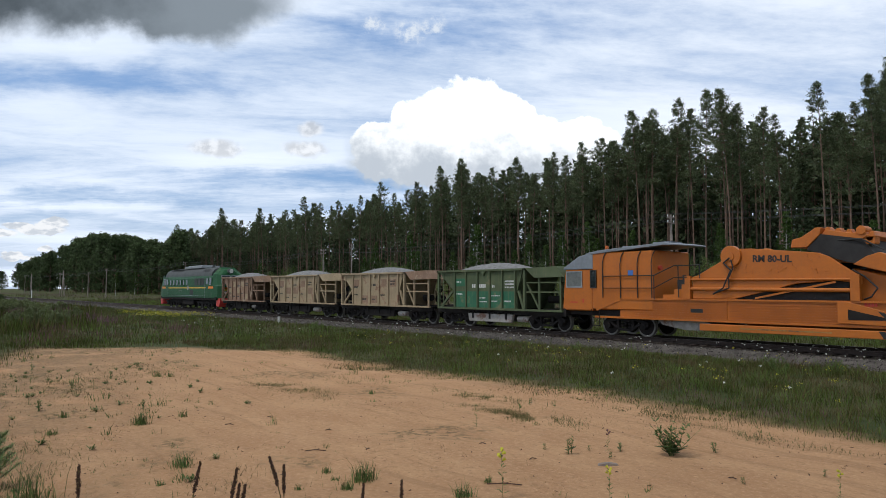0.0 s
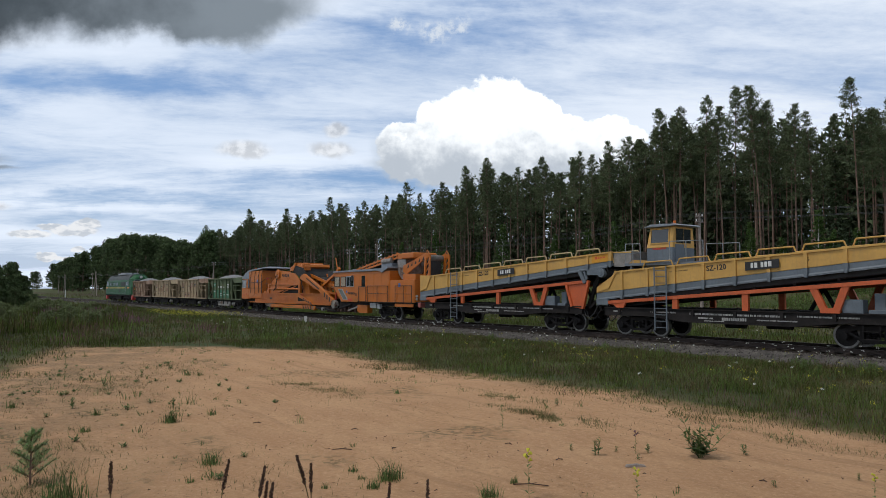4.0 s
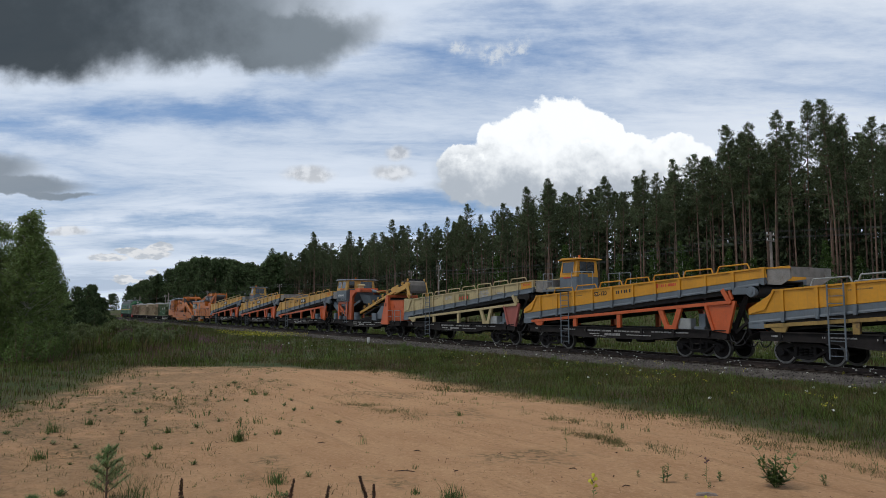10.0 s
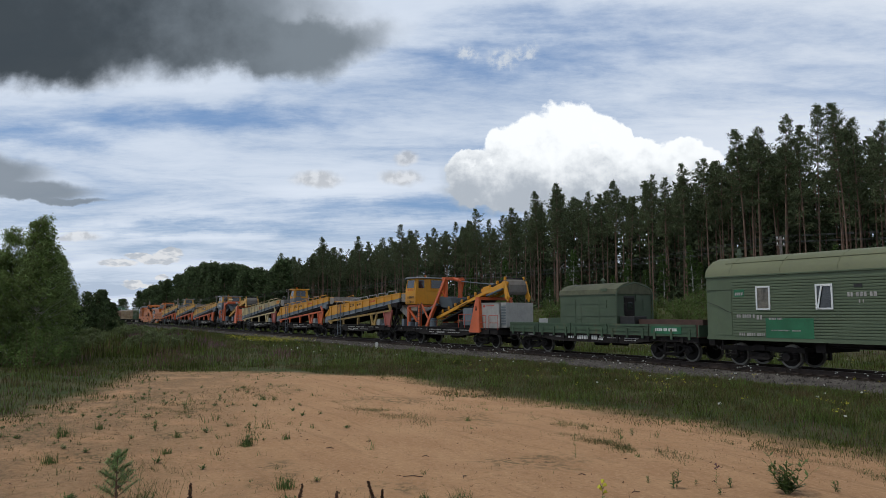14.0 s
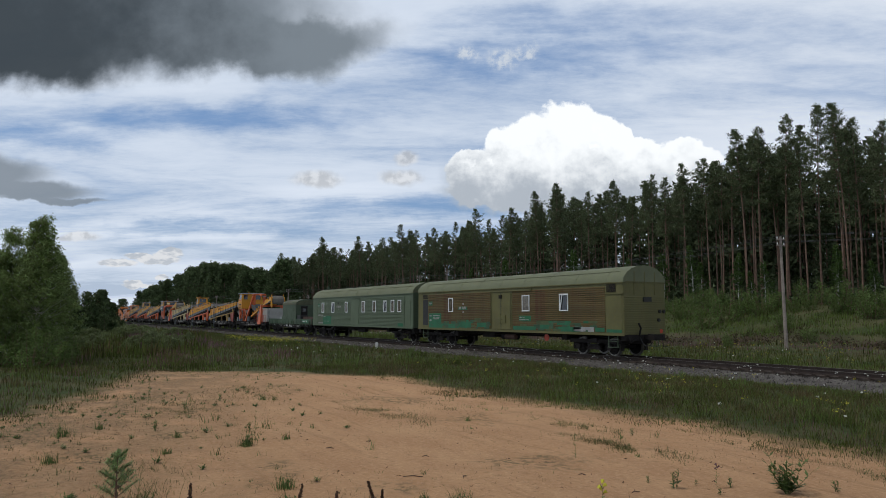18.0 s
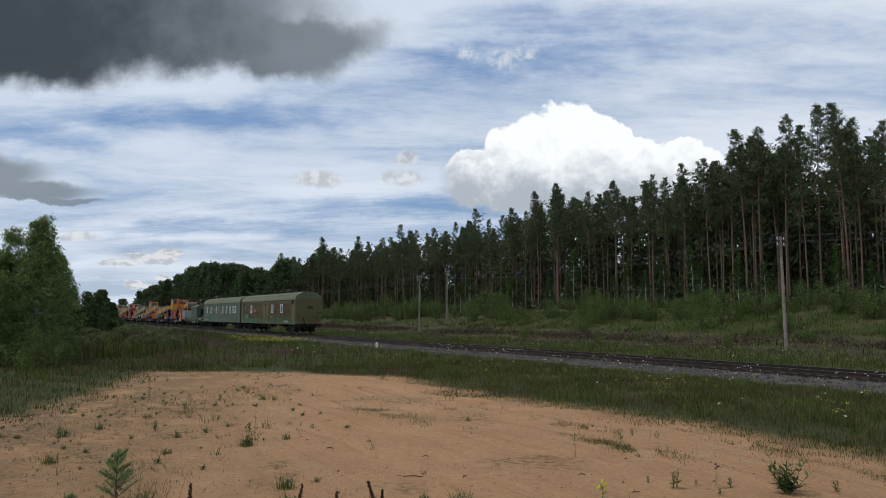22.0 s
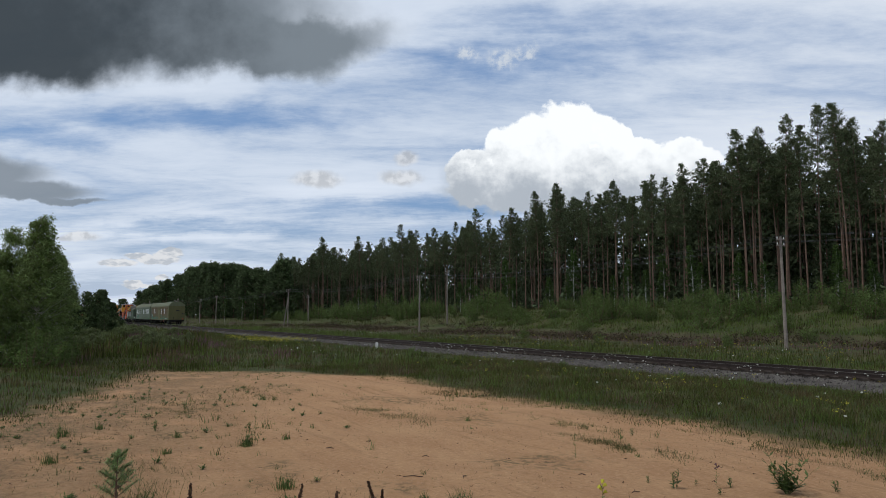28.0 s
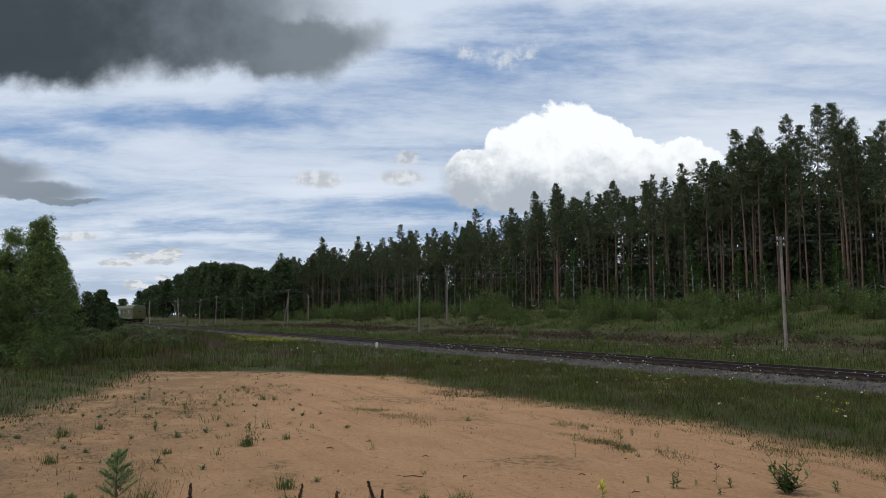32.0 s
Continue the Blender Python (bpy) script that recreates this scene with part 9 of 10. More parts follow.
def grass_patches():
    """Low dull tufts that form two thin mats on the sand, and bits of dead twig and stone."""
    r = np.random.default_rng(51)
    sets = []
    for i, (cx, cy, a, b, n) in enumerate([(-10.3, 10.3, 1.6, 0.40, 2600), (-12.8, 11.4, 1.7, 0.35, 1500), (-17.4, 8.8, 2.6, 0.7, 2600), (-17.8, 10.9, 1.4, 0.5, 500), (-8.4, 12.6, 1.6, 0.35, 900), (-6.4, 12.3, 1.8, 0.4, 900), (-20.8, 4.2, 2.6, 1.0, 1800), (-24.0, 7.0, 2.6, 0.9, 1200), (-13.1, 2.1, 1.6, 0.9, 900), (-11.3, 1.4, 1.0, 0.9, 1600), (-9.6, 4.0, 2.4, 0.9, 500)]):
        x, y = cx + r.normal(0, a * 0.5, n), cy + r.normal(0, b * 0.5, n)
        keep = waves(x, y, 1.1, 52 + i) > -0.25
        sets.append(blades(x[keep], y[keep], 0.11, 0.007, 60 + i, 0.9))
    field("short_grass", "thin mats of low dull grass on the sand", "mat", sets)
    n = 900
    x, y = r.uniform(-34, -3, n), r.uniform(-2, 13, n)
    keep = sand_edge(x, y) > 0
    x, y = x[keep], y[keep]
    cs = np.stack([x, y, ground_z(x, y) + 0.006], -1)
    v, f = spray(cs, np.full(len(x), 0.03), 2, 0.028, 0.1, 53, thin=0.25)
    field("dead_twig", "bits of dead twig and bark on the sand", "seed", [(v, f)], "litter")


grass_patches()


def weed_mesh(seed, height, spread, leaf, stems, per, bushy=0.5):
    """A leafy herb: thin stems with pointed leaves all along them."""
    r = random.Random(seed)
    st, vs = Geo(), []
    for i in range(stems):
        a = r.uniform(0, math.tau)
        h = height * r.uniform(0.6, 1.0)
        tip = Vector((math.cos(a) * spread * r.random(), math.sin(a) * spread * r.random(), h))
        root = Vector((math.cos(a) * 0.02, math.sin(a) * 0.02, 0))
        st.rod(root, tip, 0.004, 4, 0.002)
        for k in range(per):
            q = r.uniform(0.08, 1.0)
            p = root.lerp(tip, q)
            b = r.uniform(0, math.tau)
            size = leaf * (1.15 - q * bushy) * r.uniform(0.7, 1.2)
            d = Vector((math.cos(b), math.sin(b), r.uniform(0.0, 0.8))).normalized()
            s = d.cross(Vector((0, 0, 1))).normalized() * size * 0.17
            vs += [p, p + d * size * 0.5 + s, p + d * size, p + d * size * 0.5 - s]
    v = np.array([tuple(p) for p in vs])
    return st.mesh("stem", M["weed"]), big_mesh("foliage", v, np.arange(len(v)).reshape(-1, 4), [M["weed"]])


def herb(name, meshes, x, y, turn, label, scale=1.0, category="weed", group=""):
    ob = new(name)
    ob.location, ob.rotation_euler, ob.scale = (x, y, float(ground_z(x, y)) - 0.01), (0, 0, turn), (scale,) * 3
    part("stem", meshes[0], None, ob)
    part("foliage", meshes[1], None, ob)
    return tagged(ob, label, category, group)


def tuft(x, y, height, n, seed, label="small green grass tuft growing in the sand"):
    r = np.random.default_rng(seed)
    v, f = blades(r.normal(0, height * 0.28, n) + x, r.normal(0, height * 0.28, n) + y, height, 0.009, seed, 0.6)
    z = float(ground_z(x, y))
    v = v - np.array([x, y, z])
    ob = new("grass_tuft", big_mesh("grass_tuft", v, f, [M["weed"]]))
    ob.location = (x, y, z)
    return tagged(ob, label, "grass tuft", "grass tufts on the sand")


bushy = weed_mesh(1, 0.42, 0.34, 0.13, 16, 16)
slim = weed_mesh(2, 0.62, 0.05, 0.10, 1, 26, 0.6)
herbs = weed_mesh(3, 0.30, 0.12, 0.09, 4, 10)
herb("weed_bush", bushy, -6.43, 9.80, 0.3, "bushy green herb growing in the sand", 1.25)
for i, (x, y, h) in enumerate([(-7.48, 8.63, 0.31), (-7.18, 9.52, 0.19), (-6.16, 10.59, 0.21), (-7.9, 8.5, 0.14), (-16.19, 4.71, 0.27), (-11.11, 11.51, 0.2), (-14.6, 4.25, 0.30), (-4.94, 9.19, 0.12), (-4.43, 10.45, 0.13), (-7.5, 9.11, 0.12), (-6.94, 8.95, 0.13), (-17.2, 2.9, 0.3), (-20.5, 4.2, 0.3), (-22.0, 5.5, 0.3)]):
    herb("weed", herbs, x, y, i * 1.3, "slender green weed standing in the sand", h / 0.28, group="weeds on the sand")
for i, (x, y, h) in enumerate([(-10.04, 8.94, 0.45), (-6.46, 6.17, 0.57), (-5.45, 6.99, 0.43), (-3.82, 9.45, 0.37), (-7.22, 9.26, 0.37), (-14.82, 4.46, 0.56), (-22.36, 3.55, 0.72)]):
    ob = herb("flower_stalk", slim, x, y, i * 0.9, "tall single green stalk with narrow leaves", h / 0.62, group="stalks on the sand")
    if i in (1, 2, 3, 4):
        g = Geo()
        for q in range(5):
            g.rod((0.012 * math.cos(q * 1.9), 0.012 * math.sin(q * 1.9), 0.50 + 0.030 * q), (0.055 * math.cos(q * 1.9), 0.055 * math.sin(q * 1.9), 0.53 + 0.030 * q), 0.008, 5, 0.028)
        part("blossom", g, M["petal" if i != 4 else "purple"], ob, "small pale yellow blossoms" if i != 4 else "small purple thistle heads")
for i, (x, y, h, n) in enumerate([(-14.63, 4.21, 0.27, 130), (-14.53, 2.66, 0.17, 80), (-10.94, 3.79, 0.24, 120), (-10.38, 1.66, 0.46, 220), (-8.42, 5.41, 0.29, 190), (-6.77, 5.81, 0.20, 130), (-7.07, 6.51, 0.11, 50), (-9.15, 5.25, 0.13, 60), (-8.73, 5.14, 0.10, 50), (-8.6, 4.5, 0.10, 40), (-10.17, 3.21, 0.10, 50),
                                  (-8.16, 4.98, 0.17, 90), (-16.17, 3.16, 0.18, 80), (-21.69, 6.7, 0.25, 60), (-21.56, 7.03, 0.18, 60), (-15.2, 9.99, 0.15, 60), (-14.84, 5.12, 0.18, 70), (-17.1, 1.04, 0.28, 120), (-14.66, 0.69, 0.22, 100), (-17.89, 1.81, 0.20, 90)]):
    tuft(x, y, h, n, 100 + i)
sprig = weed_mesh(4, 0.11, 0.10, 0.085, 5, 5, 0.3)
sprig_rng = random.Random(12)
for i in range(165):
    x = sprig_rng.uniform(-27, -8.5)
    y = sprig_rng.uniform(-0.5, 7.5) + max(0.0, -x - 18) * 0.3
    away = y + 0.41 * (x + 20.0)
    if float(sand_edge(x, y)) > 0.2 and sprig_rng.random() < 1.15 - away / 9.0:
        herb("weed_sprig", sprig, x, y, sprig_rng.uniform(0, 6), "small dark green leafy sprig in the sand", sprig_rng.uniform(0.5, 1.15), group="sprigs on the sand")
for x, y, n, turn in [(-13.73, 6.52, 0.12, 0.3), (-11.79, 6.79, 0.13, 1.0), (-10.34, 5.72, 0.33, 0.95), (-9.75, 6.34, 0.11, 2.2), (-6.84, 6.59, 0.46, 0.8), (-8.88, 8.05, 0.12, 0.6), (-7.54, 7.86, 0.12, 1.4), (-5.14, 9.27, 0.10, 0.4), (-13.54, 5.58, 0.16, 1.0)]:
    ob = new("stick", Geo().pipe([(-n / 2, 0, 0.012), (0, 0.02, 0.022), (n / 2, -0.01, 0.012)], 0.008, 5).rod((0, 0.02, 0.02), (n * 0.2, 0.06, 0.035), 0.005, 4, 0.002).mesh("stick", M["seed"]))
    ob.location, ob.rotation_euler = (x, y, float(ground_z(x, y))), (0, 0, turn)
    tagged(ob, "short dark dead stick lying on the sand", "stick", "sticks on the sand")
ob = new("wood_scrap", Geo().prism([(-0.15, 0), (-0.13, 0.035), (0.02, 0.05), (0.14, 0.03), (0.16, 0)], -0.03, 0.03).mesh("wood_scrap", M["polewood"], 0.006))
ob.location, ob.rotation_euler = (-6.66, 8.52, float(ground_z(-6.66, 8.52))), (0, 0, 0.9)
tagged(ob, "weathered grey scrap of wood lying on the sand", "wood scrap")


def seed_spikes():
    """Brown dock spikes close to the camera."""
    for i, (x, y, dx, dy, h) in enumerate([(-6.75, 1.45, 0.0, 0.0, 1.15), (-6.51, 2.29, 0.04, 0.11, 1.07), (-6.39, 2.61, 0.04, 0.09, 0.99), (-6.36, 2.67, 0.02, 0.05, 0.85), (-6.35, 2.70, 0.03, 0.07, 0.83), (-6.15, 3.13, -0.08, -0.17, 1.07), (-6.17, 3.09, 0.0, -0.01, 0.99), (-5.60, 4.03, 0.0, 0.0, 0.76), (-5.82, 3.70, 0.02, 0.03, 0.76)]):
        ob = new("dock_stalk")
        ob.location = (x, y, float(ground_z(x, y)))
        bend = lambda q: Vector((dx * q * q, dy * q * q, h * q))
        part("stem", Geo().pipe([bend(k / 6) for k in range(7)], 0.005, 5), M["drygrass"], ob)
        cs = [tuple(bend(q)) for q in np.linspace(1 - 0.26 / h, 1.0, 26)]
        v, f = spray(cs, [0.019 * (0.55 + 0.45 * math.sin(math.pi * min(1.0, 0.15 + k / 26))) for k in range(26)], 16, 0.011, 1.0, i)
        part("seed_head", big_mesh("seed_head", v, f, [M["seed"]]), None, ob, "dark brown seed spike")
        tagged(ob, "withered brown dock stalk with a dark seed spike", "weed", "withered stalks")


seed_spikes()


def sapling(x, y, h, seed):
    r = random.Random(seed)
    ob = new("pine_sapling")
    ob.location = (x, y, float(ground_z(x, y)))
    g, vs = Geo().rod((0, 0, 0), (0, 0, h), 0.016, 6, 0.006), []
    for lev in range(6):
        z = h * (0.12 + 0.15 * lev)
        for k in range(7):
            a = r.uniform(0, math.tau)
            reach = h * r.uniform(0.36, 0.52) * (1 - lev / 7.5)
            tip = Vector((math.cos(a) * reach, math.sin(a) * reach, z + reach * 0.75))
            root = Vector((0, 0, z))
            g.rod(root, tip, 0.006, 4, 0.003)
            for q in range(85):
                p = root.lerp(tip, r.uniform(0.25, 1.0))
                d = Vector((r.gauss(0, 1), r.gauss(0, 1), r.gauss(0.4, 1))).normalized() * 0.075
                s = d.cross(Vector((0.3, 0.5, 1))).normalized() * 0.0035
                vs += [p - s, p + s, p + d]
    for q in range(80):
        p = Vector((0, 0, h * r.uniform(0.85, 1.02)))
        d = Vector((r.gauss(0, 1), r.gauss(0, 1), r.gauss(0.8, 1))).normalized() * 0.08
        s = d.cross(Vector((0.3, 0.5, 1))).normalized() * 0.0035
        vs += [p - s, p + s, p + d]
    part("stem", g, M["bark"], ob)
    v = np.array([tuple(p) for p in vs])
    part("needles", big_mesh("needles", v, np.arange(len(v)).reshape(-1, 3), [M["sapling"]]), None, ob)
    tagged(ob, "young green pine sapling growing in the sand", "pine sapling", "pine saplings")


M["sapling"] = material("young pine needles", (0.19, 0.28, 0.10), 0.6, vary=0.3, scale=3, island=0.4, bump=0, back=0.2)
sapling(-11.46, 1.42, 0.74, 1), sapling(-10.4, 0.45, 0.4, 2)

# flowers along the line
def flowers():
    r = np.random.default_rng(61)
    x = np.concatenate([r.uniform(-48, 2, 330), r.uniform(-60, 4, 160), r.uniform(-90, 8, 240)])
    y = np.concatenate([24.9 + r.normal(0, 0.8, 330), r.uniform(14, 25, 160), r.uniform(32, 44, 240)])
    keep = (waves(x, y, 5, 62) > -0.15) & (np.abs(y - TRACK_Y) > 2.4)
    x, y = x[keep], y[keep]
    z = ground_z(x, y)
    h = r.uniform(0.35, 0.75, len(x))
    cs = np.stack([x, y, z + h], -1)
    v, f = spray(cs, np.full(len(x), 0.05) * r.uniform(0.4, 1.3, len(x)), 12, 0.016, 0.5, 63)
    field("white_flower", "white umbel flowers along the railway", "flower", [(v, f)], "flowers")
    sx, sy = np.repeat(x, 2), np.repeat(y, 2)
    sv, sf = blades(sx, sy, np.repeat(h, 2) * 0.95, 0.010, 64, 0.05, 1)
    field("flower_stem", "green stems of the white flowers", "weed", [(sv, sf)], "flowers")
    x = np.concatenate([r.uniform(-74, -57, 800), r.uniform(-60, 5, 420), r.uniform(-30, 0, 120)])
    y = np.concatenate([r.uniform(18.5, 22.5, 800), r.uniform(33, 46, 420), r.uniform(15, 24, 120)])
    cs = np.stack([x, y, ground_z(x, y) + r.uniform(0.3, 0.6, len(x))], -1)
    v, f = spray(cs, np.full(len(x), 0.09), 8, 0.020, 0.8, 65)
    field("yellow_flower", "patches of small yellow flowers in the grass", "petal", [(v, f)], "flowers")


flowers()
M["fireweed"] = material("pinkish purple fireweed", (0.20, 0.10, 0.135), 0.85, vary=0.3, scale=0.5, island=0.4, spec=0.15, bump=0, back=0.2)
field("fireweed", "patch of pinkish purple fireweed in the meadow", "fireweed", [grass_sets(4200, -76, -56, 8.5, 14.5, 0.85, 0.045, 140, 1, power=2.0, grain=5.0)], "flowers")


def shrubs():
    r = random.Random(23)
    kinds = [bush_meshes(200 + s, 2.6, 1.1 + 0.12 * s) for s in range(6)]
    birches = [leafy_meshes(220 + s, 7.5, 1.5, 0.095, 20, "leaves", "birchbark", 1, 0.16, 170, (0.07, 0.17)) for s in range(4)]
    lab = "leafy green bush at the foot of the wood"
    spots = [(29.5, 66, 1.2), (33.5, 65, 1.3), (37.0, 62, 1.3), (37.8, 60, 1.0), (40.0, 64, 1.2), (43.5, 62, 1.4), (45.0, 64, 1.3), (47.5, 63, 1.0), (50.0, 64, 1.3), (51.6, 60, 1.05), (53.0, 63, 1.3), (55.5, 66, 1.1), (58.5, 54, 0.6), (61.0, 67, 1.4), (62.5, 65, 1.3), (66, 64, 1.3), (70, 63, 1.2), (42.3, 57, 0.75), (63.8, 55, 0.7), (57.0, 60, 0.8)]
    for h, y, k in spots:
        x = -y / math.tan(radians(h))
        tree("bush", r.choice(kinds), x, y, (k, k, k * r.uniform(0.85, 1.15)), r.uniform(0, 6), lab, "bush", "bushes below the wood")
    x = -230.0
    while x < 15:
        y = r.uniform(62, 74)
        k = r.choice((r.uniform(0.5, 0.9), r.uniform(0.8, 1.5))) * (1.0 if x > -95 else 1.45)
        tree("bush", r.choice(kinds), x, y, (k, k, k * r.uniform(0.8, 1.2)), r.uniform(0, 6), lab, "bush", "bushes below the wood")
        x += r.uniform(0.9, 2.5) * (1 if x > -140 else 1.5)
    x = -170.0
    while x < 15:       # saplings between the bushes and the first pines
        k = r.uniform(0.42, 0.85)
        y = r.uniform(70, 78)
        tree("young_birch", r.choice(birches), x, y, (k * 1.15, k * 1.15, k), r.uniform(0, 6), "young birch with a pale trunk at the edge of the wood", "birch tree", "young birches")
        x += r.uniform(3.0, 8.0)
    for h, y, k in [(46.0, 75, 0.95), (50.8, 74, 1.05), (48.7, 76, 1.0), (54.0, 76, 0.9), (41.8, 78, 1.3), (29.5, 78, 1.1), (33.5, 78, 1.2), (24.5, 76, 1.0), (19.5, 72, 1.2), (15.5, 60, 1.0), (14.2, 58, 0.95), (60.5, 77, 0.9), (65, 76, 1.0), (36.5, 78, 1.3), (16.4, 62, 1.0)]:
        x = -y / math.tan(radians(h))
        tree("young_birch", r.choice(birches), x, y, (k, k, k), r.uniform(0, 6), "young birch with a pale trunk at the edge of the wood", "birch tree", "young birches")
    # birch clump close on the left of the clearing, and the trees behind it
    big = [leafy_meshes(240 + s, 8.0, 2.3, 0.055, 46, "birchleaf", "birchbark", 3, 0.05, 900, (0.08, 0.17)) for s in range(2)]
    for x, y, k, turn, m in [(-44.0, 1.3, 1.0, 0.4, 0), (-46.0, -0.2, 0.92, 2.2, 1), (-46.5, 2.3, 0.80, 4.0, 0), (-43.5, -1.6, 0.85, 1.0, 1)]:
        tree("birch_tree", big[m], x, y, (k, k, k), turn, "young leafy birch standing beside the sandy clearing", "birch tree", "birches beside the clearing")
    for x, y, k in [(-41.0, 0.9, 0.95), (-42.0, 2.4, 0.7), (-42.5, -0.4, 1.0), (-45.0, 3.0, 0.6)]:
        tree("bush", r.choice(kinds), x, y, (k, k, k), r.uniform(0, 6), "dense green bush under the birches", "bush", "bushes under the birches")
    far = [leafy_meshes(260 + s, 6.0, 3.0, 0.13, 60, "farleaves", "bark", 3, 0.0, 120) for s in range(2)]
    young = [spruce_meshes(270 + s, 6.0, 1.7, "farleaves") for s in range(2)]
    for h, d, k, m in [(3.6, 78, 0.80, 1), (4.6, 86, 0.75, 0), (5.6, 92, 0.86, 1), (6.3, 96, 0.62, 1), (5.0, 82, 0.55, 1), (6.0, 80, 0.42, 0), (2.2, 84, 0.8, 0), (0.8, 90, 0.8, 0), (-1.5, 85, 0.9, 0), (6.9, 90, 0.34, 0)]:
        x, y = -d * math.cos(radians(h)), d * math.sin(radians(h))
        if m:
            tree("young_spruce", r.choice(young), x, y, (k, k, k), r.uniform(0, 6), "young dark green spruce beyond the meadow", "spruce tree", "young spruces beyond the meadow")
        else:
            tree("roadside_tree", r.choice(far), x, y, (k, k, k), r.uniform(0, 6), "small dark broadleaf tree beyond the meadow", "tree", "trees beyond the meadow")
    # tall weeds that hide the line where it runs off
    low = [leafy_meshes(280 + s, 1.1, 0.9, 0.055, 40, "scrub", "bark", 4, 0.02, 48) for s in range(3)]
    for i in range(44):
        h, d = radians(r.uniform(2.0, 11.4)), r.uniform(52, 98)
        x, y = -d * math.cos(h), d * math.sin(h)
        if y < 22:
            k = r.uniform(0.5, 1.05)
            tree("scrub", r.choice(low), x, y, (k * 1.2, k * 1.2, k), r.uniform(0, 6), "low olive-green scrub in the meadow", "scrub", "scrub in the meadow")
    for h, d, k in [(9.5, 66, 0.95), (10.3, 72, 0.8), (10.9, 62, 0.9), (11.5, 68, 0.75), (8.6, 72, 1.1), (7.6, 78, 1.2), (6.8, 82, 1.3)]:
        x, y = -d * math.cos(radians(h)), d * math.sin(radians(h))
        tree("scrub", r.choice(low), x, y, (k * 1.3, k * 1.3, k), r.uniform(0, 6), "low olive-green scrub in the meadow", "scrub", "scrub in the meadow")
    hx, hd = np.random.default_rng(91).uniform(3.0, 13.0, 7000), np.random.default_rng(92).uniform(46, 104, 7000)
    wx, wy = -hd * np.cos(np.radians(hx)), hd * np.sin(np.radians(hx))
    keep = (wy < 23.5) & (waves(wx, wy, 7.0, 93) > -0.3)
    field("tall_weed", "tall green weeds and nettles in the meadow", "grass", [blades(wx[keep], wy[keep], 0.95, 0.05, 94, 0.4)], "weeds")
    for x, y, k in [(-10.9, 22.6, 0.26), (-11.6, 23.3, 0.2), (-20.0, 23.6, 0.2), (-27.0, 23.4, 0.2), (-9.5, 23.5, 0.22), (-4.0, 23.0, 0.26), (-39.0, 21.5, 0.28), (-33.0, 44, 0.5), (-45, 43, 0.4), (-58, 45, 0.5)]:
        tree("bush", r.choice(kinds), x, y, (k, k, k), r.uniform(0, 6), "small leafy green shrub beside the track", "bush", "shrubs beside the track")


M["birchleaf"] = material("bright birch leaves", (0.185, 0.245, 0.085), 0.6, spec=0.25, vary=0.35, scale=0.5, island=0.45, bump=0, back=0.4)
M["bushleaf"] = material("light green bush leaves", (0.128, 0.185, 0.054), 0.6, spec=0.25, vary=0.3, scale=0.6, island=0.4, bump=0, back=0.4)
M["scrub"] = material("olive scrub leaves", (0.125, 0.155, 0.055), 0.65, vary=0.35, scale=0.8, island=0.4, bump=0, back=0.2)
shrubs()

# ---- pole line, posts ----
def telegraph_pole(x, y, height, brace=0.0, lean=0.0, twin=False):
    ob = new("telegraph_pole")
    z = float(ground_z(x, y))
    ob.location, ob.rotation_euler = (x, y, z - 0.1), (0, radians(lean), 0)
    part("pole", Geo().rod((0, 0, 0), (0, 0, height), 0.125, 12, 0.085), M["polewood"], ob, smooth=True)
    for k, zz in enumerate((height - 0.2, height - 0.6)):
        arm = part("cross_arm", Geo().box(-0.06, 0.06, -0.42, 0.42, zz - 0.04, zz + 0.04), M["polewood"], ob)
        for yy in (-0.36, 0.36):
            part("insulator", Geo().rod((0, yy, zz + 0.05), (0, yy, zz + 0.18), 0.035, 8), M["porcelain"], arm)
    if brace:
        part("brace", Geo().rod((brace, 0, 0), (0, 0, height * 0.78), 0.12, 10, 0.09), M["polewood"], ob)
    return tagged(ob, "weathered grey telegraph pole with short cross arms", "telegraph pole", "poles along the railway")


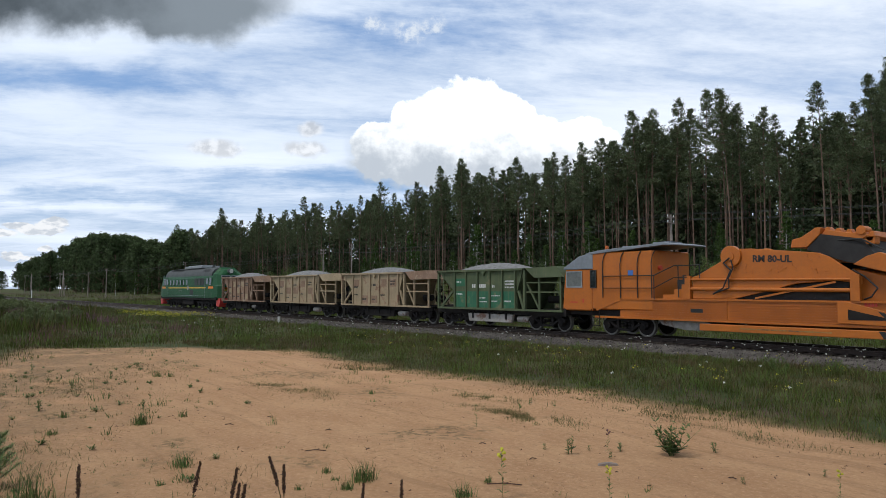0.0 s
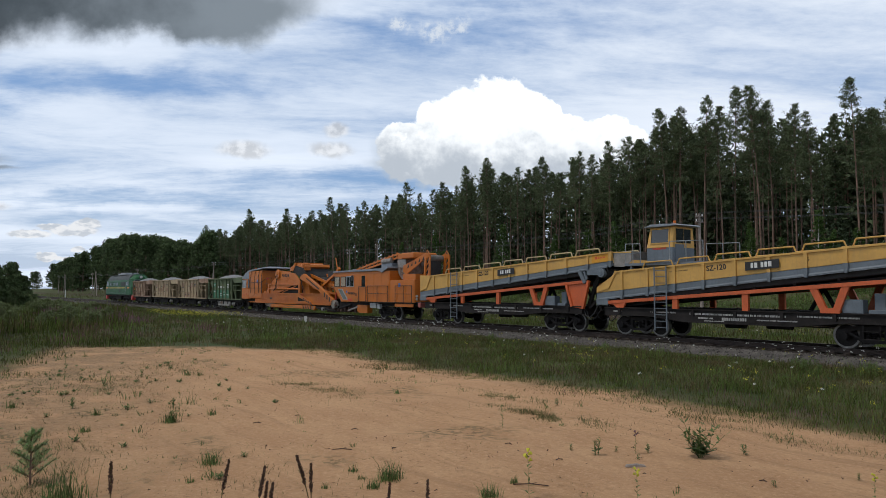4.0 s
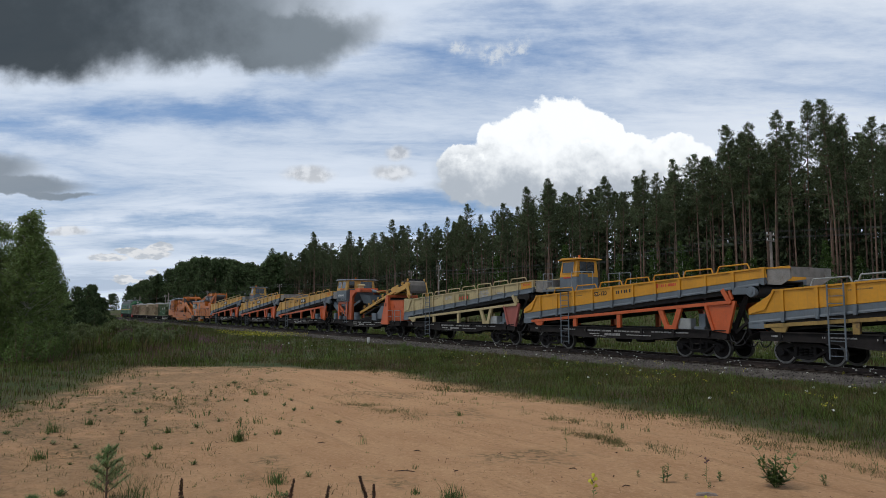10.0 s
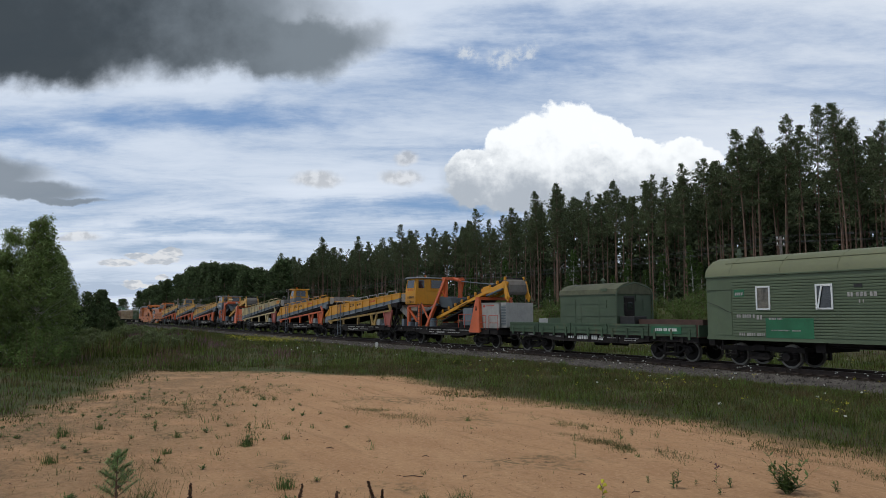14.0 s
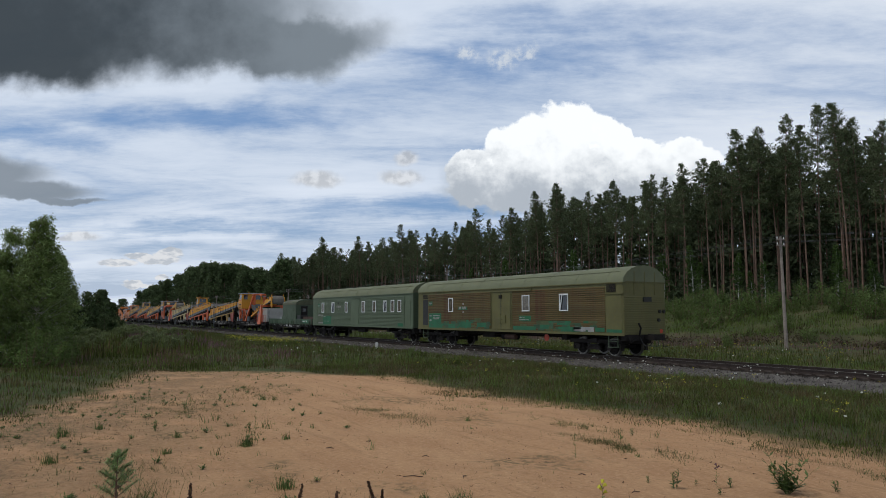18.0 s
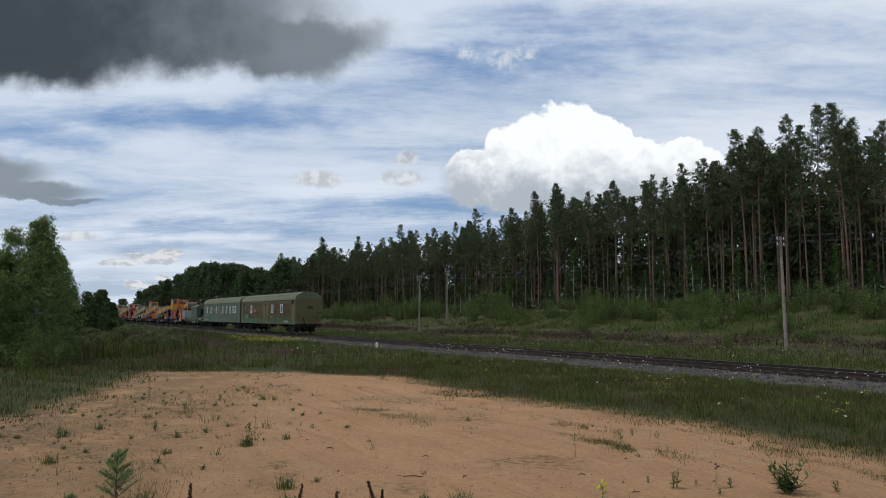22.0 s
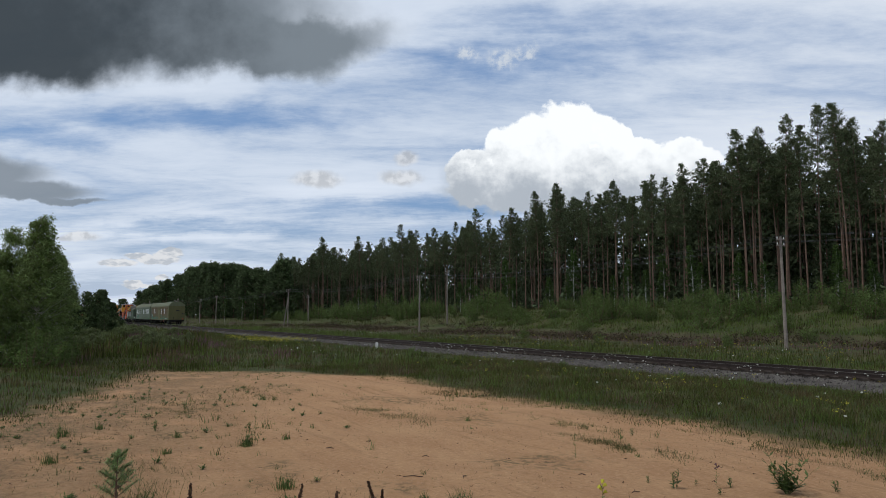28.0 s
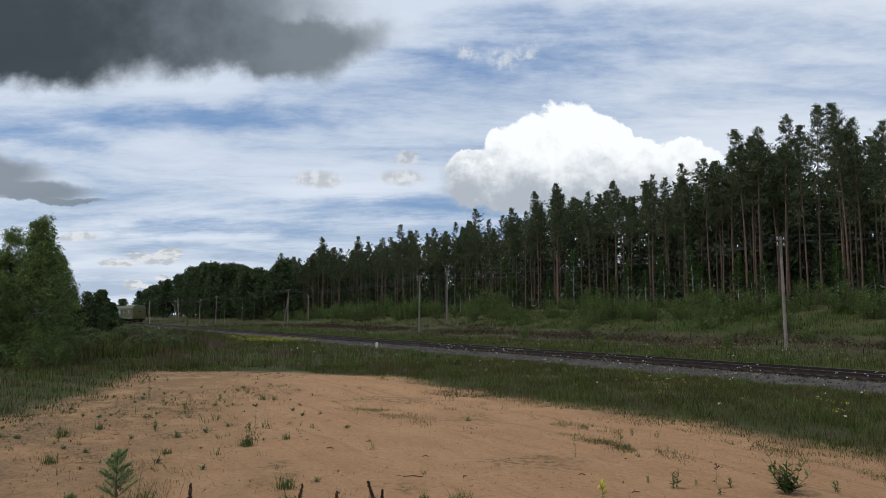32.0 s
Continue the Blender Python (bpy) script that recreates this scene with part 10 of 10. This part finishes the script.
POLES = [(27.0, 42.0), (-28.7, 44.3), (-83.0, 46.8), (-141.0, 48.5), (-203.0, 49.0), (-262.0, 49.0), (-330.0, 49.0)]
for i, (x, y) in enumerate(POLES):
    telegraph_pole(x, y, 7.7, 0.0 if i != 3 else -2.6, -0.7 if i == 1 else 0.0)
telegraph_pole(-96.5, 59.5, 8.6)
telegraph_pole(-214.0, 47.0, 7.0), telegraph_pole(-168.0, 63.0, 6.5)
for x in (-236.0, -290.0):
    ob = new("a_frame_pole")
    ob.location = (x, 45.0, float(ground_z(x, 45.0)))
    part("leg", Geo().rod((-2.0, 0, -0.1), (0, 0, 7.6), 0.14, 8, 0.10), M["polewood"], ob)
    part("leg", Geo().rod((2.0, 0, -0.1), (0, 0, 7.6), 0.14, 8, 0.10), M["polewood"], ob)
    part("cross_arm", Geo().box(-0.9, 0.9, -0.05, 0.05, 7.0, 7.12), M["polewood"], ob)
    tagged(ob, "weathered A-shaped double pole beside the railway", "telegraph pole", "poles along the railway")


def wires():
    for dz, dy in ((0.02, -0.36), (0.02, 0.36), (-0.38, -0.36), (-0.38, 0.36)):
        g = Geo()
        for (a, ya), (b, yb) in zip(POLES, POLES[1:]):
            za, zb = float(ground_z(a, ya)) + 7.6 + dz, float(ground_z(b, yb)) + 7.6 + dz
            pts = []
            for k in range(9):
                q = k / 8
                pts.append((a + (b - a) * q, ya + (yb - ya) * q + dy, za + (zb - za) * q - 0.9 * 4 * q * (1 - q) * abs(b - a) / 60))
            g.pipe(pts, 0.010, 4)
        me = g.mesh("wire", M["wire"])
        tagged(new("wire", me), "thin dark sagging telegraph wire between the poles", "wire", "telegraph wires")


wires()
for x, y, h, name, lab in [(-49.8, 24.3, 0.5, "marker_post", "small white marker post at the ballast edge"), (-205.0, 32.0, 2.2, "marker_post", "white post beside the railway")]:
    ob = new(name, Geo().box(-0.08, 0.08, -0.08, 0.08, 0, h).mesh(name, M["porcelain"], bevel=0.015))
    ob.location = (x, y, float(ground_z(x, y)))
    tagged(ob, lab, "post", "marker posts")

# ---- what moves ----
def train_x(t):
    """Where the train's last buffer stands at t seconds; the train speeds up a little at first."""
    return -26.0 - 12.2 * (t - 18.0) - (0.025 * (17.5 - t) ** 2 if t < 17.5 else 0.0)


def motions():
    for ob, place in TRAIN:
        walk(ob, [(i * 0.5, pose(train_x(i * 0.5) + place, TRACK_Y, RAIL_Z)) for i in range(65)])
    # the wheels roll while their wagon passes near the camera, and rest where they are too far to see
    for ob in WHEELS:
        x0 = ob.parent.location.x + ob.location.x + next(p for c, p in TRAIN if c is ob.parent.parent)
        spot, rows = (ob.location.x, 0, ob.location.z), []
        for k in range(32 * FPS + 1):
            x = train_x(k / FPS) + x0
            if -52 < x < 12:
                rows.append((k / FPS, pose(*spot, 0, math.degrees(x / 0.475) % 360)))
        if rows:
            rows = [(0.0, rows[0][1])] * (rows[0][0] > 0) + rows + [(32.0, rows[-1][1])] * (rows[-1][0] < 32)
            walk(ob, rows)


motions()
